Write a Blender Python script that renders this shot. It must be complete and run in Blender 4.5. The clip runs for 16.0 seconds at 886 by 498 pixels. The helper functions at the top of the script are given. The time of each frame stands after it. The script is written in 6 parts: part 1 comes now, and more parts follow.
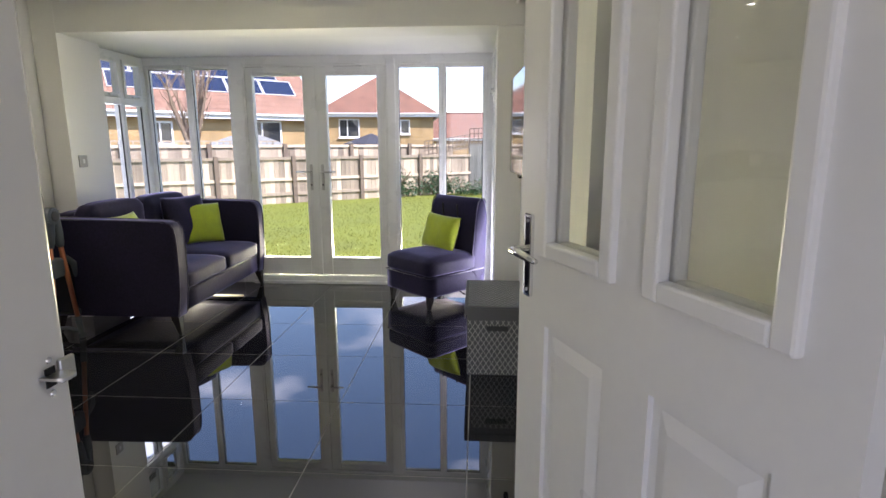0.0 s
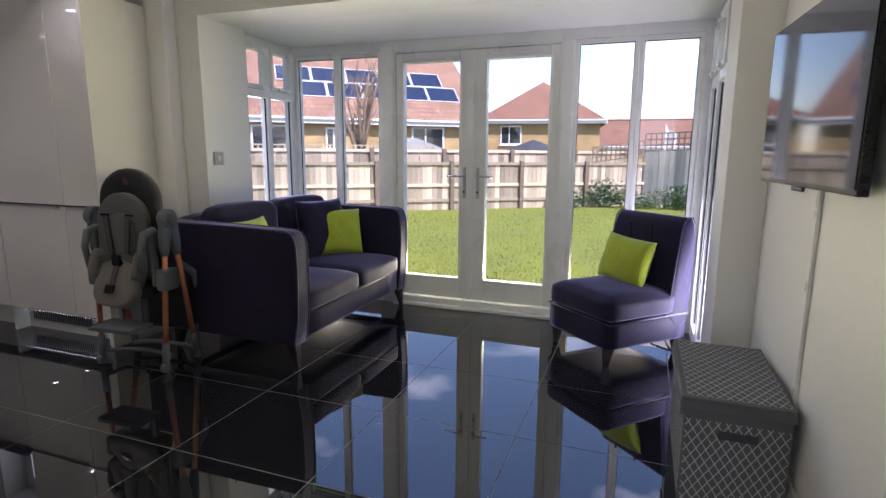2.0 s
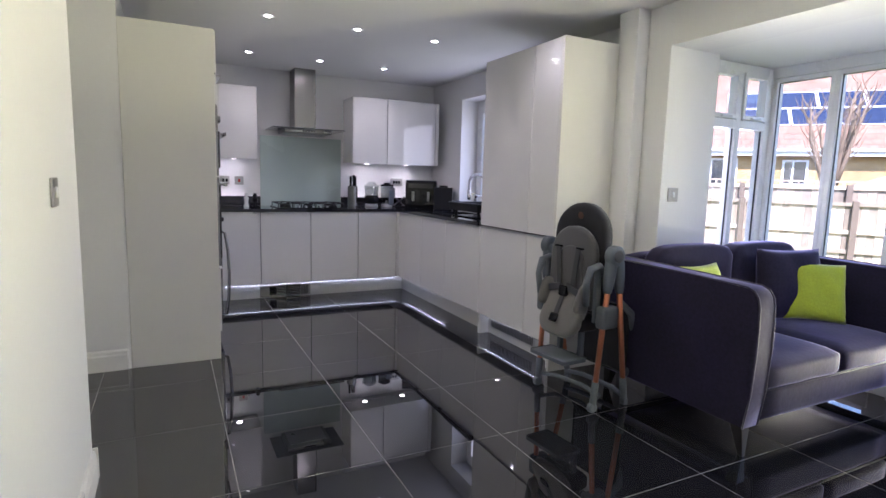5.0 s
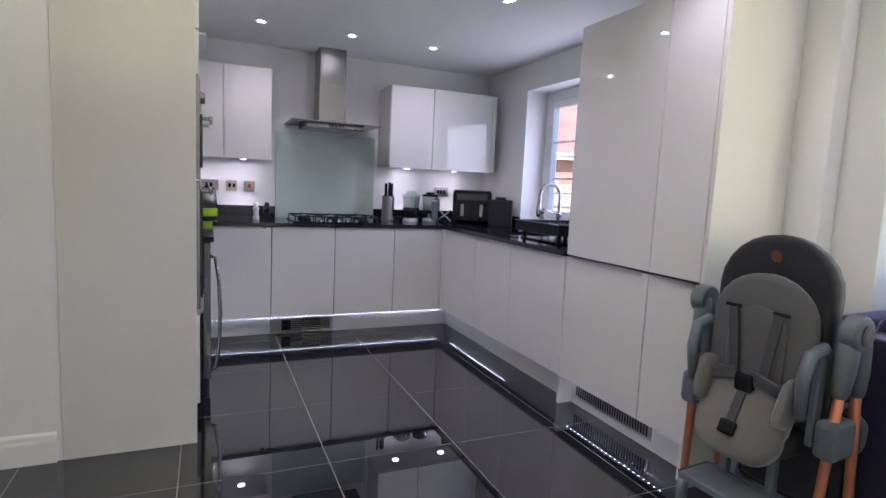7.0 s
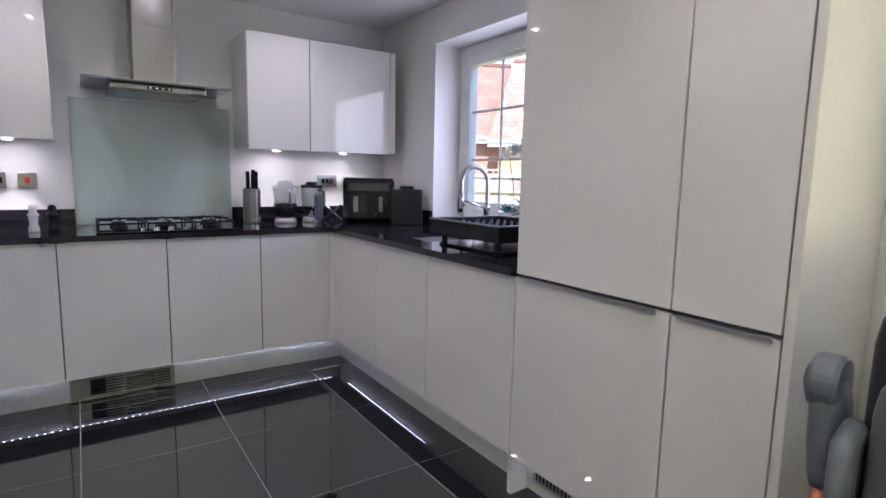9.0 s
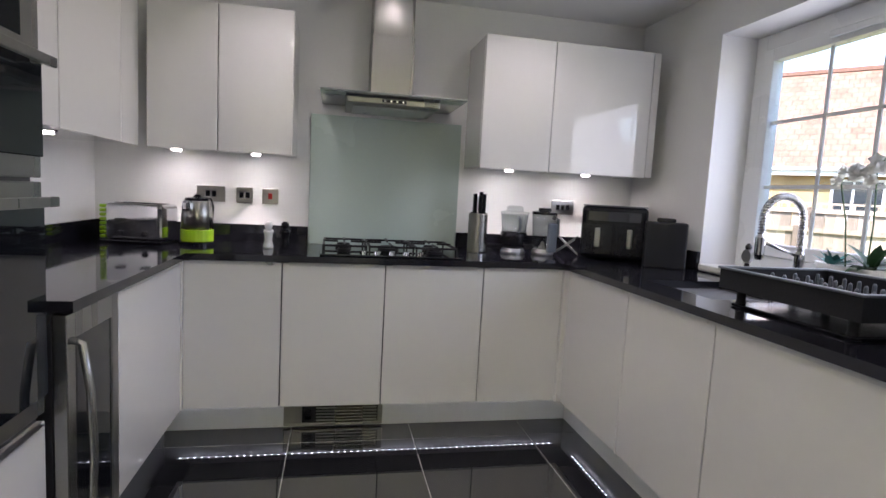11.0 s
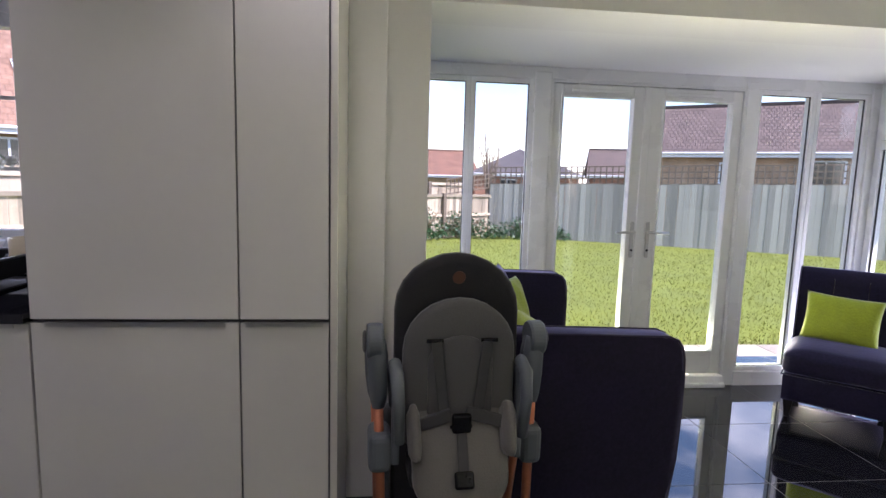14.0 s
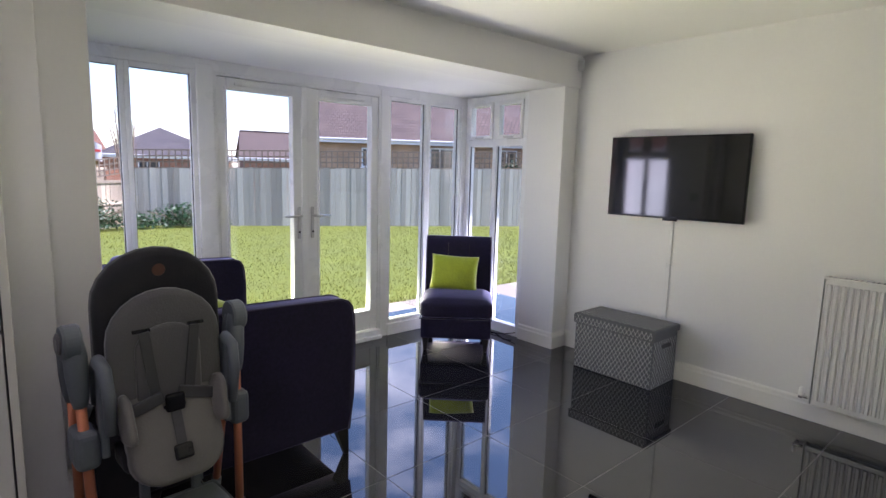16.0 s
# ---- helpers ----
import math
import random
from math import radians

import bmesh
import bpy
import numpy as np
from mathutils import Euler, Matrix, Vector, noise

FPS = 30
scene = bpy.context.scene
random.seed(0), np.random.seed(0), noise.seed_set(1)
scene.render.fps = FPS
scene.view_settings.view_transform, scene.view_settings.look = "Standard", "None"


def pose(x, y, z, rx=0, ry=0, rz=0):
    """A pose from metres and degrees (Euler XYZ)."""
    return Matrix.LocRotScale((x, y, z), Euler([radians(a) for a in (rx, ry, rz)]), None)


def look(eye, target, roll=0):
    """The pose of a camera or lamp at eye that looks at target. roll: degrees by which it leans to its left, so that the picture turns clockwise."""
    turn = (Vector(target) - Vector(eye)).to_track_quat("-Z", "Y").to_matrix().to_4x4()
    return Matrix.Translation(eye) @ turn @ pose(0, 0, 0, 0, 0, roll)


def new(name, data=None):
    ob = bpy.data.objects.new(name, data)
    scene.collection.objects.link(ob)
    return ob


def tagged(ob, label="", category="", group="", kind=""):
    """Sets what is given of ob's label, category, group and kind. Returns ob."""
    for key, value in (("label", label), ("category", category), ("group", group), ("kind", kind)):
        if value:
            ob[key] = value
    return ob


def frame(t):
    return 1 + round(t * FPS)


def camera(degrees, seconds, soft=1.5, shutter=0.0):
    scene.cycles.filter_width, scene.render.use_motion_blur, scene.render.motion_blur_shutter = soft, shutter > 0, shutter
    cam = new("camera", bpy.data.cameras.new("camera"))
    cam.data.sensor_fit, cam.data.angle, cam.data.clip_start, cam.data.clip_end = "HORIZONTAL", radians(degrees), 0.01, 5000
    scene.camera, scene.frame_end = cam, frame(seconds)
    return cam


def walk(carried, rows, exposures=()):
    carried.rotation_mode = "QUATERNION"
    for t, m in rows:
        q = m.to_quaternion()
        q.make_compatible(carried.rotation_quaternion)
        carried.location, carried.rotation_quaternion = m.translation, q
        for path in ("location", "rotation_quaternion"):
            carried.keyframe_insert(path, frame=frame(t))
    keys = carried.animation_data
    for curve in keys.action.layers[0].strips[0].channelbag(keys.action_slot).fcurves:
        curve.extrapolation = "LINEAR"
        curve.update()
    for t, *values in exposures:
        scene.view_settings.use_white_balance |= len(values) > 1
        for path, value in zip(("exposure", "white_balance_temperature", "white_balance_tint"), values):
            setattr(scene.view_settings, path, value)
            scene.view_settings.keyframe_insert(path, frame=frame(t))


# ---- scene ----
cam = camera(78.6, 16.0)
PATH = [
    (0, (1.992, -2.521, 1.282), (1.867, -0.56, 0.906), -0.2),
    (0.5, (1.878, -2.236, 1.277), (1.616, -0.288, 0.907), -0.2),
    (1, (1.814, -2.021, 1.24), (1.469, -0.084, 0.88), 0.3),
    (1.5, (1.839, -1.747, 1.236), (1.374, 0.166, 0.883), 0.6),
    (2, (1.753, -1.561, 1.217), (1.076, 0.288, 0.87), 0.4),
    (2.5, (1.685, -1.466, 1.232), (0.783, 0.289, 0.907), 0.2),
    (3, (1.7, -1.413, 1.222), (0.513, 0.168, 0.922), -0.1),
    (3.5, (1.615, -1.41, 1.208), (0.172, -0.053, 0.927), 0.5),
    (4, (1.57, -1.435, 1.242), (-0.064, -0.314, 0.968), 0.6),
    (4.5, (1.544, -1.453, 1.23), (-0.186, -0.484, 0.972), 0.9),
    (6.8, (0.45, -1.069, 1.235), (-1.364, -0.264, 0.993), 2.6),
    (7, (0.285, -1.095, 1.229), (-1.535, -0.297, 1.003), 2.7),
    (7.5, (-0.062, -1.072, 1.255), (-1.905, -0.321, 1.052), 0.6),
    (8, (-0.333, -0.979, 1.24), (-2.091, -0.058, 0.999), 0.5),
    (8.5, (-0.505, -0.703, 1.247), (-2.209, 0.31, 0.987), 0.4),
    (9, (-0.75, -0.549, 1.231), (-2.394, 0.56, 0.967), 1.2),
    (9.5, (-1.023, -0.504, 1.248), (-2.721, 0.526, 1.01), 2.4),
    (10, (-1.257, -0.493, 1.246), (-3.138, 0.148, 1.023), 3.7),
    (10.2, (-1.282, -0.385, 1.224), (-3.238, -0.023, 1.019), 3.2),
    (12.3, (-1.441, -0.61, 1.274), (-3.191, 0.349, 1.135), 0.3),
    (12.5, (-1.412, -0.644, 1.29), (-3.0, 0.562, 1.139), 0.4),
    (13, (-1.251, -0.668, 1.277), (-2.368, 0.984, 1.112), 0.9),
    (13.5, (-1.16, -0.868, 1.292), (-1.59, 1.078, 1.127), 0.8),
    (14, (-1.128, -0.976, 1.342), (-0.92, 0.997, 1.095), 1.6),
    (14.5, (-1.103, -0.959, 1.325), (-0.467, 0.92, 1.071), 1.6),
    (15, (-1.255, -0.981, 1.339), (-0.251, 0.729, 1.078), 1.6),
    (15.5, (-1.335, -1.096, 1.372), (-0.128, 0.477, 1.114), 1.6),
    (16, (-1.355, -1.278, 1.389), (-0.048, 0.21, 1.111), 1.5),
]
EXPOSURES = [(0, 1.15, 6250, 29), (0.5, 1.10, 6050, 31), (1, 1.02, 6020, 33), (1.5, 0.97, 6050, 33), (2.5, 0.92, 6120, 31), (3.5, 1.20, 6220, 30), (4, 1.48, 6100, 29), (4.5, 1.65, 5780, 32), (7, 1.95, 5650, 34), (8.5, 1.93, 5800, 31), (9.2, 1.94, 5900, 29), (9.5, 1.95, 6060, 27), (10, 1.97, 6240, 25), (12.5, 1.79, 6180, 26), (13, 1.67, 6050, 28), (13.5, 1.52, 5850, 32), (14, 1.08, 5980, 32), (14.5, 1.06, 5980, 32), (16, 1.09, 5830, 34)]
walk(cam, [(t, look(eye, target, roll)) for t, eye, target, roll in PATH], EXPOSURES)

# ---- light: daylight from a clear sky with thin cloud ----
SUN_EL, SUN_AZ = 50.0, 128.0      # azimuth clockwise from +y
world = bpy.data.worlds.new("sky")
scene.world = world
world.use_nodes = True
wn, wl = world.node_tree.nodes, world.node_tree.links
wn.clear()
w_out = wn.new("ShaderNodeOutputWorld")
w_bg = wn.new("ShaderNodeBackground")
w_sky = wn.new("ShaderNodeTexSky")
w_sky.sky_type = "NISHITA"
w_sky.sun_disc = False
w_sky.sun_elevation = radians(SUN_EL)
w_sky.sun_rotation = radians(SUN_AZ)
w_sky.air_density, w_sky.dust_density, w_sky.ozone_density = 1.25, 0.1, 3.0
w_co = wn.new("ShaderNodeTexCoord")
w_map = wn.new("ShaderNodeMapping")
w_map.inputs["Scale"].default_value = (1.6, 1.6, 4.5)
w_noise = wn.new("ShaderNodeTexNoise")
w_noise.inputs["Scale"].default_value = 2.1
w_noise.inputs["Detail"].default_value = 9
w_noise.inputs["Roughness"].default_value = 0.55
w_ramp = wn.new("ShaderNodeValToRGB")
w_ramp.color_ramp.elements[0].position, w_ramp.color_ramp.elements[1].position = 0.54, 0.76
w_ramp.color_ramp.elements[1].color = (0.85, 0.85, 0.85, 1)
w_mix = wn.new("ShaderNodeMixRGB")
w_mix.inputs[2].default_value = (10.5, 11.0, 12.0, 1)
wl.new(w_co.outputs["Generated"], w_map.inputs["Vector"])
wl.new(w_map.outputs["Vector"], w_noise.inputs["Vector"])
wl.new(w_noise.outputs["Fac"], w_ramp.inputs["Fac"])
wl.new(w_ramp.outputs["Color"], w_mix.inputs["Fac"])
wl.new(w_sky.outputs["Color"], w_mix.inputs[1])
wl.new(w_mix.outputs["Color"], w_bg.inputs["Color"])
w_bg.inputs["Strength"].default_value = 0.15
wl.new(w_bg.outputs["Background"], w_out.inputs["Surface"])
sun = new("sun", bpy.data.lights.new("sun", "SUN"))
sun.data.energy, sun.data.angle, sun.data.color = 4.2, radians(0.6), (1.0, 0.95, 0.88)
_a, _e = radians(SUN_AZ), radians(SUN_EL)
sun.matrix_world = look((math.sin(_a) * math.cos(_e) * 40, math.cos(_a) * math.cos(_e) * 40, math.sin(_e) * 40), (0, 0, 0))


# ---- materials ----
def mat(name, base, rough=0.5, metal=0.0, vary=0.1, scale=6.0, fine=120.0, bump=0.0, bump_scale=None, spec=0.5, coat=0.0, each=0.0,
        sheen=0.0, stretch=(1, 1, 1), rough_vary=0.08, sheen_tint=(1, 1, 1), ior=1.5):
    """A surface with a broad and a fine variation of colour, and a relief."""
    m = bpy.data.materials.new(name)
    m.use_nodes = True
    n, l = m.node_tree.nodes, m.node_tree.links
    b = n["Principled BSDF"]
    co = n.new("ShaderNodeTexCoord")
    mp = n.new("ShaderNodeMapping")
    mp.inputs["Scale"].default_value = stretch
    l.new(co.outputs["Object"], mp.inputs["Vector"])
    big = n.new("ShaderNodeTexNoise")
    big.inputs["Scale"].default_value = scale
    big.inputs["Detail"].default_value = 5
    small = n.new("ShaderNodeTexNoise")
    small.inputs["Scale"].default_value = fine
    small.inputs["Detail"].default_value = 3
    l.new(mp.outputs["Vector"], big.inputs["Vector"])
    l.new(mp.outputs["Vector"], small.inputs["Vector"])
    add = n.new("ShaderNodeMath")
    add.operation = "ADD"
    l.new(big.outputs["Fac"], add.inputs[0])
    l.new(small.outputs["Fac"], add.inputs[1])
    last = add.outputs[0]
    if each:
        oi = n.new("ShaderNodeObjectInfo")
        e = n.new("ShaderNodeMath")
        e.operation = "MULTIPLY_ADD"
        e.inputs[1].default_value, e.inputs[2].default_value = 2 * each / max(vary, 1e-3), -each / max(vary, 1e-3)
        l.new(oi.outputs["Random"], e.inputs[0])
        s = n.new("ShaderNodeMath")
        s.operation = "ADD"
        l.new(last, s.inputs[0])
        l.new(e.outputs[0], s.inputs[1])
        last = s.outputs[0]
    rng = n.new("ShaderNodeMapRange")
    rng.clamp = False
    rng.inputs["From Min"].default_value, rng.inputs["From Max"].default_value = 0.5, 1.5
    rng.inputs["To Min"].default_value, rng.inputs["To Max"].default_value = 1 - vary, 1 + vary
    l.new(last, rng.inputs["Value"])
    mul = n.new("ShaderNodeVectorMath")
    mul.operation = "SCALE"
    mul.inputs[0].default_value = base
    l.new(rng.outputs["Result"], mul.inputs["Scale"])
    l.new(mul.outputs["Vector"], b.inputs["Base Color"])
    rr = n.new("ShaderNodeMapRange")
    rr.inputs["From Min"].default_value, rr.inputs["From Max"].default_value = 0.3, 0.7
    rr.inputs["To Min"].default_value, rr.inputs["To Max"].default_value = max(0, rough - rough_vary * rough * 2), min(1, rough + rough_vary * rough * 2)
    l.new(big.outputs["Fac"], rr.inputs["Value"])
    l.new(rr.outputs["Result"], b.inputs["Roughness"])
    b.inputs["Metallic"].default_value = metal
    b.inputs["Specular IOR Level"].default_value = spec
    b.inputs["IOR"].default_value = ior
    b.inputs["Coat Weight"].default_value = coat
    b.inputs["Coat Roughness"].default_value = 0.03
    b.inputs["Sheen Weight"].default_value = sheen
    b.inputs["Sheen Roughness"].default_value = 0.35
    b.inputs["Sheen Tint"].default_value = (*sheen_tint, 1)
    if bump:
        bn = n.new("ShaderNodeBump")
        bn.inputs["Strength"].default_value = bump
        bn.inputs["Distance"].default_value = 0.004
        src = small
        if bump_scale:
            src = n.new("ShaderNodeTexNoise")
            src.inputs["Scale"].default_value = bump_scale
            src.inputs["Detail"].default_value = 4
            l.new(mp.outputs["Vector"], src.inputs["Vector"])
        l.new(src.outputs["Fac"], bn.inputs["Height"])
        l.new(bn.outputs["Normal"], b.inputs["Normal"])
    return m


def glow(name, colour, strength):
    m = bpy.data.materials.new(name)
    m.use_nodes = True
    n, l = m.node_tree.nodes, m.node_tree.links
    n.clear()
    o, e = n.new("ShaderNodeOutputMaterial"), n.new("ShaderNodeEmission")
    e.inputs["Color"].default_value, e.inputs["Strength"].default_value = (*colour, 1), strength
    l.new(e.outputs[0], o.inputs["Surface"])
    return m


def pane_glass(name, tint=(0.97, 0.985, 0.98), rough=0.0, gloss=0.025):
    """A thin clear pane: lets light straight through, with a Fresnel gloss."""
    m = bpy.data.materials.new(name)
    m.use_nodes = True
    n, l = m.node_tree.nodes, m.node_tree.links
    n.clear()
    o, mx = n.new("ShaderNodeOutputMaterial"), n.new("ShaderNodeMixShader")
    t, g, f = n.new("ShaderNodeBsdfTransparent"), n.new("ShaderNodeBsdfGlossy"), n.new("ShaderNodeLayerWeight")
    t.inputs["Color"].default_value = (*tint, 1)
    g.inputs["Roughness"].default_value = rough
    p5, k5 = n.new("ShaderNodeMath"), n.new("ShaderNodeMath")
    p5.operation, k5.operation = "POWER", "MULTIPLY_ADD"
    p5.inputs[1].default_value, k5.inputs[1].default_value, k5.inputs[2].default_value = 5.0, 0.9, gloss
    f.inputs["Blend"].default_value = 0.5
    l.new(f.outputs["Facing"], p5.inputs[0])
    l.new(p5.outputs[0], k5.inputs[0])
    l.new(k5.outputs[0], mx.inputs[0])
    l.new(t.outputs[0], mx.inputs[1])
    l.new(g.outputs[0], mx.inputs[2])
    l.new(mx.outputs[0], o.inputs["Surface"])
    return m


def brick_mat(name, a, b2, mortar, scale=1.0, bw=0.225, bh=0.075, gap=0.01, rough=0.85, bump=0.5):
    m = bpy.data.materials.new(name)
    m.use_nodes = True
    n, l = m.node_tree.nodes, m.node_tree.links
    b = n["Principled BSDF"]
    co = n.new("ShaderNodeUVMap")
    t = n.new("ShaderNodeTexBrick")
    t.inputs["Color1"].default_value, t.inputs["Color2"].default_value, t.inputs["Mortar"].default_value = (*a, 1), (*b2, 1), (*mortar, 1)
    t.inputs["Scale"].default_value = scale
    t.inputs["Brick Width"].default_value, t.inputs["Row Height"].default_value, t.inputs["Mortar Size"].default_value = bw, bh, gap
    t.inputs["Bias"].default_value = 0.0
    l.new(co.outputs["UV"], t.inputs["Vector"])
    no = n.new("ShaderNodeTexNoise")
    no.inputs["Scale"].default_value = 1.3
    no.inputs["Detail"].default_value = 8
    l.new(co.outputs["UV"], no.inputs["Vector"])
    mr = n.new("ShaderNodeMapRange")
    mr.inputs["From Min"].default_value, mr.inputs["From Max"].default_value = 0.3, 0.7
    mr.inputs["To Min"].default_value, mr.inputs["To Max"].default_value = 0.75, 1.2
    l.new(no.outputs["Fac"], mr.inputs["Value"])
    mu = n.new("ShaderNodeVectorMath")
    mu.operation = "SCALE"
    l.new(t.outputs["Color"], mu.inputs[0])
    l.new(mr.outputs["Result"], mu.inputs["Scale"])
    l.new(mu.outputs["Vector"], b.inputs["Base Color"])
    b.inputs["Roughness"].default_value = rough
    bn = n.new("ShaderNodeBump")
    bn.inputs["Strength"].default_value, bn.inputs["Distance"].default_value = bump, 0.02
    bn.invert = True
    l.new(t.outputs["Fac"], bn.inputs["Height"])
    l.new(bn.outputs["Normal"], b.inputs["Normal"])
    return m


M_WALL = mat("wall paint", (0.80, 0.795, 0.785), 0.55, vary=0.02, scale=1.5, fine=60, bump=0.05, bump_scale=300)
M_CEIL = mat("ceiling paint", (0.84, 0.84, 0.82), 0.7, vary=0.02, scale=1.2, fine=60, bump=0.05, bump_scale=250)
M_TRIM = mat("white satin trim", (0.82, 0.81, 0.78), 0.32, vary=0.02, scale=3, fine=40)
M_UPVC = mat("white window plastic", (0.83, 0.84, 0.84), 0.28, vary=0.02, scale=3, fine=50)
M_RUBBER = mat("black seal", (0.02, 0.02, 0.022), 0.6)
M_TILE = mat("black polished porcelain", (0.015, 0.015, 0.0175), 0.004, vary=0.25, scale=3, fine=220, spec=0.5, each=0.12, rough_vary=0.3, ior=2.12)
M_GROUT = mat("grey grout", (0.31, 0.30, 0.29), 0.8, vary=0.15, scale=9)
M_GLOSS = mat("white gloss cabinet", (0.70, 0.69, 0.67), 0.03, vary=0.015, scale=1.5, fine=30, coat=0.9)
M_PANEL = mat("cream satin panel", (0.70, 0.685, 0.64), 0.2, vary=0.015, scale=1.5, fine=30, coat=0.4)
# carcass darkened to paint shade into the gaps between doors
M_CARC_SHADE = mat("gap-shade carcass", (0.10, 0.10, 0.10), 0.5)
M_PLINTH = mat("white plinth", (0.72, 0.72, 0.71), 0.2, vary=0.02)
M_STONE = mat("black granite", (0.012, 0.012, 0.016), 0.06, vary=0.6, scale=60, fine=400, spec=0.6)
M_STEEL = mat("brushed steel", (0.34, 0.335, 0.32), 0.28, 1.0, vary=0.06, scale=4, fine=300, stretch=(1, 1, 0.05))
M_CHROME = mat("chrome", (0.75, 0.75, 0.76), 0.08, 1.0, vary=0.03)
M_SATIN = mat("satin aluminium", (0.55, 0.55, 0.55), 0.32, 1.0, vary=0.05)
M_BLACK = mat("black plastic", (0.007, 0.007, 0.010), 0.22, vary=0.15, spec=0.3)
M_MATTE = mat("matt black", (0.012, 0.012, 0.014), 0.5, vary=0.15, bump=0.1, spec=0.3)
M_DGLASS = mat("dark oven glass", (0.006, 0.007, 0.009), 0.03, vary=0.1, spec=0.7)
M_SPLASH = mat("pale green glass", (0.50, 0.60, 0.56), 0.28, vary=0.03, scale=1.0, spec=0.5)
M_VELVET = mat("purple velvet", (0.017, 0.0138, 0.036), 0.8, vary=0.5, scale=4, fine=70, sheen=1.0, sheen_tint=(0.46, 0.43, 0.74), spec=0.2, bump=0.25, bump_scale=35)
M_PIPING = mat("grey purple piping", (0.035, 0.029, 0.068), 0.7, vary=0.1, sheen=0.6)
M_LEG = mat("dark stained wood", (0.012, 0.009, 0.009), 0.35, vary=0.2, stretch=(8, 8, 1))
M_LIME = mat("lime chenille", (0.38, 0.46, 0.03), 0.9, vary=0.22, scale=14, fine=160, sheen=0.5, bump=0.9, bump_scale=70)
M_GREYFAB = mat("grey quilted fabric", (0.095, 0.094, 0.097), 0.9, vary=0.16, scale=20, fine=260, sheen=0.3, bump=0.4, bump_scale=200)
M_BEIGEFAB = mat("light grey seat fabric", (0.155, 0.148, 0.138), 0.9, vary=0.16, scale=20, fine=260, sheen=0.3, bump=0.4, bump_scale=200)
M_DARKFAB = mat("black woven fabric", (0.016, 0.016, 0.02), 0.85, vary=0.2, fine=220, sheen=0.15, bump=0.3, bump_scale=200)
M_STRAP = mat("grey webbing strap", (0.055, 0.055, 0.06), 0.8, vary=0.15, fine=200)
M_GREYPL = mat("grey-blue plastic", (0.115, 0.132, 0.15), 0.45, vary=0.08, fine=200)
M_COPPER = mat("copper tube", (0.62, 0.22, 0.12), 0.36, 0.55, vary=0.06)
M_WHITE = mat("white plastic", (0.78, 0.78, 0.77), 0.3, vary=0.02)
M_RAD = mat("white enamel radiator", (0.80, 0.80, 0.79), 0.22, vary=0.02)
M_SCREEN = mat("switched off screen", (0.008, 0.008, 0.009), 0.06, vary=0.05, spec=0.6)
M_BOXGREY = mat("grey canvas", (0.12, 0.122, 0.13), 0.85, vary=0.12, scale=12, fine=300, bump=0.3, bump_scale=300)
M_BOXLINE = mat("white lattice print", (0.50, 0.50, 0.49), 0.85, vary=0.08, fine=300)
M_BOXLIGHT = mat("pale grey canvas", (0.30, 0.30, 0.30), 0.85, vary=0.12, scale=12, fine=300, bump=0.3, bump_scale=300)
M_LIMEPL = mat("lime plastic", (0.30, 0.52, 0.01), 0.3, vary=0.05)
M_JAR = pane_glass("clear jar glass", (0.86, 0.88, 0.88), 0.02)
M_GLASS = pane_glass("window glass")
M_DOORGLASS = pane_glass("door glass", (0.95, 0.955, 0.94), gloss=0.05)
M_LED = glow("cool led", (0.85, 0.93, 1.0), 9.0)
M_SPOT = glow("warm spot", (1.0, 0.95, 0.87), 30.0)
M_RED = mat("red plastic", (0.5, 0.02, 0.015), 0.3)
M_SOCKET = mat("brushed nickel plate", (0.45, 0.44, 0.42), 0.3, 1.0, vary=0.05)
M_LEAF = mat("leaf green", (0.035, 0.10, 0.03), 0.45, vary=0.35, scale=12, each=0.2)
M_TEAL = mat("blue green leaf", (0.02, 0.16, 0.15), 0.45, vary=0.3, scale=12, each=0.2)
M_PETAL = mat("white petal", (0.72, 0.72, 0.68), 0.6, vary=0.08)
M_CERAMIC = mat("white ceramic", (0.76, 0.76, 0.74), 0.15, vary=0.03)
M_CREAM = mat("cream crock", (0.70, 0.62, 0.45), 0.35, vary=0.06)
M_LAWN = mat("lawn", (0.165, 0.195, 0.022), 0.95, vary=0.28, scale=1.1, fine=45, bump=0.5, bump_scale=55)
M_BLADE = mat("grass blades", (0.215, 0.225, 0.036), 0.8, vary=0.28, scale=1.1, fine=9)
M_EARTH = mat("ground", (0.09, 0.10, 0.04), 0.95, vary=0.4, scale=0.3, fine=4)
M_PAVE = mat("patio stone", (0.42, 0.36, 0.28), 0.85, vary=0.2, scale=4, fine=60, bump=0.4, bump_scale=60, each=0.08)
M_FENCE = mat("weathered larch fence", (0.42, 0.345, 0.255), 0.9, vary=0.35, scale=3, fine=30, stretch=(6, 6, 0.6), bump=0.4, bump_scale=60, each=0.22)
M_FENCEG = mat("grey weathered fence", (0.31, 0.30, 0.26), 0.9, vary=0.35, scale=2, fine=30, stretch=(6, 6, 0.5), bump=0.4, bump_scale=60, each=0.18)
M_POST = mat("fence post", (0.17, 0.13, 0.095), 0.9, vary=0.3, stretch=(6, 6, 0.6))
M_BARK = mat("bare bark", (0.22, 0.16, 0.11), 0.9, vary=0.35, scale=8, bump=0.4)
M_BEIGE = brick_mat("buff brick", (0.42, 0.27, 0.105), (0.47, 0.31, 0.135), (0.40, 0.31, 0.19))
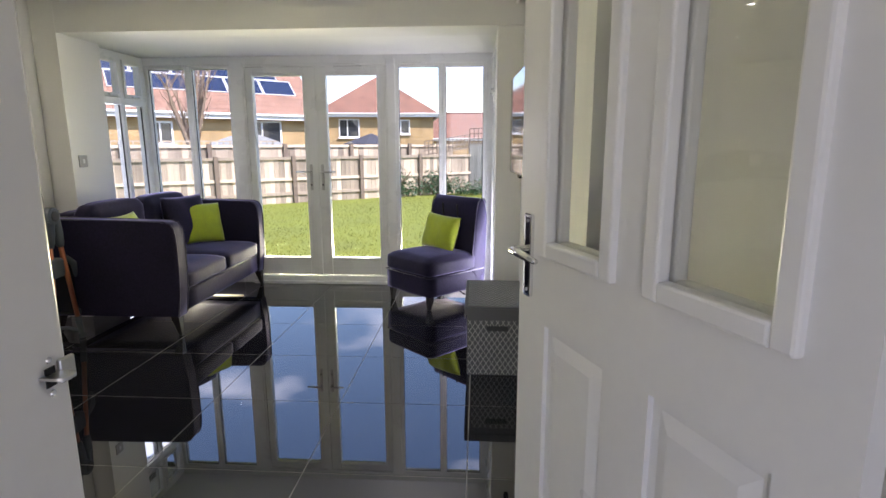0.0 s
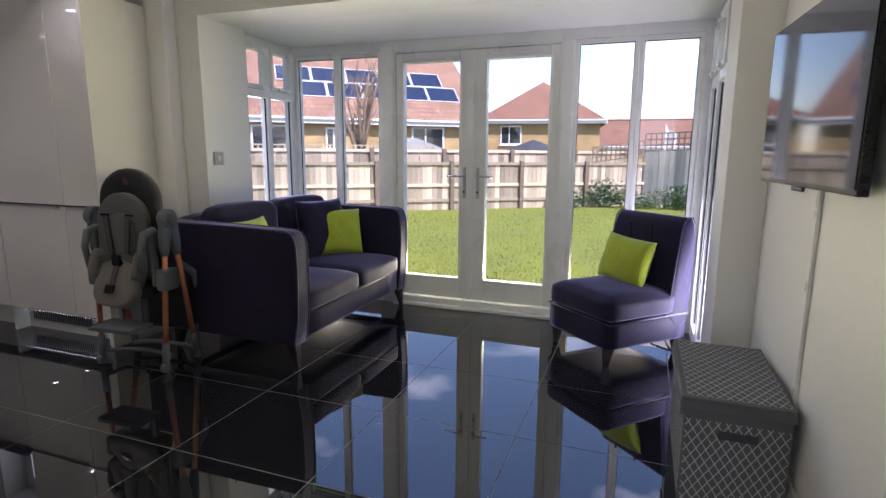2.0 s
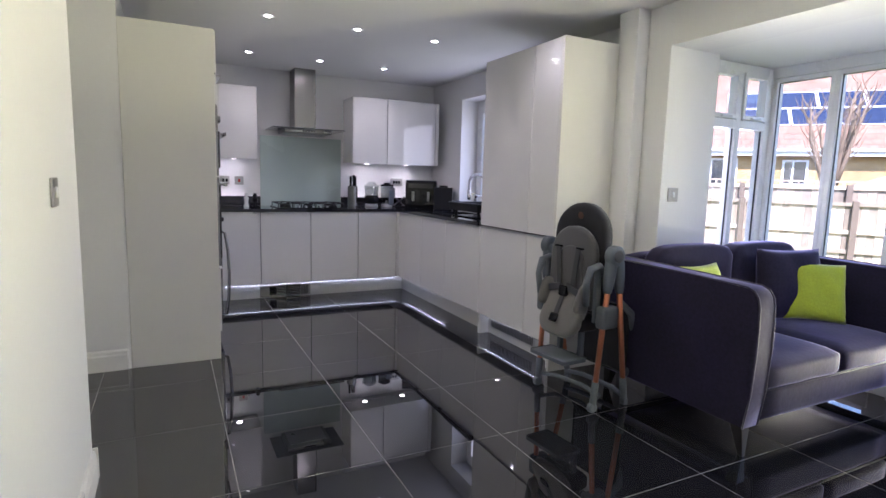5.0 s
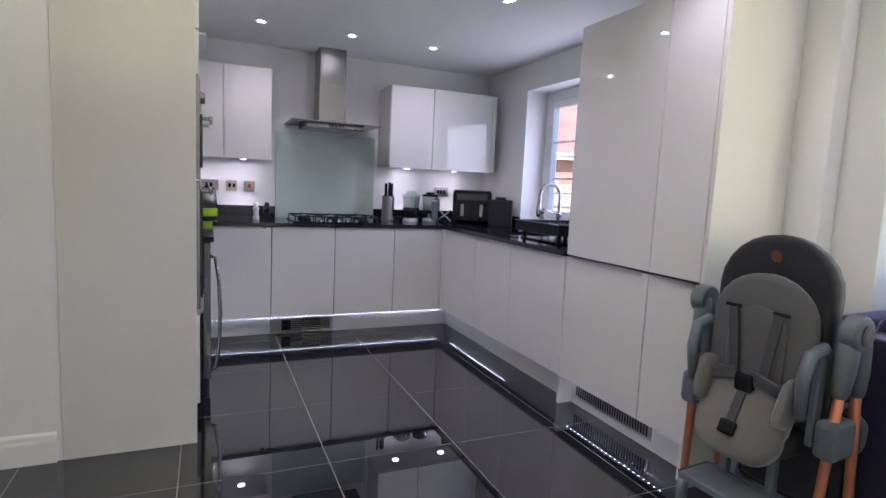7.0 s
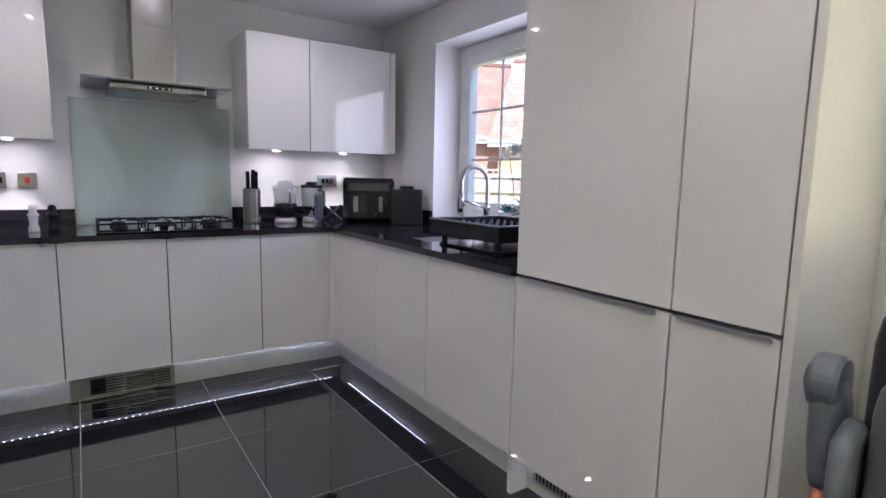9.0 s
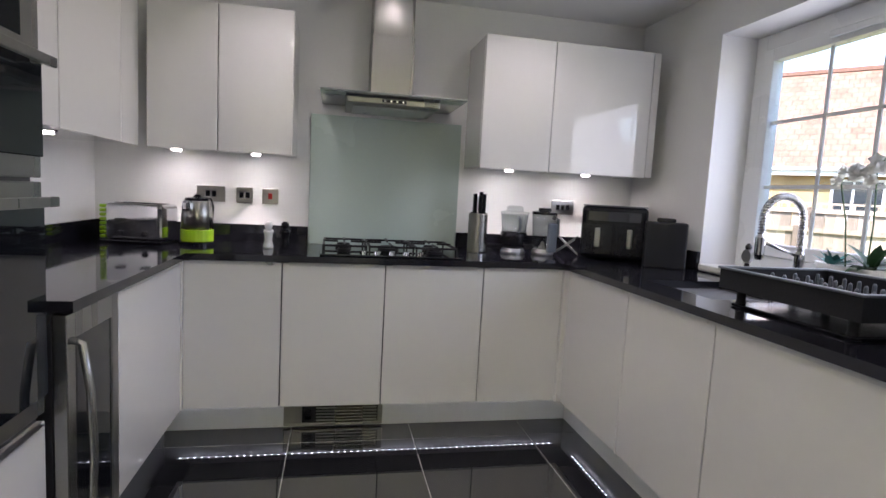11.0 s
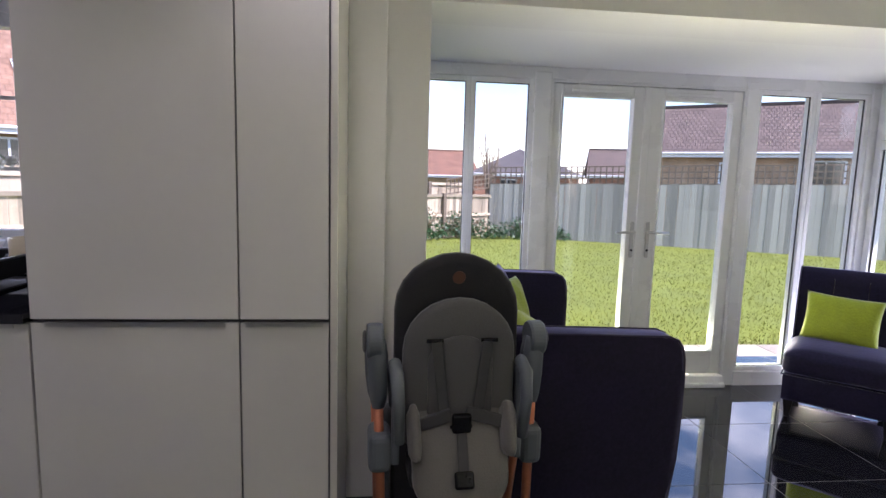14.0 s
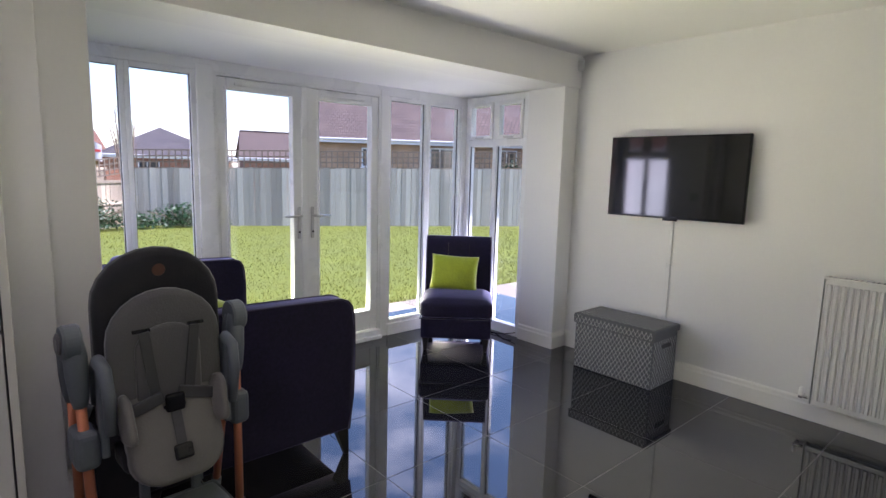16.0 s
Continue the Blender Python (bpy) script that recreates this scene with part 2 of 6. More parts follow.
M_RBRICK = brick_mat("orange red brick", (0.36, 0.13, 0.065), (0.44, 0.17, 0.08), (0.36, 0.28, 0.22))
M_OBRICK = brick_mat("light orange brick", (0.44, 0.26, 0.14), (0.50, 0.31, 0.18), (0.44, 0.35, 0.26))
M_RTILE = brick_mat("red roof tiles", (0.22, 0.105, 0.068), (0.26, 0.13, 0.085), (0.16, 0.08, 0.055), bw=0.30, bh=0.30, gap=0.02, bump=0.6)
# red tile copy lightened to put overexposure glare into its colour
M_RTILE_GLARE = brick_mat("glare-paled red roof tiles", (0.265, 0.145, 0.096), (0.31, 0.18, 0.125), (0.19, 0.105, 0.072), bw=0.30, bh=0.30, gap=0.02, bump=0.6)
M_BTILE = brick_mat("brown roof tiles", (0.150, 0.105, 0.086), (0.18, 0.13, 0.11), (0.07, 0.05, 0.042), bw=0.22, bh=0.30, gap=0.03, bump=0.7)
M_DTILE = brick_mat("dark roof tiles", (0.10, 0.085, 0.085), (0.13, 0.11, 0.11), (0.05, 0.045, 0.045), bw=0.30, bh=0.32, gap=0.03, bump=1.0)
M_FASCIA = mat("white fascia board", (0.75, 0.75, 0.74), 0.4, vary=0.04)
M_SOLAR = mat("solar cells", (0.020, 0.030, 0.065), 0.12, vary=0.25, spec=0.6)
M_DPANE = mat("far window pane", (0.03, 0.035, 0.04), 0.05, vary=0.2, spec=0.6)
M_SLATE = mat("dark canvas", (0.05, 0.05, 0.06), 0.8, vary=0.1)
M_FLAG = mat("flag cloth", (0.75, 0.75, 0.75), 0.8)


# ---- mesh helpers ----
def mesh_of(name, bm, material, smooth=False):
    me = bpy.data.meshes.new(name)
    bm.to_mesh(me)
    bm.free()
    for p in me.polygons:
        p.use_smooth = smooth
    for m in (material if isinstance(material, (list, tuple)) else (material,)):
        me.materials.append(m)
    return me


def thing(name, label, category, at=(0, 0, 0), rz=0.0, group="", kind=""):
    ob = new(name)
    ob.empty_display_size = 0.1
    ob.matrix_world = pose(*at, 0, 0, rz)
    return tagged(ob, label, category, group, kind)


def part(name, bm, material, parent, label="", smooth=False, m=None):
    ob = new(name, mesh_of(name, bm, material, smooth))
    ob.parent = parent
    if m is not None:
        ob.matrix_local = m
    return tagged(ob, label)


def solid(name, bm, material, label, category, group="", kind="", smooth=False):
    return tagged(new(name, mesh_of(name, bm, material, smooth)), label, category, group, kind)


def struct(name, bm, material, label="", smooth=False):
    return tagged(new(name, mesh_of(name, bm, material, smooth)), label, "", "", "structure")


def add_box(bm, x0, y0, z0, x1, y1, z1, bevel=0.0, seg=2, m=None):
    r = bmesh.ops.create_cube(bm, size=1.0)
    vs = r["verts"]
    bmesh.ops.transform(bm, verts=vs, matrix=Matrix.Translation(((x0 + x1) / 2, (y0 + y1) / 2, (z0 + z1) / 2)) @ Matrix.Diagonal((abs(x1 - x0), abs(y1 - y0), abs(z1 - z0), 1)))
    es = list({e for v in vs for e in v.link_edges})
    if bevel > 0:
        out = bmesh.ops.bevel(bm, geom=es, offset=bevel, segments=seg, affect="EDGES", profile=0.5)
        vs = list({v for f in out["faces"] for v in f.verts} | {v for v in vs if v.is_valid})
    if m is not None:
        bmesh.ops.transform(bm, verts=[v for v in vs if v.is_valid], matrix=m)
    return bm


def box(x0, y0, z0, x1, y1, z1, bevel=0.0, seg=2, m=None):
    return add_box(bmesh.new(), x0, y0, z0, x1, y1, z1, bevel, seg, m)


def boxes(*rows, bevel=0.0):
    bm = bmesh.new()
    for r in rows:
        add_box(bm, *r, bevel=bevel)
    return bm


def add_lathe(bm, profile, steps=24, m=None, caps=True):
    """A turned solid from (radius, height) pairs."""
    rings = []
    for r, z in profile:
        rings.append([bm.verts.new((max(r, 1e-4) * math.cos(2 * math.pi * i / steps), max(r, 1e-4) * math.sin(2 * math.pi * i / steps), z)) for i in range(steps)])
    for a, b in zip(rings, rings[1:]):
        for i in range(steps):
            j = (i + 1) % steps
            bm.faces.new((a[i], a[j], b[j], b[i]))
    if caps:
        bm.faces.new(list(reversed(rings[0])))
        bm.faces.new(rings[-1])
    if m is not None:
        bmesh.ops.transform(bm, verts=[v for ring in rings for v in ring], matrix=m)
    return bm


def lathe(profile, steps=24, m=None, caps=True):
    return add_lathe(bmesh.new(), profile, steps, m, caps)


def add_tube(bm, pts, radius, sides=10, squash=1.0):
    """A tube along points; radius one number or one for each point."""
    pts = [Vector(p) for p in pts]
    rad = radius if isinstance(radius, (list, tuple)) else [radius] * len(pts)
    rings = []
    up = Vector((0, 0, 1))
    prev = None
    for i, p in enumerate(pts):
        d = (pts[min(i + 1, len(pts) - 1)] - pts[max(i - 1, 0)]).normalized()
        if prev is None:
            prev = d.cross(up) if abs(d.dot(up)) < 0.95 else d.cross(Vector((1, 0, 0)))
        s = (prev - d * prev.dot(d)).normalized()
        prev = s
        t = d.cross(s)
        rings.append([bm.verts.new(p + (s * math.cos(2 * math.pi * k / sides) + t * math.sin(2 * math.pi * k / sides) * squash) * rad[i]) for k in range(sides)])
    for a, b in zip(rings, rings[1:]):
        for k in range(sides):
            j = (k + 1) % sides
            bm.faces.new((a[k], a[j], b[j], b[k]))
    bm.faces.new(list(reversed(rings[0])))
    bm.faces.new(rings[-1])
    return bm


def tube(pts, radius, sides=10, squash=1.0):
    return add_tube(bmesh.new(), pts, radius, sides, squash)


def arc(c, r, a0, a1, n, plane="xz"):
    out = []
    for i in range(n + 1):
        a = radians(a0 + (a1 - a0) * i / n)
        u, v = r * math.cos(a), r * math.sin(a)
        out.append((c[0] + u, c[1], c[2] + v) if plane == "xz" else (c[0], c[1] + u, c[2] + v) if plane == "yz" else (c[0] + u, c[1] + v, c[2]))
    return out


def add_prism(bm, outline, y0, y1, bevel=0.0, seg=2, m=None):
    """An outline in x and z, drawn out along y."""
    a = [bm.verts.new((x, y0, z)) for x, z in outline]
    b = [bm.verts.new((x, y1, z)) for x, z in outline]
    n = len(a)
    fs = [bm.faces.new(a), bm.faces.new(list(reversed(b)))]
    for i in range(n):
        j = (i + 1) % n
        fs.append(bm.faces.new((a[i], b[i], b[j], a[j])))
    vs = a + b
    if bevel:
        es = [e for e in fs[0].edges] + [e for e in fs[1].edges]
        out = bmesh.ops.bevel(bm, geom=es, offset=bevel, segments=seg, affect="EDGES", profile=0.5)
        vs = list({v for f in out["faces"] for v in f.verts} | {v for v in vs if v.is_valid})
    bmesh.ops.recalc_face_normals(bm, faces=bm.faces)
    if m is not None:
        bmesh.ops.transform(bm, verts=[v for v in vs if v.is_valid], matrix=m)
    return bm


def prism(outline, y0, y1, bevel=0.0, seg=2, m=None):
    return add_prism(bmesh.new(), outline, y0, y1, bevel, seg, m)


def pillow(w, h, d, n=14, sag=0.25, seed=1, edge=3.0):
    """A stuffed cushion, w by h and d thick, in x and z."""
    bm = bmesh.new()
    rnd = random.Random(seed)
    ph = [rnd.uniform(0, 6.28) for _ in range(6)]
    grid = {}
    for s in (1, -1):
        for i in range(n + 1):
            for j in range(n + 1):
                u, v = 2 * i / n - 1, 2 * j / n - 1
                if s == -1 and (i in (0, n) or j in (0, n)):
                    grid[s, i, j] = grid[1, i, j]
                    continue
                full = (max(0.0, 1 - abs(u) ** edge) * max(0.0, 1 - abs(v) ** edge)) ** 0.5
                pinch = 1 - sag * 0.25 * (1 - abs(u) ** 2) * abs(v) ** 4
                pinch2 = 1 - sag * 0.25 * (1 - abs(v) ** 2) * abs(u) ** 4
                wob = 1 + 0.10 * math.sin(3.1 * u + ph[0]) * math.sin(2.7 * v + ph[1]) + 0.05 * math.sin(7 * u + ph[2] + 4 * v)
                grid[s, i, j] = bm.verts.new((u * w / 2 * pinch2, s * d / 2 * full * wob, v * h / 2 * pinch))
        for i in range(n):
            for j in range(n):
                q = [grid[s, i, j], grid[s, i + 1, j], grid[s, i + 1, j + 1], grid[s, i, j + 1]]
                try:
                    bm.faces.new(q if s == -1 else list(reversed(q)))
                except ValueError:
                    pass
    bmesh.ops.recalc_face_normals(bm, faces=bm.faces)
    return bm

# fill lamps added as stand-in daylight at the bay, kitchen window and unseen front door
def daylight_fill(at, rot, w, h, watts, colour, spread):
    lt = new("daylight_fill", bpy.data.lights.new("daylight_fill", "AREA"))
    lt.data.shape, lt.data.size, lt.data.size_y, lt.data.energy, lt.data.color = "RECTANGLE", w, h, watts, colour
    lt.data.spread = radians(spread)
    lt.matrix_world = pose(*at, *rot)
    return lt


# lawn-tinted fill at the bay sill, aimed up to brighten ceiling and walls
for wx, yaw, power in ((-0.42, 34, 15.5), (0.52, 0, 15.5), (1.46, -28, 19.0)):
    daylight_fill((wx, 2.60, 0.16), (-111, 0, yaw), 0.95, 0.4, power, (1.0, 1.0, 0.54), 74)
daylight_fill((-1.13, 2.07, 0.95), (0, -90, -24), 1.4, 0.52, 4.5, (0.92, 0.96, 1.0), 120)
daylight_fill((2.34, 2.04, 0.25), (0, 120, 0), 0.4, 0.6, 7.0, (0.95, 0.98, 1.0), 110)
daylight_fill((-3.05, 1.60, 1.50), (-90, 0, 0), 1.2, 0.85, 2.0, (0.92, 0.96, 1.0), 180)
# hall fill lamp, added to brighten the open door; no source is seen here
daylight_fill((1.85, -3.80, 1.05), (90, 0, 0), 0.95, 2.0, 2.8, (1.0, 0.98, 0.95), 170)


# ---- the room's shell ----
XR, XK = 2.295, -4.52          # right wall, kitchen end wall
YF, YB, YL = 1.30, 2.41, -1.66  # bay opening, bay frames, wall behind the ovens
CEIL, HEAD = 2.31, 2.065
T = 0.28
struct("wall_right", boxes((XR, -1.02, 0, XR + T, YF + 0.02, CEIL), (XR + 0.165, -2.08, 0, XR + T, -1.02, CEIL)), M_WALL)
struct("wall_pier_right", box(2.12, YF + 0.02, 0, XR + T, 1.67, HEAD), M_WALL)
struct("wall_pier_left", boxes((-1.30, YF, 0, -0.96, 1.74, CEIL), bevel=0.004), M_WALL)
struct("wall_boxing", boxes((-1.30, 1.20, 0, -1.135, YF - 0.002, CEIL), bevel=0.004), M_WALL)
struct("wall_header", box(-0.96, YF, HEAD, XR + T, 1.62, CEIL), M_WALL)
# kitchen wall with the window's opening
WX0, WX1, WZ0, WZ1, KY = -3.80, -2.30, 0.945, 2.08, 1.42
struct("wall_kitchen_window", boxes((XK, KY, 0, WX0, KY + T, CEIL), (WX1, KY, 0, -1.302, KY + T, CEIL), (WX0, KY, WZ1, WX1, KY + T, CEIL), (WX0, KY, 0, WX1, KY + T, WZ0 - 0.03)), M_WALL)
struct("window_sill", box(WX0 + 0.002, KY - 0.012, WZ0 - 0.03, WX1 - 0.002, KY + 0.20, WZ0, 0.006), M_TRIM)
struct("wall_kitchen_end", box(XK - T, YL - T, 0, XK, KY + T, CEIL), M_WALL)
struct("wall_ovens", box(XK, YL - T, 0, -2.345, YL, CEIL), M_WALL)
struct("wall_recess", boxes((-2.52, -3.1, 0, -2.345, YL - T - 0.001, CEIL), (-2.345, -3.25, 0, -0.98, -3.1, CEIL), (-0.98, -3.1, 0, -0.85, -1.90, CEIL)), M_WALL)
# hall wall with the doorway
HY0, HY1, DX0, DX1 = -1.90, -1.72, 1.498, 2.465
DY0, DY1 = -2.08, -1.98
struct("wall_hall", boxes((-0.98, HY0, 0, 1.18, HY1, CEIL), (1.08, DY0, 0, 1.18, HY0, CEIL), (1.18, DY0, 0, DX0, DY1, CEIL), (DX0, DY0, 2.09, DX1, DY1, CEIL)), M_WALL)
# unseen hall enclosure; the gap is left for the added hall fill lamp
struct("wall_hall_back", boxes((0.40, -3.9, 0, 1.35, -3.75, CEIL), (2.35, -3.9, 0, XR + 0.6, -3.75, CEIL), (1.35, -3.9, 2.1, 2.35, -3.75, CEIL), (0.30, -3.9, 0, 0.40, HY0, CEIL), (XR + 0.6, -3.9, 0, XR + 0.75, DY0, CEIL), (XR + T, DY0, 0, XR + 0.75, DY0 + 0.1, CEIL)), M_WALL)
struct("ceiling", boxes((XK - T, -3.9, CEIL, XR + 0.75, 1.72, CEIL + 0.2)), M_CEIL)
struct("ceiling_bay", box(-1.30, 1.62, HEAD, XR + T, YB + 0.10, HEAD + 0.14), M_CEIL)
# unseen roof; its overhang is sized to keep direct sun off the chair
struct("roof_bay_sunshade", boxes((-1.65, 1.70, HEAD + 0.145, 2.85, YB + 0.42, HEAD + 0.26), bevel=0.01), M_DTILE)
# door frame round the doorway
struct("door_frame", boxes((DX0 - 0.06, DY0 - 0.015, 0, DX0 + 0.028, DY1 + 0.015, 2.08), (DX0 + 0.028, DY0 - 0.015, 2.02, DX1 - 0.022, DY1 + 0.015, 2.09), (DX1 - 0.022, DY0 - 0.015, 0, DX1 + 0.002, DY1 - 0.02, 2.08), bevel=0.006), M_TRIM)
strike = thing("strike_plate", "satin steel strike plate with a dark latch hole", "strike plate", (DX0 + 0.029, -1.996, 1.036))
part("plate", prism([(0.0125 * math.cos(math.radians(k * 18)), (0.0165 if k <= 10 else -0.0165) + 0.0125 * math.sin(math.radians(k * 18))) for k in range(20)], 0, 0.003, m=Matrix(((0, 0, 1, 0), (1, 0, 0, 0), (0, 1, 0, 0), (0, 0, 0, 1)))), M_SATIN, strike)
part("latch_hole", boxes((0.003, -0.008, -0.011, 0.0042, 0.006, 0.011)), M_MATTE, strike)
part("lip", box(0.0, 0.0125, -0.014, 0.006, 0.034, 0.014, 0.002), M_SATIN, strike)
for dz in (-0.019, 0.019):
    part("screw", lathe([(0.004, 0), (0.003, 0.0015)], 10, pose(0.003, 0, dz, 0, 90, 0)), M_CHROME, strike)


def skirting(name, x0, y0, x1, y1, nx, ny, h=0.13, d=0.018):
    """A moulded skirting board from one floor point to another, proud towards (nx, ny)."""
    L = math.hypot(x1 - x0, y1 - y0)
    o = [(0, 0), (d, 0), (d, h * 0.72), (d * 0.75, h * 0.80), (d * 0.7, h * 0.93), (d * 0.35, h), (0, h)]
    m = Matrix(((nx, (x1 - x0) / L, 0, x0), (ny, (y1 - y0) / L, 0, y0), (0, 0, 1, 0.001), (0, 0, 0, 1)))
    return struct(name, prism(o, 0, L, m=m), M_TRIM)


skirting("baseboard", XR, -1.0, XR, YF + 0.02, -1, 0)
skirting("baseboard", XR - 0.019, YF + 0.02, 2.12 - 0.018, YF + 0.02, 0, -1)
skirting("baseboard", 2.12, YF + 0.021, 2.12, 1.668, -1, 0)
skirting("baseboard", -1.134, YF, -0.942, YF, 0, -1)
skirting("baseboard", -0.96, YF + 0.001, -0.96, 1.738, 1, 0)
skirting("baseboard", -1.135, 1.202, -1.135, YF - 0.019, 1, 0)
skirting("baseboard", -0.96, HY1, 1.16, HY1, 0, 1)
skirting("baseboard", -0.98, HY0, -0.98, HY1 + 0.018, -1, 0)
skirting("baseboard", -2.345, -3.08, -2.345, YL - 0.02, 1, 0)

# ---- floor: tiles laid in a grid over grout ----
PX, PY = 0.655, 0.603
struct("floor_screed", box(XK - 0.2, -3.9, -0.2, XR + 0.7, YB + 0.05, -0.0035), M_GROUT)
tiled_floor = struct("floor", box(XK - 0.1, -3.85, -0.003, XR + 0.65, YB + 0.04, -0.0012), M_GROUT, "polished black porcelain tile floor with pale grout lines")
gt = 0.0024
bm = bmesh.new()
add_box(bm, gt, gt, 0, PX - gt, PY - gt, 0.0012)
tile_me = mesh_of("tile", bm, M_TILE)
for i in range(-8, 5):
    for j in range(-7, 5):
        x, y = i * PX - 0.005, j * PY
        if x > XR + 0.5 or y > YB + 0.03 or x + PX < XK or y + PY < -3.8:
            continue
        if y + PY < -1.95 and not (x > 0.2 or -2.6 < x < -0.9):
            continue
        t_ob = new("tile", tile_me)
        t_ob.parent = tiled_floor
        t_ob.location = (x, y, -0.0012)

# ---- the bay's frames ----
FD = 0.07


def fixed_light(name, x0, x1, z0, z1, y=YB, fr=0.03):
    """A fixed pane in its frame, facing along y."""
    w = struct(name, boxes((x0 - fr, y, z0 - fr, x0, y + FD, z1 + fr), (x1, y, z0 - fr, x1 + fr, y + FD, z1 + fr), (x0, y, z1, x1, y + FD, z1 + fr), (x0, y, z0 - fr, x1, y + FD, z0), bevel=0.004), M_UPVC, "white plastic framed fixed window pane")
    g = part("pane", box(x0 - 0.004, y + 0.03, z0 - 0.004, x1 + 0.004, y + 0.036, z1 + 0.004), M_GLASS, w)
    g.visible_shadow = False
    part("seal", boxes((x0, y + 0.02, z0, x0 + 0.004, y + 0.029, z1), (x1 - 0.004, y + 0.02, z0, x1, y + 0.029, z1), (x0 + 0.004, y + 0.02, z1 - 0.004, x1 - 0.004, y + 0.029, z1), (x0 + 0.004, y + 0.02, z0, x1 - 0.004, y + 0.029, z0 + 0.004)), M_RUBBER, w)
    return w


ZB, ZT = 0.13, 1.962
fixed_light("window_1", -1.00, -0.655, ZB, ZT)
fixed_light("window_2", -0.595, -0.256, ZB, ZT)
fixed_light("window_3", 1.288, 1.645, ZB, ZT)
fixed_light("window_4", 1.707, 2.038, ZB, ZT)
for x0, x1 in ((-0.226, -0.118), (1.180, 1.258), (-1.075, -1.030), (2.068, 2.135)):
    struct("window_post", box(x0, YB - 0.012, 0.0, x1, YB + FD + 0.02, 2.035, 0.006), M_UPVC)
struct("window_head", boxes((-1.10, YB - 0.006, 1.993, 2.16, YB + FD + 0.03, HEAD), bevel=0.004), M_UPVC)
struct("window_bottom", boxes((-1.03, YB - 0.02, 0.0, -0.226, YB + FD, ZB - 0.031), (1.258, YB - 0.02, 0.0, 2.068, YB + FD, ZB - 0.031), (-1.075, YB + 0.0, -0.2, 2.135, YB + 0.14, -0.004), bevel=0.004), M_UPVC)
struct("door_threshold", boxes((-0.118, YB - 0.03, 0.0, 1.180, YB + FD + 0.05, 0.075), (-0.118, YB - 0.06, 0.0, 1.180, YB - 0.031, 0.03), bevel=0.006), M_UPVC)
struct("door_frame_head", boxes((-0.118, YB - 0.004, 1.976, 1.180, YB + FD, 1.992), (-0.118, YB - 0.004, 0.076, -0.102, YB + FD, 1.976), (1.164, YB - 0.004, 0.076, 1.180, YB + FD, 1.976)), M_UPVC)


def french_leaf(name, x0, x1, gx0, gx1, handle_x, side):
    z0, z1, gz0, gz1 = 0.08, 1.972, 0.245, 1.897
    y0, y1 = YB + 0.004, YB + FD - 0.006
    d = struct(name, boxes((x0, y0, z0, gx0, y1, z1), (gx1, y0, z0, x1, y1, z1), (gx0, y0, gz1, gx1, y1, z1), (gx0, y0, z0, gx1, y1, gz0), bevel=0.005), M_UPVC, "white plastic framed glazed garden door, closed")
    part("bead", boxes((gx0 - 0.016, y0 - 0.008, gz0 - 0.016, gx0, y0 + 0.003, gz1 + 0.016), (gx1, y0 - 0.008, gz0 - 0.016, gx1 + 0.016, y0 + 0.003, gz1 + 0.016), (gx0, y0 - 0.008, gz1, gx1, y0 + 0.003, gz1 + 0.016), (gx0, y0 - 0.008, gz0 - 0.016, gx1, y0 + 0.003, gz0), bevel=0.003), M_UPVC, d)
    g = part("pane", box(gx0 - 0.01, y0 + 0.028, gz0 - 0.01, gx1 + 0.01, y0 + 0.034, gz1 + 0.01), M_GLASS, d)
    g.visible_shadow = False
    h = part("handle", boxes((handle_x - 0.013, y0 - 0.010, 0.88, handle_x + 0.013, y0 + 0.002, 1.115), bevel=0.006), M_SATIN, d, "satin metal lever handle on a long plate")
    bm2 = tube([(handle_x, y0, 1.05), (handle_x, y0 - 0.045, 1.05), (handle_x + side * 0.02, y0 - 0.052, 1.05), (handle_x + side * 0.125, y0 - 0.05, 1.048)], [0.009, 0.009, 0.009, 0.008], 10)
    part("lever", bm2, M_SATIN, h, smooth=True)
    part("keyhole", lathe([(0.008, 0), (0.008, 0.005)], 12, pose(handle_x, y0 - 0.010, 0.93, 90, 0, 0)), M_MATTE, h)
    part("trickle_vent", boxes(((x0 + x1) / 2 - 0.19, y0 - 0.010, 1.925, (x0 + x1) / 2 + 0.19, y0 + 0.002, 1.945), bevel=0.003), M_UPVC, d)
    return d


french_leaf("door_1", -0.100, 0.512, -0.036, 0.424, 0.468, -1)
french_leaf("door_2", 0.518, 1.162, 0.634, 1.094, 0.575, 1)
struct("door_meeting_bead", boxes((0.490, YB - 0.010, 0.08, 0.540, YB + 0.003, 1.972), bevel=0.004), M_UPVC)


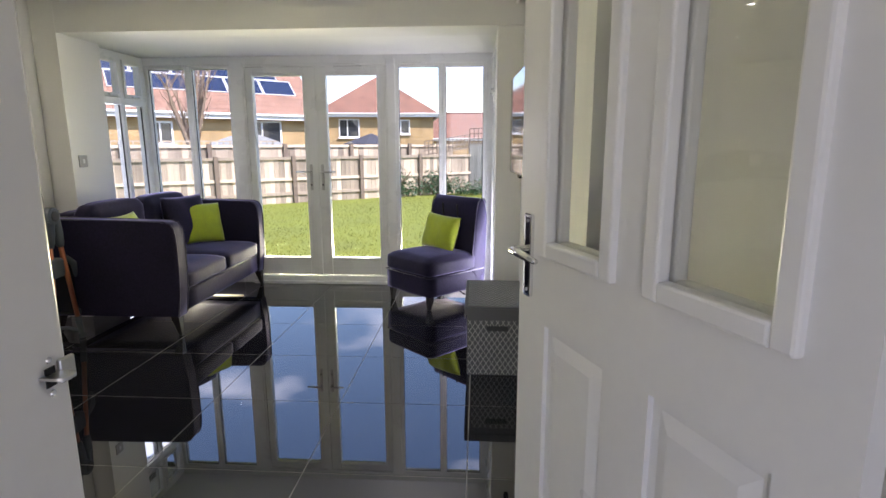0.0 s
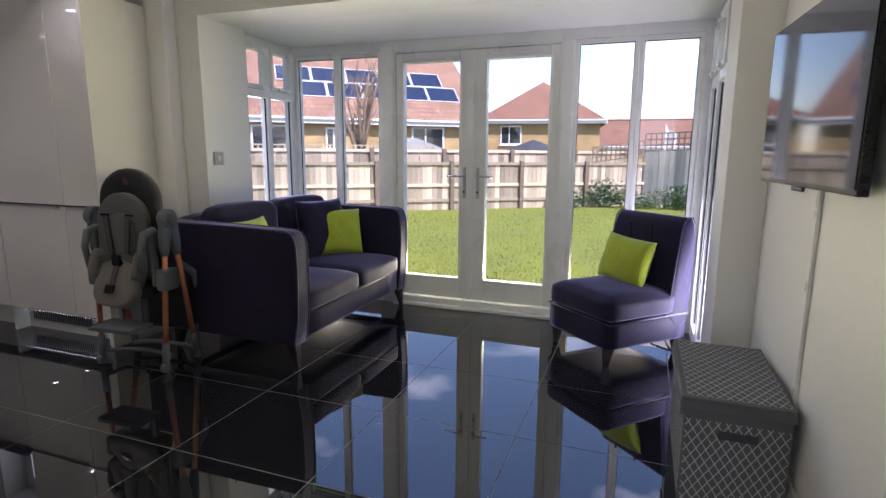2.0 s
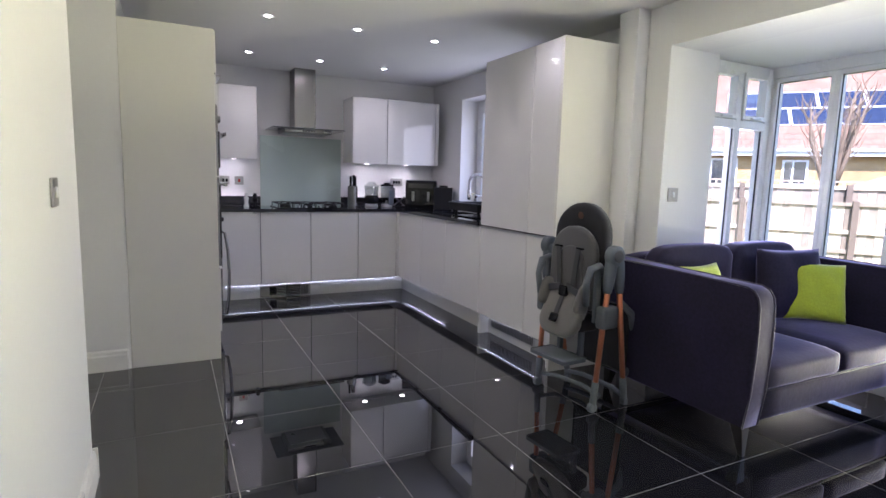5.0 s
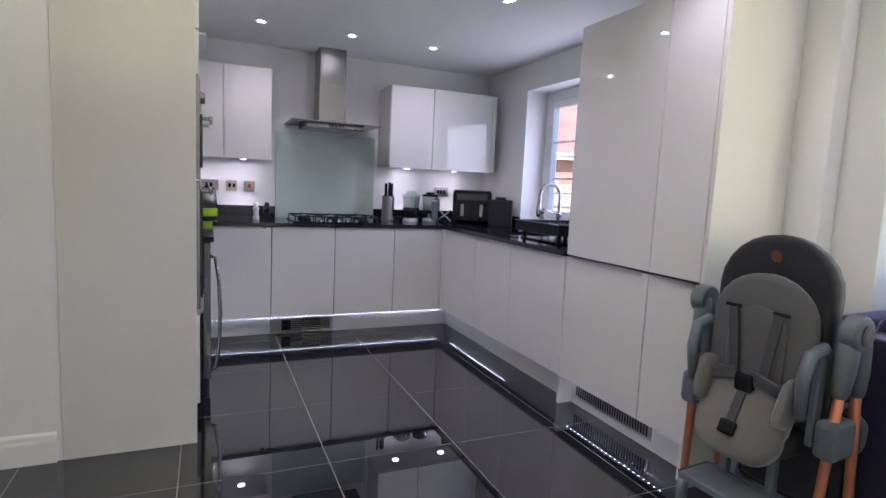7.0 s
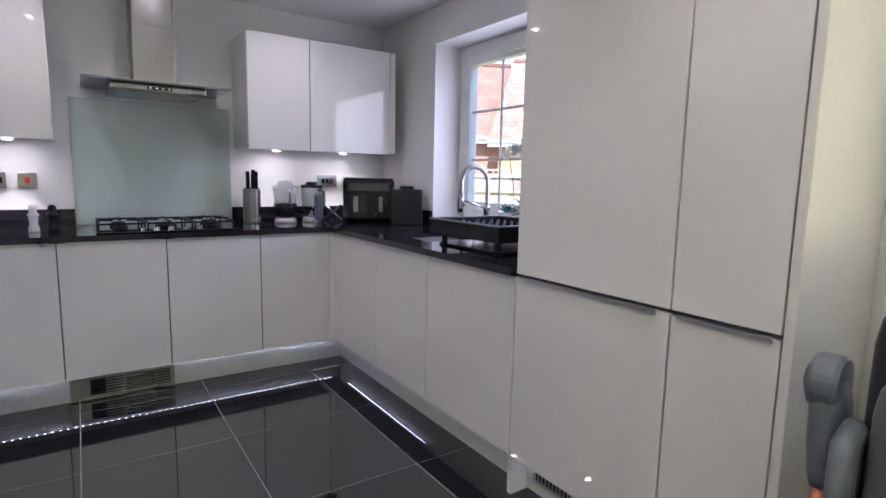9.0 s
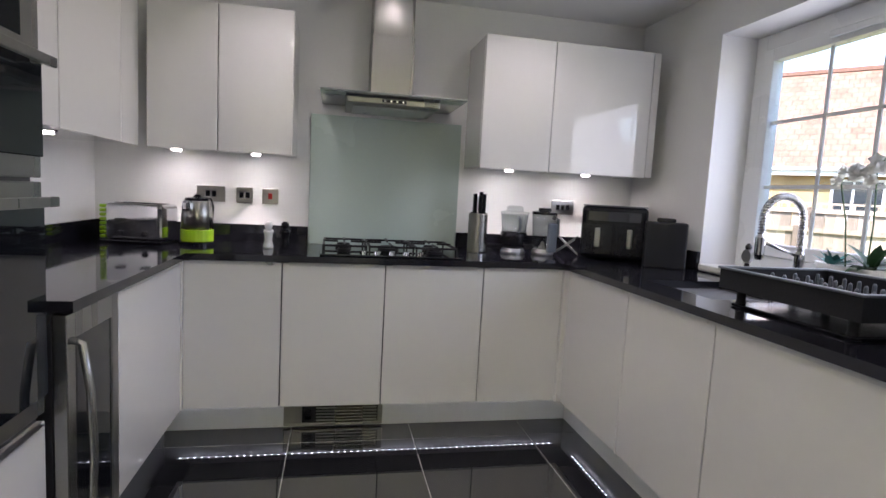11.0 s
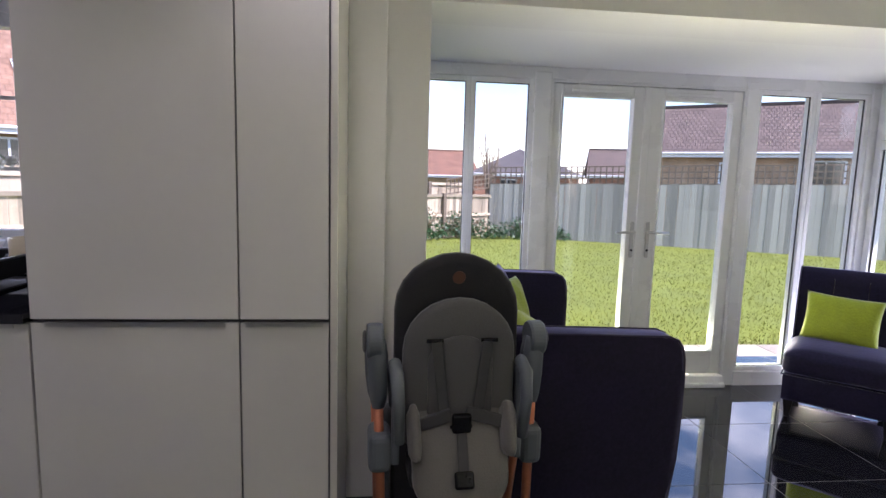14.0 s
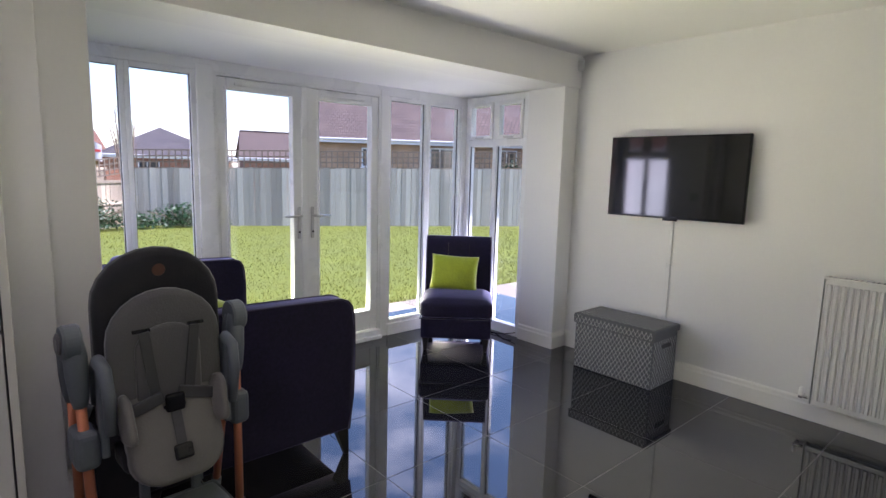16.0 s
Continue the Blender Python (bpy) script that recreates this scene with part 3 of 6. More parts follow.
def side_window(name, x, y0, y1, sgn):
    """Two lights with small top-hung vents above them, in the bay's side wall."""
    zt = 1.66
    ym = (y0 + y1) / 2
    xa, xb = (x, x + sgn * FD)
    rows = []
    fr = 0.045
    rows += [(xa, y0, 0.0, xb, y0 + fr, HEAD - 0.005), (xa, y1 - fr, 0.0, xb, y1, HEAD - 0.005), (xa, ym - fr / 2, 0.09, xb, ym + fr / 2, HEAD - 0.06)]
    rows += [(xa, y0 + fr, HEAD - 0.06, xb, y1 - fr, HEAD - 0.005), (xa, y0 + fr, 0.0, xb, y1 - fr, 0.09)]
    for a, b in ((y0 + fr, ym - fr / 2), (ym + fr / 2, y1 - fr)):
        rows.append((xa, a, zt - 0.03, xb, b, zt + 0.03))
    w = struct(name, boxes(*rows, bevel=0.004), M_UPVC, "white plastic side window with two top vents")
    for a, b in ((y0 + fr, ym - fr / 2), (ym + fr / 2, y1 - fr)):
        g = part("pane", box(xa + sgn * 0.03, a - 0.004, 0.086, xa + sgn * 0.036, b + 0.004, zt - 0.026), M_GLASS, w)
        g.visible_shadow = False
        part("seal", boxes((xa + sgn * 0.02, a, 0.09, xa + sgn * 0.029, a + 0.006, zt - 0.03), (xa + sgn * 0.02, b - 0.006, 0.09, xa + sgn * 0.029, b, zt - 0.03)), M_RUBBER, w)
        q = 0.03
        v = part("vent_sash", boxes((xa - sgn * 0.012, a + 0.002, zt + 0.032, xb - sgn * 0.02, a + q, HEAD - 0.062), (xa - sgn * 0.012, b - q, zt + 0.032, xb - sgn * 0.02, b - 0.002, HEAD - 0.062), (xa - sgn * 0.012, a + q, zt + 0.032, xb - sgn * 0.02, b - q, zt + 0.032 + q), (xa - sgn * 0.012, a + q, HEAD - 0.062 - q, xb - sgn * 0.02, b - q, HEAD - 0.062), bevel=0.003), M_UPVC, w)
        g2 = part("vent_pane", box(xa + sgn * 0.015, a + q - 0.003, zt + 0.03 + q, xa + sgn * 0.02, b - q + 0.003, HEAD - 0.06 - q), M_GLASS, v)
        g2.visible_shadow = False
        part("stay_handle", boxes((xa - sgn * 0.03, (a + b) / 2 - 0.05, zt + 0.036, xa - sgn * 0.013, (a + b) / 2 + 0.05, zt + 0.052), bevel=0.004), M_SATIN, v)
    return w


side_window("window_5", -1.03, 1.741, YB - 0.013, -1)
side_window("window_6", 2.12, 1.671, YB - 0.013, 1)

# kitchen window with glazing bars
fy = KY + 0.20
kw = struct("window_7", boxes((WX0 + 0.002, fy, WZ0, WX0 + 0.07, fy + FD, WZ1 - 0.002), (WX1 - 0.07, fy, WZ0, WX1 - 0.002, fy + FD, WZ1 - 0.002), (WX0 + 0.07, fy, WZ1 - 0.075, WX1 - 0.07, fy + FD, WZ1 - 0.002), (WX0 + 0.07, fy, WZ0, WX1 - 0.07, fy + FD, WZ0 + 0.07), bevel=0.004), M_UPVC, "white plastic kitchen window with slim glazing bars")
part("sash", boxes((WX0 + 0.072, fy - 0.012, WZ0 + 0.072, WX0 + 0.13, fy + 0.05, WZ1 - 0.078), (WX1 - 0.13, fy - 0.012, WZ0 + 0.072, WX1 - 0.072, fy + 0.05, WZ1 - 0.078), (WX0 + 0.13, fy - 0.012, WZ1 - 0.135, WX1 - 0.13, fy + 0.05, WZ1 - 0.078), (WX0 + 0.13, fy - 0.012, WZ0 + 0.072, WX1 - 0.13, fy + 0.05, WZ0 + 0.13), bevel=0.004), M_UPVC, kw)
part("vent_cover", box(-3.36, fy - 0.03, WZ1 - 0.115, -2.96, fy - 0.0125, WZ1 - 0.085, 0.005), M_UPVC, kw)
kg = part("pane", box(WX0 + 0.12, fy + 0.02, WZ0 + 0.12, WX1 - 0.12, fy + 0.026, WZ1 - 0.125), M_GLASS, kw)
kg.visible_shadow = False
for x in (-3.375, -3.13, -2.885, -2.64):
    part("glazing_bar", box(x - 0.008, fy + 0.012, WZ0 + 0.13, x + 0.008, fy + 0.019, WZ1 - 0.135), M_UPVC, kw)
for z in (1.345, 1.652):
    part("glazing_bar", box(WX0 + 0.13, fy + 0.0115, z - 0.008, WX1 - 0.13, fy + 0.0185, z + 0.008), M_UPVC, kw)

# ---- kitchen units ----
KX, RY, LY = -3.94, 0.765, -1.085   # fronts: end run, window run, oven run
DZ0, DZ1, WT0, WT1 = 0.180, 0.872, 0.878, 0.908


def handle_lip(L):
    """A slim rail along a door's upper edge."""
    return prism([(0, -0.016), (0.004, -0.016), (0.004, -0.004), (0.016, -0.003), (0.016, 0.0), (0, 0.0)], 0, L)


def front(parent, axis, a, b, z0, z1, at, out, lip=True, thick=0.019, material=M_GLOSS):
    """A flat gloss door between a and b along x or y, its face at the plane `at`, looking towards out."""
    g = 0.0028
    if axis == "y":
        bm = box(at - out * thick, a + g, z0, at, b - g, z1, 0.0015, 1)
    else:
        bm = box(a + g, at - out * thick, z0, b - g, at, z1, 0.0015, 1)
    d = part("door", bm, material, parent)
    if lip:
        L = (b - a) * 0.86
        c = (a + b) / 2
        if axis == "y":
            m = Matrix(((out, 0, 0, at - out * 0.001), (0, 1, 0, c - L / 2), (0, 0, 1, z1 + 0.0035), (0, 0, 0, 1)))
        else:
            m = Matrix(((0, 1, 0, c - L / 2), (out, 0, 0, at - out * 0.001), (0, 0, 1, z1 + 0.0035), (0, 0, 0, 1)))
        bm = handle_lip(L)
        bmesh.ops.transform(bm, verts=bm.verts, matrix=m)
        bmesh.ops.recalc_face_normals(bm, faces=bm.faces)
        part("handle", bm, M_SATIN, d, "slim aluminium rail handle")
    return d


def base_unit(axis, a, b, at, out, depth=0.56, doors=1):
    label = "white high-gloss base cabinet with a slim rail handle"
    u = thing("base_cabinet", label, "cabinet", group="base cabinets")
    back = at - out * (depth + 0.02)
    inner = at - out * 0.021
    lo, hi = sorted((back, inner))
    if axis == "y":
        part("body", box(lo, a + 0.001, 0.178, hi, b - 0.001, 0.874), M_CARC_SHADE, u)
    else:
        part("body", box(a + 0.001, lo, 0.178, b - 0.001, hi, 0.874), M_CARC_SHADE, u)
    for k in range(doors):
        front(u, axis, a + (b - a) * k / doors, a + (b - a) * (k + 1) / doors, DZ0, DZ1, at, out)
    return u


# end run, from the oven side to the window side
for a, b in ((LY + 0.005, -0.652), (-0.652, -0.172), (-0.172, 0.318), (0.318, RY - 0.024)):
    base_unit("y", a, b, KX, 1)
# window run
for a, b in ((KX + 0.022, -3.345), (-3.345, -2.825), (-2.825, -2.218)):
    base_unit("x", a, b, RY, -1, 0.60)
# oven run
base_unit("x", -3.92, -3.21, LY, 1, 0.55)
cooler = thing("wine_cooler", "narrow dark glass wine cooler with a tall bowed steel handle", "wine cooler", (0, 0, 0))
part("body", box(-3.200, YL + 0.02, 0.10, -2.860, LY - 0.03, 0.872), M_MATTE, cooler)
cd = part("door", boxes((-3.198, LY - 0.029, 0.12, -3.150, LY + 0.006, 0.87), (-2.910, LY - 0.029, 0.12, -2.862, LY + 0.006, 0.87), (-3.150, LY - 0.029, 0.80, -2.910, LY + 0.006, 0.87), (-3.150, LY - 0.029, 0.12, -2.910, LY + 0.006, 0.18), bevel=0.003), M_STEEL, cooler, "brushed steel door frame")
part("glass", box(-3.153, LY - 0.02, 0.177, -2.907, LY + 0.001, 0.803), M_DGLASS, cd)
part("handle", tube([(-2.89, LY, 0.80), (-2.89, LY + 0.03, 0.79), (-2.89, LY + 0.048, 0.66), (-2.89, LY + 0.055, 0.48), (-2.89, LY + 0.048, 0.30), (-2.89, LY + 0.03, 0.17), (-2.89, LY, 0.16)], 0.011, 10), M_STEEL, cd, smooth=True)

# tall units by the bay
TOP, MID = 2.118, 0.884
tall = thing("tall_cabinet", "white high-gloss tall cabinet, upper and lower door", "cabinet", group="tall cabinets")
part("body", box(-2.216, RY + 0.021, 0.178, -1.592, KY - 0.002, TOP - 0.002), M_CARC_SHADE, tall)
front(tall, "x", -2.216, -1.591, DZ0, MID - 0.008, RY, -1)
front(tall, "x", -2.216, -1.591, MID + 0.004, TOP, RY, -1, False)
tall2 = thing("tall_cabinet", "narrow white high-gloss tall cabinet, upper and lower door", "cabinet", group="tall cabinets")
part("body", box(-1.590, RY + 0.021, 0.178, -1.308, KY - 0.002, TOP - 0.002), M_CARC_SHADE, tall2)
front(tall2, "x", -1.591, -1.308, DZ0, MID - 0.008, RY, -1)
front(tall2, "x", -1.591, -1.308, MID + 0.004, TOP, RY, -1, False)
solid("end_panel", box(-1.305, RY - 0.004, 0.0, -1.282, 1.198, TOP + 0.002, 0.0015, 1), M_PANEL, "cream satin end panel of the tall cabinets", "panel")

# wall cabinets
WZA, WZB, WCX = 1.382, 2.066, -4.162


def wall_unit(axis, a, b, at, out, back, doors):
    u = thing("wall_cabinet", "white high-gloss wall cabinet with plain doors", "cabinet", group="wall cabinets")
    lo, hi = sorted((back, at - out * 0.021))
    if axis == "y":
        part("body", box(lo, a + 0.001, WZA + 0.002, hi, b - 0.001, WZB - 0.002), M_GLOSS, u)
    else:
        part("body", box(a + 0.001, lo, WZA + 0.002, b - 0.001, hi, WZB - 0.002), M_GLOSS, u)
    for p, q in doors:
        front(u, axis, p, q, WZA - 0.004, WZB, at, out, False)
    return u


wall_unit("y", 0.320, 1.286, WCX, 1, XK + 0.001, ((0.320, 0.710), (0.710, 1.286)))
solid("filler_panel", box(XK + 0.001, 1.288, WZA, WCX - 0.004, 1.33, WZB, 0.0015, 1), M_GLOSS, "narrow white gloss filler beside the wall cabinet", "panel")
wall_unit("y", -1.30, -0.636, WCX, 1, XK + 0.001, ((-1.30, -0.985), (-0.985, -0.636)))
wall_unit("x", -4.14, -2.87, -1.325, 1, YL + 0.001, ((-4.14, -3.93), (-3.93, -3.40), (-3.40, -2.87)))

# oven tower
tower = thing("oven_tower", "tall white cabinet housing two built-in black glass ovens", "oven cabinet")
OX0, OX1, OY = -2.855, -2.365, -1.128
part("body", boxes((OX0, YL + 0.001, 0.178, OX1, OY - 0.022, TOP)), M_CARC_SHADE, tower)
front(tower, "x", OX0, OX1, DZ0, 0.60, OY, 1)
front(tower, "x", OX0, OX1, 1.86, TOP, OY, 1, False)


def oven(z0, z1, controls):
    o = part("oven", boxes((OX0 + 0.003, OY - 0.02, z0, OX1 - 0.003, OY + 0.004, z1), bevel=0.003), M_STEEL, tower, "stainless steel and black glass built-in oven")
    part("glass", box(OX0 + 0.012, OY + 0.0045, z0 + 0.05, OX1 - 0.012, OY + 0.014, z1 - (0.16 if controls else 0.05), 0.002, 1), M_DGLASS, o)
    zh = z1 - (0.175 if controls else 0.045)
    part("handle", boxes((OX0 + 0.03, OY + 0.042, zh - 0.012, OX1 - 0.03, OY + 0.056, zh + 0.012), (OX0 + 0.05, OY + 0.004, zh - 0.008, OX0 + 0.065, OY + 0.043, zh + 0.008), (OX1 - 0.065, OY + 0.004, zh - 0.008, OX1 - 0.05, OY + 0.043, zh + 0.008), bevel=0.003), M_STEEL, o)
    if controls:
        part("display", box((OX0 + OX1) / 2 - 0.16, OY + 0.0045, z1 - 0.13, (OX0 + OX1) / 2 + 0.02, OY + 0.007, z1 - 0.03), M_DGLASS, o)
        for k in (0.10, 0.17):
            part("knob", lathe([(0.022, 0), (0.021, 0.018), (0.018, 0.021)], 20, pose((OX0 + OX1) / 2 + k, OY + 0.004, z1 - 0.08, -90, 0, 0)), M_STEEL, o)


oven(0.625, 1.205, False)
oven(1.215, 1.66, True)
part("upper_flap", box(OX0 + 0.002, OY - 0.02, 1.668, OX1 - 0.002, OY, 1.852, 0.0015, 1), M_GLOSS, tower)
part("flap_handle", box(OX0 + 0.05, OY, 1.848, OX1 - 0.05, OY + 0.03, 1.854), M_SATIN, tower)
solid("end_panel", box(-2.362, -1.6595, 0.0, -2.34, OY - 0.012, TOP + 0.002, 0.0015, 1), M_PANEL, "cream satin end panel of the oven cabinet", "panel")

# worktop: one black slab round three sides, with the sink cut out
SX0, SX1, SY0, SY1 = -3.44, -3.02, 0.90, 1.27
wt = thing("worktop", "polished black granite worktop round three sides", "worktop")
for r in ((XK + 0.001, YL + 0.001, WT0, KX + 0.022, KY - 0.001, WT1), (KX + 0.022, YL + 0.001, WT0, -2.86, LY + 0.022, WT1)):
    part("slab", boxes(r), M_STONE, wt)
for r in ((KX + 0.022, RY - 0.022, WT0, SX0, KY - 0.001, WT1), (SX1, RY - 0.022, WT0, -2.22, KY - 0.001, WT1), (SX0, RY - 0.022, WT0, SX1, SY0, WT1), (SX0, SY1, WT0, SX1, KY - 0.001, WT1)):
    part("sink_slab", boxes(r), M_STONE, wt)
up = thing("upstand", "low black granite upstand along the walls", "upstand")
for r in ((XK + 0.001, YL + 0.021, WT1 + 0.0005, XK + 0.02, -0.568, 1.005), (XK + 0.001, 0.294, WT1 + 0.0005, XK + 0.02, KY - 0.021, 1.005), (XK + 0.001, KY - 0.02, WT1 + 0.0005, WX0, KY - 0.001, 1.005), (WX0, KY - 0.02, WT1 + 0.0005, -2.22, KY - 0.013, WZ0 - 0.032), (XK + 0.001, YL + 0.001, WT1 + 0.0005, -2.86, YL + 0.02, 1.005)):
    part("strip", boxes(r, bevel=0.002), M_STONE, up)
sink = thing("sink", "undermounted dark sink bowl with a chrome waste", "sink", (0, 0, 0))
part("bowl", boxes((SX0 - 0.01, SY0 - 0.01, WT0 - 0.17, SX1 + 0.01, SY1 + 0.01, WT0 - 0.162), (SX0 - 0.01, SY0 - 0.01, WT0 - 0.162, SX0, SY1 + 0.01, WT0 - 0.001), (SX1, SY0 - 0.01, WT0 - 0.162, SX1 + 0.01, SY1 + 0.01, WT0 - 0.001), (SX0, SY0 - 0.01, WT0 - 0.162, SX1, SY0, WT0 - 0.001), (SX0, SY1, WT0 - 0.162, SX1, SY1 + 0.01, WT0 - 0.001)), M_STEEL, sink)
part("waste", lathe([(0.045, 0), (0.045, 0.006), (0.03, 0.008)], 24, pose((SX0 + SX1) / 2, (SY0 + SY1) / 2, WT0 - 0.162)), M_CHROME, sink)

# plinths, set well back under the doors
SA, SB, PH = 0.175, 0.12, 0.176   # set-backs of the end run and the window run, height
for nm, r in (("plinth", (KX - SA - 0.015, LY - SB, 0.0, KX - SA, RY + SB + 0.015, PH)), ("plinth", (KX - SA, RY + SB, 0.0, -1.306, RY + SB + 0.015, PH)), ("plinth", (KX - SA, LY - SB - 0.015, 0.0, -3.21, LY - SB, PH)), ("plinth", (OX0, OY - 0.085, 0.0, OX1, OY - 0.07, PH))):
    solid(nm, boxes(r, bevel=0.002), M_PLINTH, "white plinth board under the cabinets", "plinth", group="plinths")
heater = thing("plinth_heater", "steel plinth heater grille with dark slots", "heater", (KX - SA + 0.002, -0.392, 0.068))
part("frame", boxes((0, -0.25, -0.058, 0.012, 0.25, -0.044), (0, -0.25, 0.044, 0.012, 0.25, 0.058), (0, -0.25, -0.044, 0.012, -0.16, 0.044), (0, 0.225, -0.044, 0.012, 0.25, 0.044), bevel=0.002), M_STEEL, heater)
part("backing", box(0.0, -0.16, -0.044, 0.004, 0.225, 0.044), M_MATTE, heater)
for k in range(5):
    part("slat", box(0.004, -0.09, -0.036 + k * 0.0165, 0.011, 0.22, -0.029 + k * 0.0165), M_STEEL, heater)
for dz in (-0.018, 0.018):
    part("switch", box(0.004, -0.145, dz - 0.008, 0.012, -0.115, dz + 0.008, 0.002), M_BLACK, heater)
vent = thing("plinth_vent", "slotted steel vent in the plinth", "vent", (-1.9, RY + SB - 0.002, 0.095))
part("frame", boxes((-0.30, 0, -0.05, 0.30, 0.002, 0.05)), M_SATIN, vent)
for k in range(30):
    part("slot", box(-0.285 + k * 0.019, -0.002, -0.035, -0.277 + k * 0.019, 0.0, 0.035), M_MATTE, vent)
for x, d in ((-2.245, SB - 0.002), (-1.345, SB - 0.002)):
    solid("plinth_return", box(x - 0.012, RY + 0.03, 0.0, x + 0.012, RY + d, 0.174, 0.002), M_WHITE, "white plinth end block", "plinth")


def led_strip(x0, y0, x1, y1, z=0.138):
    """A row of small light points under the cabinet's edge."""
    s = thing("led_strip", "row of cool white light points under the cabinets", "light strip", group="plinth lights")
    L = math.hypot(x1 - x0, y1 - y0)
    n = int(L / 0.0333)
    ang = math.degrees(math.atan2(y1 - y0, x1 - x0))
    part("tape", box(0, -0.005, 0, L, 0.005, 0.002, m=pose(x0, y0, z, 0, 0, ang)), M_BOXGREY, s)
    bm = bmesh.new()
    for k in range(n):
        add_box(bm, (k + 0.5) * L / n - 0.0031, -0.0031, -0.0015, (k + 0.5) * L / n + 0.0031, 0.0031, -0.0005, m=pose(x0, y0, z, 0, 0, ang))
    tagged(part("diodes", bm, M_LED, s), kind="stuff")


led_strip(KX - SA + 0.014, LY - 0.06, KX - SA + 0.014, RY + 0.055)
led_strip(KX - 0.01, RY + SB - 0.014, -2.98, RY + SB - 0.014)
led_strip(-2.22, RY + SB - 0.035, -1.47, RY + SB - 0.035)
led_strip(-3.72, LY - SB + 0.014, -3.35, LY - SB + 0.014)

# splashback, hood, hob
solid("splashback", box(XK + 0.001, -0.566, WT1 + 0.001, XK + 0.008, 0.292, 1.635, 0.001, 1), M_SPLASH, "pale green glass splashback behind the hob", "splashback")
hood = thing("cooker_hood", "brushed steel chimney hood with a flat glass canopy", "cooker hood", (XK + 0.002, -0.148, 0))
part("chimney", boxes((0, -0.106, 1.725, 0.245, 0.106, CEIL - 0.002), bevel=0.002), M_STEEL, hood)
part("chimney_sleeve", boxes((0, -0.110, 1.725, 0.249, 0.110, 2.03), bevel=0.002), M_STEEL, hood)
part("motor_box", boxes((0, -0.235, 1.655, 0.40, 0.235, 1.69), bevel=0.006), M_STEEL, hood)
part("canopy", boxes((0, -0.36, 1.691, 0.47, 0.36, 1.700), bevel=0.003), mat("smoked canopy glass", (0.16, 0.18, 0.18), 0.05, spec=0.7), hood, "grey glass canopy")
part("filter", boxes((0.03, -0.20, 1.648, 0.33, 0.20, 1.654), bevel=0.002), M_SATIN, hood)
part("control_strip", box(0.398, -0.06, 1.665, 0.404, 0.06, 1.680), M_BLACK, hood)
for k in range(4):
    part("button", lathe([(0.006, 0), (0.005, 0.004)], 10, pose(0.404, -0.045 + k * 0.03, 1.6725, 0, 90, 0)), M_CHROME, hood)
hob = thing("gas_hob", "black and steel five-burner gas hob with cast pan supports", "hob", (-4.185, -0.14, WT1 + 0.0005))
part("plate", boxes((-0.235, -0.345, 0, 0.235, 0.345, 0.010), bevel=0.004), M_DGLASS, hob)
for cx, cy, r in ((-0.10, -0.23, 0.042), (0.10, -0.23, 0.034), (0.0, 0.0, 0.055), (-0.10, 0.23, 0.034), (0.10, 0.23, 0.042)):
    part("burner", lathe([(r, 0), (r, 0.014), (r * 0.8, 0.016), (r * 0.8, 0.024), (r * 0.5, 0.026)], 20, pose(cx, cy, 0.010)), M_MATTE, hob)
for y0, y1 in ((-0.335, -0.120), (-0.112, 0.112), (0.120, 0.335)):
    bm = boxes((-0.20, y0, 0.040, -0.19, y1, 0.050), (0.17, y0, 0.040, 0.18, y1, 0.050), (-0.20, y0, 0.040, 0.18, y0 + 0.010, 0.050), (-0.20, y1 - 0.010, 0.040, 0.18, y1, 0.050), (-0.20, (y0 + y1) / 2 - 0.004, 0.046, -0.06, (y0 + y1) / 2 + 0.004, 0.056), (0.04, (y0 + y1) / 2 - 0.004, 0.046, 0.18, (y0 + y1) / 2 + 0.004, 0.056), (-0.015, y0, 0.046, -0.005, y0 + 0.075, 0.056), (-0.015, y1 - 0.075, 0.046, -0.005, y1, 0.056))
    for fx in (-0.195, 0.175):
        for fyy in (y0 + 0.004, y1 - 0.004):
            add_box(bm, fx - 0.005, fyy - 0.004, 0.010, fx + 0.005, fyy + 0.004, 0.041)
    part("pan_support", bm, M_MATTE, hob)
for k in range(5):
    part("knob", lathe([(0.017, 0), (0.016, 0.016), (0.012, 0.019)], 18, pose(0.208, -0.14 + k * 0.07, 0.010)), M_CHROME, hob)

# ceiling spots and under-cabinet spots
for x, ys in ((-3.80, (-0.75, -0.115, 0.528)), (-2.56, (-0.775, -0.14, 0.49)), (-1.32, (-0.78, -0.14, 0.49))):
    for y in ys:
        s = thing("ceiling_spot", "small round recessed ceiling spotlight, lit", "spotlight", (x, y, CEIL), group="ceiling spots")
        part("bezel", lathe([(0.030, -0.001), (0.042, -0.001), (0.042, -0.005), (0.034, -0.008), (0.030, -0.006)], 24, None, False), M_CHROME, s, smooth=False)
        part("reflector", lathe([(0.021, -0.002), (0.0295, -0.005)], 20, None, False), M_WHITE, s)
        part("bulb", lathe([(0.021, -0.004), (0.021, -0.0015)], 20), M_SPOT, s)
        lamp = new("spot_lamp", bpy.data.lights.new("spot_lamp", "SPOT"))
        lamp.data.energy, lamp.data.spot_size, lamp.data.spot_blend, lamp.data.shadow_soft_size, lamp.data.color = 2.8, radians(130), 0.9, 0.025, (1.0, 0.97, 0.93)
        lamp.location = (x, y, CEIL - 0.02)
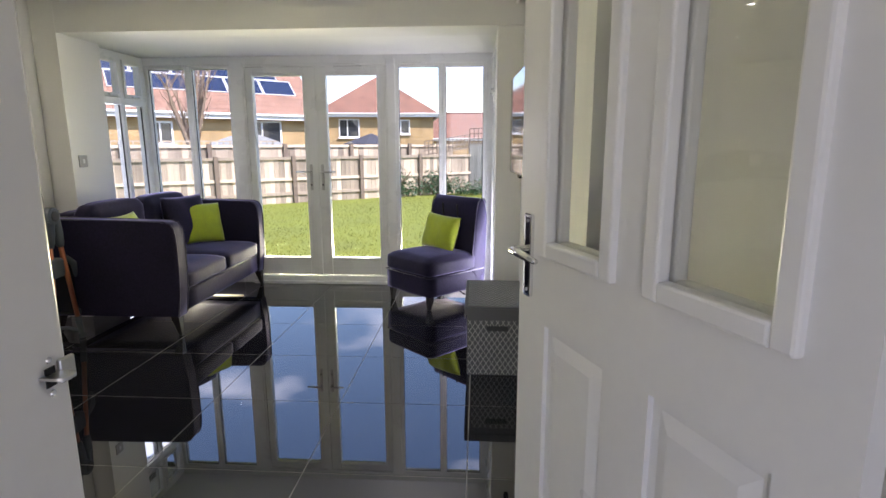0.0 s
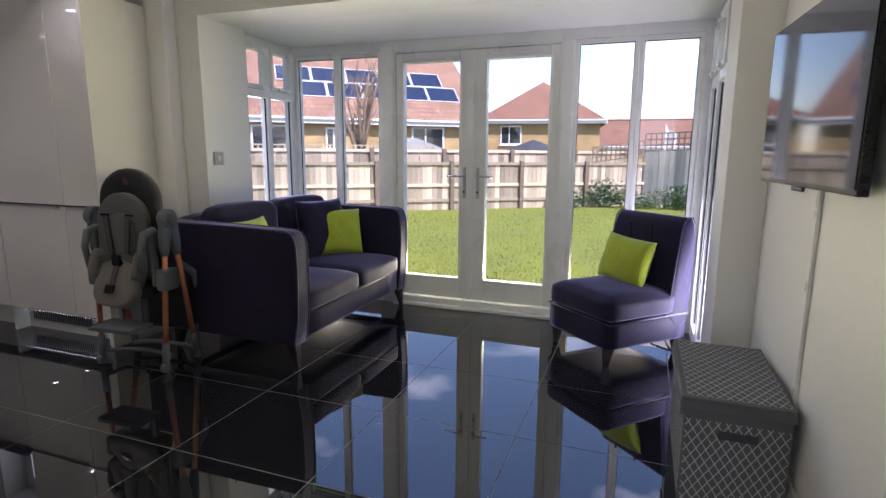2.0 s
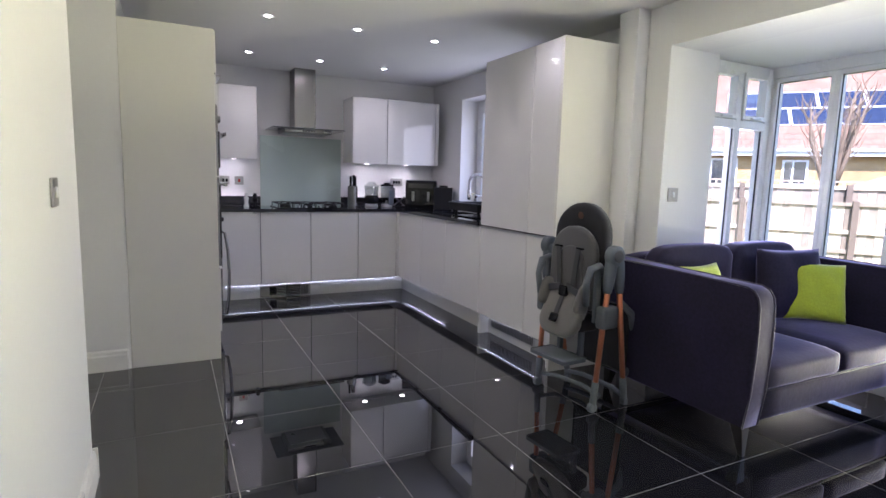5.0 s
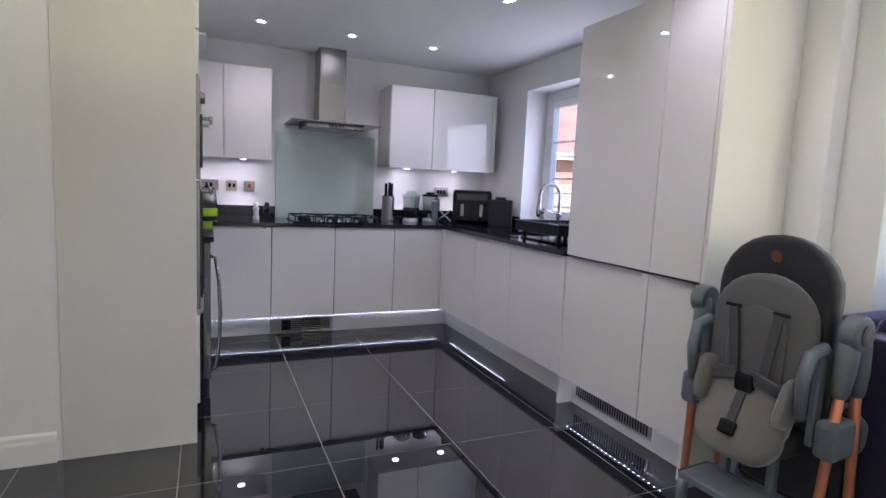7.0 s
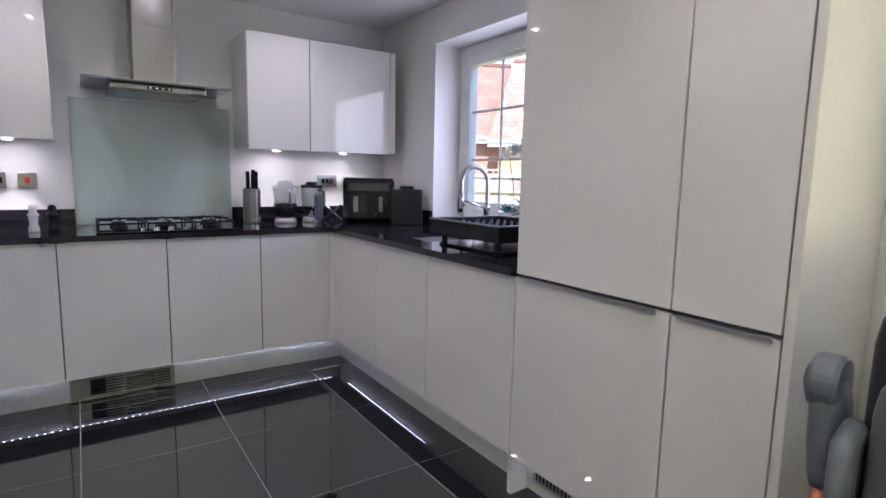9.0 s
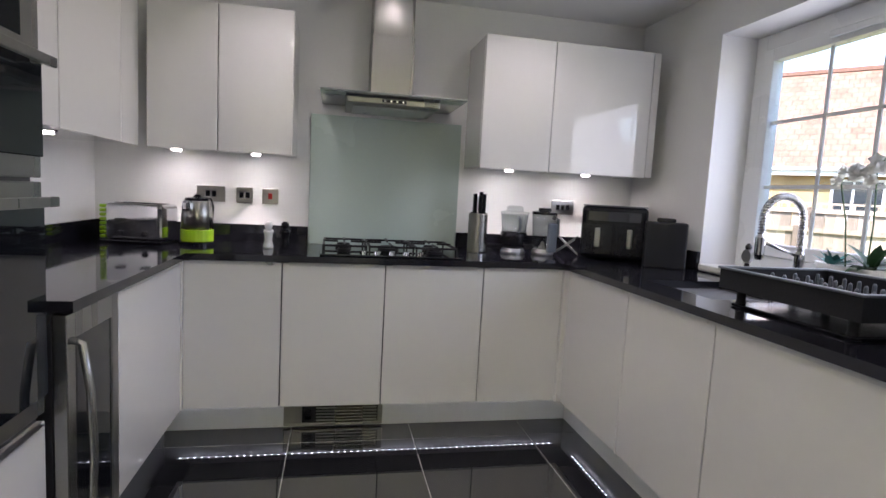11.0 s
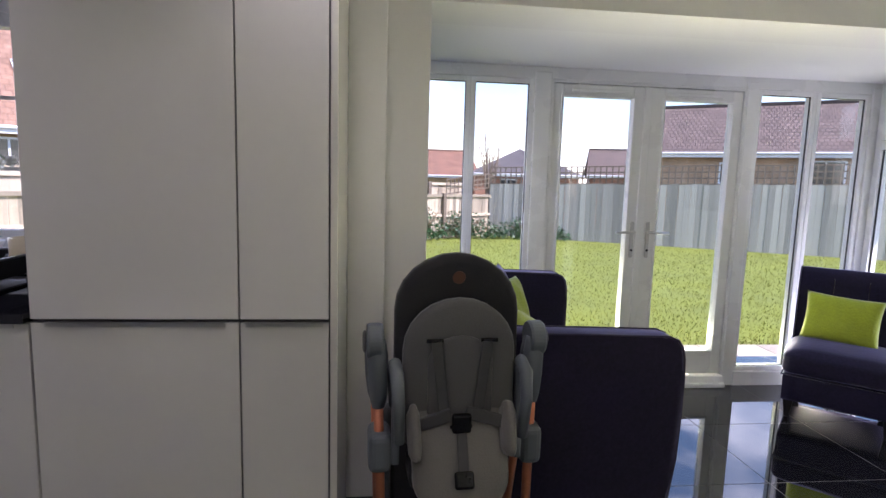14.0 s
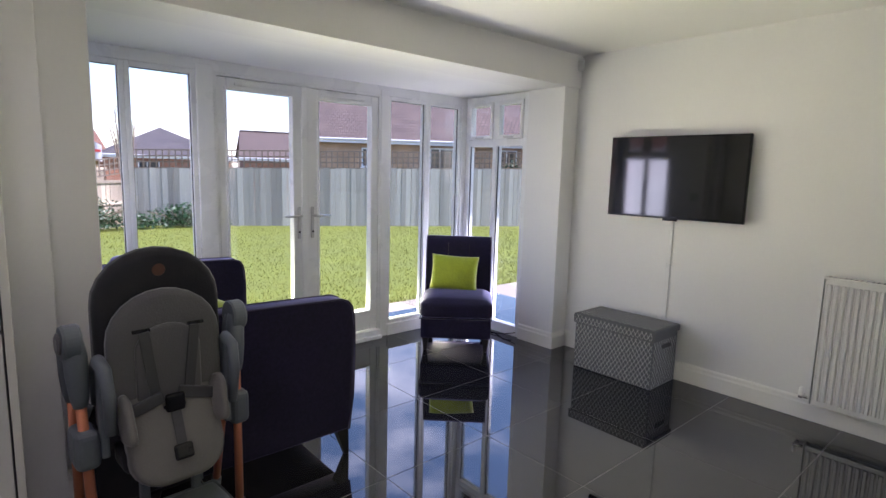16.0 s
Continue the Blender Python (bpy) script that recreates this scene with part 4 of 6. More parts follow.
for x, y in ((-4.36, 0.55), (-4.36, 1.02), (-4.36, -0.835), (-4.36, -1.22), (-3.7, -1.50)):
    s = thing("cabinet_spot", "small flat spotlight under the wall cabinet, lit", "spotlight", (x, y, WZA + 0.001), group="cabinet spots")
    part("bezel", lathe([(0.026, -0.007), (0.034, -0.007), (0.036, 0.0), (0.026, 0.0)], 24, None, False), M_CHROME, s)
    part("bulb", lathe([(0.0255, -0.006), (0.0255, -0.002)], 20), M_SPOT, s)
    lamp = new("cabinet_lamp", bpy.data.lights.new("cabinet_lamp", "SPOT"))
    lamp.data.energy, lamp.data.spot_size, lamp.data.spot_blend, lamp.data.shadow_soft_size, lamp.data.color = 2.2, radians(66), 0.35, 0.015, (1.0, 0.95, 0.88)
    lamp.location = (x, y, WZA - 0.012)

# corner posts of the base cabinets
for x0, y0, x1, y1 in ((KX - 0.02, RY - 0.026, KX + 0.024, RY + 0.02), (KX - 0.02, LY - 0.02, KX + 0.022, LY + 0.007)):
    solid("corner_post", box(x0, y0, DZ0, x1, y1, DZ1, 0.001, 1), M_GLOSS, "white gloss corner post between the base cabinets", "corner post", group="corner posts")
solid("corner_post", box(-3.209, LY - 0.03, 0.12, -3.202, LY, DZ1), M_GLOSS, "white gloss corner post between the base cabinets", "corner post", group="corner posts")


def leg_mesh(h, r0=0.014, r1=0.028, lean=(0.0, 0.0)):
    bm = bmesh.new()
    lo = [bm.verts.new((sx * r0 + lean[0], sy * r0 + lean[1], 0)) for sx, sy in ((-1, -1), (1, -1), (1, 1), (-1, 1))]
    hi = [bm.verts.new((sx * r1, sy * r1, h)) for sx, sy in ((-1, -1), (1, -1), (1, 1), (-1, 1))]
    bm.faces.new(list(reversed(lo)))
    bm.faces.new(hi)
    for i in range(4):
        j = (i + 1) % 4
        bm.faces.new((lo[i], lo[j], hi[j], hi[i]))
    bmesh.ops.bevel(bm, geom=bm.edges[:], offset=0.003, segments=1, affect="EDGES")
    return bm


def soft_box(x0, y0, z0, x1, y1, z1, puff=0.02, bevel=0.03, tufts=(), cuts=10):
    """An upholstered block with a crowned top and pulled-in tufts on it."""
    bm = box(x0, y0, z0, x1, y1, z1)
    bmesh.ops.subdivide_edges(bm, edges=bm.edges[:], cuts=cuts, use_grid_fill=True)
    cx, cy, cz = (x0 + x1) / 2, (y0 + y1) / 2, (z0 + z1) / 2
    hx, hy, hz = (x1 - x0) / 2, (y1 - y0) / 2, (z1 - z0) / 2
    for v in bm.verts:
        u, w, t = (v.co.x - cx) / hx, (v.co.y - cy) / hy, (v.co.z - cz) / hz
        p = Vector((u, w, t))
        # round the edges by drawing the corners in
        q = Vector((v.co.x, v.co.y, v.co.z))
        inner = Vector((cx + max(-hx + bevel, min(hx - bevel, v.co.x - cx)), cy + max(-hy + bevel, min(hy - bevel, v.co.y - cy)), cz + max(-hz + bevel, min(hz - bevel, v.co.z - cz))))
        d = q - inner
        if d.length > bevel:
            q = inner + d.normalized() * bevel
        crown = puff * (1 - u ** 4) * (1 - w ** 4)
        if t > 0:
            q.z += crown * t
        q.x += (puff * 0.4 * (1 - w ** 4) * (1 - t ** 4)) * u
        q.y += (puff * 0.4 * (1 - u ** 4) * (1 - t ** 4)) * w
        q += Vector((noise.noise(q * 6), noise.noise(q * 6 + Vector((5, 1, 3))), noise.noise(q * 6 + Vector((1, 9, 2))))) * 0.004
        for tx, ty, tz, depth in tufts:
            r2 = (q - Vector((tx, ty, tz))).length_squared
            q += (Vector((cx, cy, cz)) - q).normalized() * depth * math.exp(-r2 / 0.0035)
        v.co = q
    return bm


# ---- sofa ----
SX, SYA, SYB = -0.955, 0.89, 2.372
sofa = thing("sofa", "two-seat deep purple velvet sofa with straight arms on dark legs", "sofa", (0, 0, 0))
part("base", soft_box(SX + 0.10, SYA + 0.11, 0.145, -0.035, SYB - 0.11, 0.295, 0.0, 0.012, cuts=6), M_VELVET, sofa, smooth=True)
part("base_piping", tube([(-0.032, SYA + 0.12, 0.296), (-0.032, SYB - 0.12, 0.296)], 0.005, 8), M_PIPING, sofa, smooth=True)
arm = [(SX, 0.135), (-0.030, 0.135), (-0.008, 0.30), (0.0, 0.48), (0.0, 0.62), (-0.004, 0.705), (-0.014, 0.748), (-0.034, 0.776), (-0.070, 0.790), (-0.35, 0.797), (SX, 0.808)]
for y0, y1 in ((SYA, SYA + 0.115), (SYB - 0.115, SYB)):
    a = part("arm", prism(arm, y0, y1, 0.014, 3), M_VELVET, sofa, smooth=True)
    for y in (y0 + 0.004, y1 - 0.004):
        part("piping", tube([(x + 0.001, y, z) for x, z in arm[1:]], 0.0045, 8), M_PIPING, a, smooth=True)
part("back", soft_box(SX, SYA + 0.116, 0.15, SX + 0.15, SYB - 0.116, 0.825, 0.012, 0.03, cuts=9), M_VELVET, sofa, smooth=True)
ym = (SYA + SYB) / 2
for y0, y1 in ((SYA + 0.118, ym - 0.003), (ym + 0.003, SYB - 0.118)):
    part("seat_cushion", soft_box(SX + 0.16, y0, 0.298, -0.012, y1, 0.425, 0.022, 0.035, cuts=12), M_VELVET, sofa, smooth=True)
    tf = [(SX + 0.315, y0 + (y1 - y0) * k, z, 0.022) for k in (0.2, 0.5, 0.8) for z in (0.56, 0.74)]
    b = part("back_cushion", soft_box(SX + 0.155, y0 + 0.004, 0.43, SX + 0.315, y1 - 0.004, 0.865, 0.03, 0.05, tufts=tf, cuts=14), M_VELVET, sofa, smooth=True)
for x, y, lx, ly in ((-0.065, SYA + 0.035, 0.03, -0.01), (-0.065, SYB - 0.035, 0.03, 0.0), (SX + 0.06, SYA + 0.04, -0.02, -0.01), (SX + 0.06, SYB - 0.04, -0.02, 0.0)):
    part("leg", leg_mesh(0.15, 0.012, 0.032, (lx, ly)), M_LEG, sofa, m=pose(x, y, 0.0))
for nm, mt, lab, at, rot, sz, sd in (("scatter_cushion", M_VELVET, "purple velvet scatter cushion leaning on the sofa back", (-0.50, 1.93, 0.655), (-8, 0, 74), (0.44, 0.44, 0.15), 3), ("scatter_cushion", M_LIME, "lime green chenille cushion propped on the sofa", (-0.40, 2.03, 0.625), (-17, 4, 58), (0.36, 0.36, 0.13), 5), ("scatter_cushion", M_LIME, "lime green chenille cushion in the sofa corner", (-0.52, 1.20, 0.63), (-14, 0, 98), (0.36, 0.36, 0.13), 8)):
    c = solid(nm, pillow(*sz, n=18, seed=sd), mt, lab, "cushion", group="scatter cushions", smooth=True)
    c.matrix_world = pose(*at, *rot)

# ---- slipper chair ----
chair = thing("slipper_chair", "armless purple velvet chair on short dark legs", "chair", (1.655, 1.955, 0.0), -44.0)
CW = 0.28
part("seat", soft_box(-CW, -0.33, 0.265, CW, 0.20, 0.40, 0.028, 0.035, cuts=12), M_VELVET, chair, smooth=True)
part("seat_frame", soft_box(-CW + 0.004, -0.326, 0.105, CW - 0.004, 0.30, 0.262, 0.0, 0.012, cuts=6), M_VELVET, chair, smooth=True)
part("piping", tube([(CW, 0.30, 0.264), (CW, -0.33, 0.264), (-CW, -0.33, 0.264), (-CW, 0.30, 0.264)], 0.005, 8), M_PIPING, chair, smooth=True)
back = [(0.13, 0.26), (0.155, 0.45), (0.175, 0.60), (0.195, 0.75), (0.21, 0.815), (0.245, 0.85), (0.28, 0.85), (0.305, 0.815), (0.31, 0.72), (0.305, 0.45), (0.30, 0.20), (0.20, 0.18)]
bm = prism(back, -CW, CW, 0.02, 3)
bmesh.ops.transform(bm, verts=bm.verts, matrix=Matrix(((0, 1, 0, 0), (1, 0, 0, 0), (0, 0, 1, 0), (0, 0, 0, 1))))
bmesh.ops.recalc_face_normals(bm, faces=bm.faces)
bk = part("backrest", bm, M_VELVET, chair, smooth=True)
for sx in (-1, 1):
    part("piping", tube([(sx * (CW - 0.004), y - 0.002, z) for y, z in back[:8]], 0.0045, 8), M_PIPING, bk, smooth=True)
part("channel_seam", boxes((-0.091, 0.182, 0.42, -0.087, 0.20, 0.79), (0.087, 0.182, 0.42, 0.091, 0.20, 0.79)), M_LEG, bk, m=pose(0, -0.012, 0, 2, 0, 0))
for sx in (-1, 1):
    part("leg", leg_mesh(0.115, 0.013, 0.027, (0, -0.01)), M_LEG, chair, m=pose(sx * (CW - 0.045), -0.285, 0))
    part("leg", leg_mesh(0.115, 0.013, 0.027, (0, 0.02)), M_LEG, chair, m=pose(sx * (CW - 0.045), 0.25, 0))
cc = solid("scatter_cushion", pillow(0.40, 0.30, 0.13, n=18, seed=12), M_LIME, "lime green chenille cushion propped on the chair", "cushion", group="scatter cushions", smooth=True)
cc.matrix_world = pose(1.655, 1.955, 0, 0, 0, -44) @ pose(-0.03, 0.07, 0.56, -16, 3, 0)
solid("cable", tube([(1.95, 2.25, 0.008), (1.98, 2.05, 0.006), (2.03, 1.90, 0.006), (2.06, 1.78, 0.02), (2.09, 1.68, 0.05)], 0.004, 8), M_BLACK, "thin black cable lying on the floor", "cable", smooth=True)

# ---- storage box with a lattice print ----
BX0, BY0, BX1, BY1, BH = 1.940, 0.370, 2.270, 0.975, 0.400
sbox = thing("storage_box", "grey canvas storage box with white lattice print and lid", "storage box", (0, 0, 0))
part("body", box(BX0, BY0, 0.0, BX1, BY1, BH - 0.03, 0.006), M_BOXGREY, sbox)
lid = part("lid", box(BX0 - 0.012, BY0 - 0.012, BH - 0.006, BX1 + 0.004, 0.70, BH + 0.004, 0.003), M_BOXGREY, sbox)
part("flap", box(BX0 - 0.012, 0.704, BH - 0.006, BX1 + 0.004, BY1 + 0.008, BH + 0.002, 0.003), M_BOXGREY, lid)
part("front_band", box(BX0 - 0.014, BY0 - 0.012, BH - 0.065, BX0 - 0.007, BY1 + 0.008, BH - 0.0065, 0.003), M_BOXGREY, lid)
part("side_band", box(BX0 - 0.006, BY0 - 0.013, BH - 0.04, BX1 + 0.004, BY0 - 0.007, BH - 0.0065, 0.002), M_BOXGREY, lid)


def lattice(u1, v1, du, dv, width, margin=0.006):
    """Crossing slanted lines clipped to a rectangle, as thin strips in x and z."""
    bm = bmesh.new()
    k = dv / du
    for s in (1, -1):
        n = int((u1 + v1 / k) / du) + 2
        for i in range(-n, n + 1):
            u0 = i * du
            pts = []
            lo, hi = margin, v1 - margin
            a, b = u0 + s * lo / k, u0 + s * hi / k
            if s == 1:
                va, vb = lo, hi
                if a < margin:
                    va = lo + (margin - a) * k
                    a = margin
                if b > u1 - margin:
                    vb = hi - (b - u1 + margin) * k
                    b = u1 - margin
            else:
                va, vb = lo, hi
                if a > u1 - margin:
                    va = lo + (a - u1 + margin) * k
                    a = u1 - margin
                if b < margin:
                    vb = hi - (margin - b) * k
                    b = margin
            if vb - va < 0.004:
                continue
            w = width / 2 * math.hypot(1, k) / k
            off = 0.0003 if s == 1 else 0.0006
            f = [bm.verts.new((x, -off, z)) for x, z in ((a - w, va), (a + w, va), (b + w, vb), (b - w, vb))]
            bm.faces.new(f)
    return bm


tagged(part("lattice_print", lattice(BX1 - BX0, BH - 0.07, 0.031, 0.048, 0.0032), M_BOXLINE, sbox, "white lattice lines", m=pose(BX0, BY0 - 0.0005, 0.0)), kind="stuff")
tagged(part("lattice_print", lattice(BY1 - BY0, BH - 0.07, 0.031, 0.048, 0.0032), M_BOXLINE, sbox, "white lattice lines", m=pose(BX0 - 0.0005, BY1, 0.0, 0, 0, -90)), kind="stuff")
tagged(part("lattice_print", lattice(BX1 - BX0, BY1 - BY0, 0.031, 0.048, 0.0032), M_BOXLINE, lid, "white lattice lines", m=pose(BX0, BY0, BH + 0.0046, -90, 0, 0)), kind="stuff")
tagged(part("lattice_print", lattice(BY1 - BY0, 0.058, 0.031, 0.048, 0.0032, 0.003), M_BOXLINE, lid, "white lattice lines", m=pose(BX0 - 0.0145, BY1, BH - 0.065, 0, 0, -90)), kind="stuff")
part("strap_handle", box(BX0 + 0.11, BY0 - 0.008, 0.265, BX0 + 0.23, BY0 - 0.002, 0.295, 0.003), M_STRAP, sbox, "dark webbing handle")

# ---- television, cable cover ----
tv = thing("television", "black flat-screen television, switched off, on a wall bracket", "television", (2.216, 0.470, 1.398), 2.6)
part("case", boxes((0.0, -0.462, -0.278, 0.028, 0.462, 0.278), (0.028, -0.30, -0.20, 0.05, 0.30, 0.12), bevel=0.004), M_BLACK, tv)
part("screen", box(-0.003, -0.453, -0.262, 0.0, 0.453, 0.269), M_SCREEN, tv, "glossy dark screen")
part("sensor_tab", box(-0.002, -0.05, -0.292, 0.012, 0.05, -0.277, 0.004), M_BLACK, tv)
part("bracket", box(0.05, -0.15, -0.12, 0.066, 0.15, 0.06), M_MATTE, tv)
cov = solid("cable_cover", box(XR - 0.014, 0.470, 0.13, XR, 0.500, 1.12, 0.004), M_WHITE, "slim white cable cover running down the wall", "cable cover")

# ---- radiator ----
rad = thing("radiator", "white ribbed panel radiator on the wall", "radiator", (XR, -0.455, 0.0))
RL = 0.52
front = part("front_panel", boxes((-0.082, -RL, 0.125, -0.074, 0, 0.86), bevel=0.002), M_RAD, rad)
bm = bmesh.new()
lower, upper = [[bm.verts.new((x, y, z)) for x, y in ((-0.081, 0.012), (-0.096, 0.007), (-0.096, -0.007), (-0.081, -0.012))] for z in (0.155, 0.83)]
for i in range(3):
    bm.faces.new((lower[i], lower[i + 1], upper[i + 1], upper[i]))
bm.faces.new(list(reversed(lower)))
bm.faces.new(upper)
rib_me = mesh_of("rib", bm, M_RAD)
for k in range(int(RL / 0.0335)):
    rib = new("rib", rib_me)
    rib.parent = front
    rib.location = (0, -0.022 - k * 0.0335, 0)
part("back_panel", box(-0.03, -RL, 0.13, -0.022, 0, 0.855), M_RAD, rad)
part("top_grille", boxes((-0.098, -RL - 0.003, 0.861, -0.018, 0.003, 0.872), bevel=0.002), M_RAD, rad)
for k in range(20):
    part("grille_slot", box(-0.085, -0.02 - k * 0.024, 0.8715, -0.03, -0.012 - k * 0.024, 0.8725), M_BOXGREY, rad)
for y in (0.003, -RL - 0.006):
    part("side_cover", box(-0.094, y, 0.125, -0.018, y + 0.003, 0.87), M_RAD, rad)
v = part("valve", tube([(-0.055, 0.006, 0.150), (-0.055, 0.048, 0.150), (-0.047, 0.058, 0.150), (-0.001, 0.058, 0.150)], 0.009, 10), M_CHROME, rad, "chrome radiator valve", smooth=True)
part("cap", lathe([(0.013, 0), (0.014, 0.03), (0.010, 0.045)], 14, pose(-0.055, 0.055, 0.158)), M_WHITE, v)
part("tail", boxes((-0.075, 0.042, 0.142, -0.04, 0.066, 0.158), bevel=0.004), M_CHROME, v)
part("bracket", box(-0.022, -0.3, 0.3, -0.0, -0.26, 0.7), M_RAD, rad)

# ---- room door, standing open ----
DL = 0.872
ang = 111.0
door = thing("room_door", "white panelled door standing open, with two tall glass panes", "door", (2.433, -1.950, 0.006), ang)
PA, PB = (0.106, 0.352), (0.486, 0.732)
zs = (0.15, 0.852, 1.042, 1.865)
rows = [(0, -0.0175, 0, PA[0], 0.0175, 1.975), (PA[1], -0.0175, 0, PB[0], 0.0175, 1.975), (PB[1], -0.0175, 0, DL, 0.0175, 1.975)]
for a, b in (PA, PB):
    rows += [(a, -0.0175, 0, b, 0.0175, zs[0]), (a, -0.0175, zs[1], b, 0.0175, zs[2]), (a, -0.0175, zs[3], b, 0.0175, 1.975)]
part("leaf", boxes(*rows), M_TRIM, door)
for a, b in (PA, PB):
    bm = box(a - 0.001, -0.006, zs[0] - 0.001, b + 0.001, 0.006, zs[1] + 0.001)
    for s in (-1, 1):
        f0 = [(a + 0.02, zs[0] + 0.02), (b - 0.02, zs[0] + 0.02), (b - 0.02, zs[1] - 0.02), (a + 0.02, zs[1] - 0.02)]
        f1 = [(a + 0.05, zs[0] + 0.05), (b - 0.05, zs[0] + 0.05), (b - 0.05, zs[1] - 0.05), (a + 0.05, zs[1] - 0.05)]
        va = [bm.verts.new((x, s * 0.006, z)) for x, z in f0]
        vb = [bm.verts.new((x, s * 0.016, z)) for x, z in f1]
        bm.faces.new(vb)
        for i in range(4):
            j = (i + 1) % 4
            bm.faces.new((va[i], va[j], vb[j], vb[i]))
    bmesh.ops.recalc_face_normals(bm, faces=bm.faces)
    part("raised_panel", bm, M_TRIM, door)
    g = part("glass", box(a, -0.003, zs[2], b, 0.003, zs[3]), M_DOORGLASS, door)
    g.visible_shadow = False
    for s in (-1, 1):
        y0, y1 = sorted((s * 0.004, s * 0.033))
        part("bead", boxes((a - 0.022, y0, zs[2] - 0.022, a + 0.016, y1, zs[3] + 0.022), (b - 0.016, y0, zs[2] - 0.022, b + 0.022, y1, zs[3] + 0.022), (a + 0.016, y0, zs[2] - 0.022, b - 0.016, y1, zs[2] + 0.016), (a + 0.016, y0, zs[3] - 0.016, b - 0.016, y1, zs[3] + 0.022), bevel=0.006), M_TRIM, g)
for s in (-1, 1):
    h = part("handle", box(DL - 0.075, min(s * 0.0175, s * 0.026), 0.905, DL - 0.035, max(s * 0.0175, s * 0.026), 1.112, 0.008, 3), M_CHROME, door, "chrome lever handle on an oblong plate")
    part("lever", tube([(DL - 0.055, s * 0.02, 1.025), (DL - 0.055, s * 0.06, 1.025), (DL - 0.065, s * 0.068, 1.025), (DL - 0.11, s * 0.067, 1.022), (DL - 0.17, s * 0.062, 1.017)], [0.010, 0.010, 0.011, 0.010, 0.007], 12), M_CHROME, h, smooth=True)
    for z in (0.922, 1.095):
        part("screw", lathe([(0.005, 0), (0.004, 0.002)], 10, pose(DL - 0.055, s * 0.026, z, -90 * s, 0, 0)), M_SATIN, h)


# ---- switches, sockets, sensor ----
def plate(name, at, rz, w, h, n, label, red=False):
    """A metal face plate with n rockers; its face looks along local -y."""
    p = thing(name, label, "switch", at, rz, group="face plates")
    part("cover", box(-w / 2, -0.008, -h / 2, w / 2, 0, h / 2, 0.003), M_SOCKET, p)
    for k in range(n):
        x = (k - (n - 1) / 2) * 0.032
        part("rocker", box(x - 0.011, -0.012, -0.016, x + 0.011, -0.007, 0.016, 0.002), M_RED if red else M_WHITE if n == 1 else M_BLACK, p)
    return p


plate("light_switch", (-0.959, 1.405, 1.175), -90 + 180, 0.086, 0.086, 1, "brushed metal light switch with a white rocker")
plate("light_switch", (-0.505, HY1 + 0.001, 1.162), 180, 0.086, 0.086, 1, "brushed metal light switch with a white rocker")
for y, w, n, r in ((-1.085, 0.146, 2, False), (-0.911, 0.086, 2, False), (-0.775, 0.086, 1, True)):
    plate("wall_socket", (XK + 0.001, y, 1.165), 90, w, 0.086, n, "brushed metal socket plate with a red switch" if r else "brushed metal double socket plate", r)
plate("wall_socket", (XK + 0.001, 0.96, 1.185), 90, 0.146, 0.086, 3, "brushed metal socket plate with dark switches")
pir = thing("alarm_sensor", "small white alarm sensor in the ceiling corner", "sensor", (XR - 0.03, 1.29, 2.24), 20)
part("case", box(-0.022, -0.022, -0.045, 0.028, 0.028, 0.045, 0.012, 3), M_WHITE, pir, smooth=True)
part("lens", box(-0.027, -0.015, -0.02, -0.021, 0.02, 0.025, 0.004), M_CERAMIC, pir)

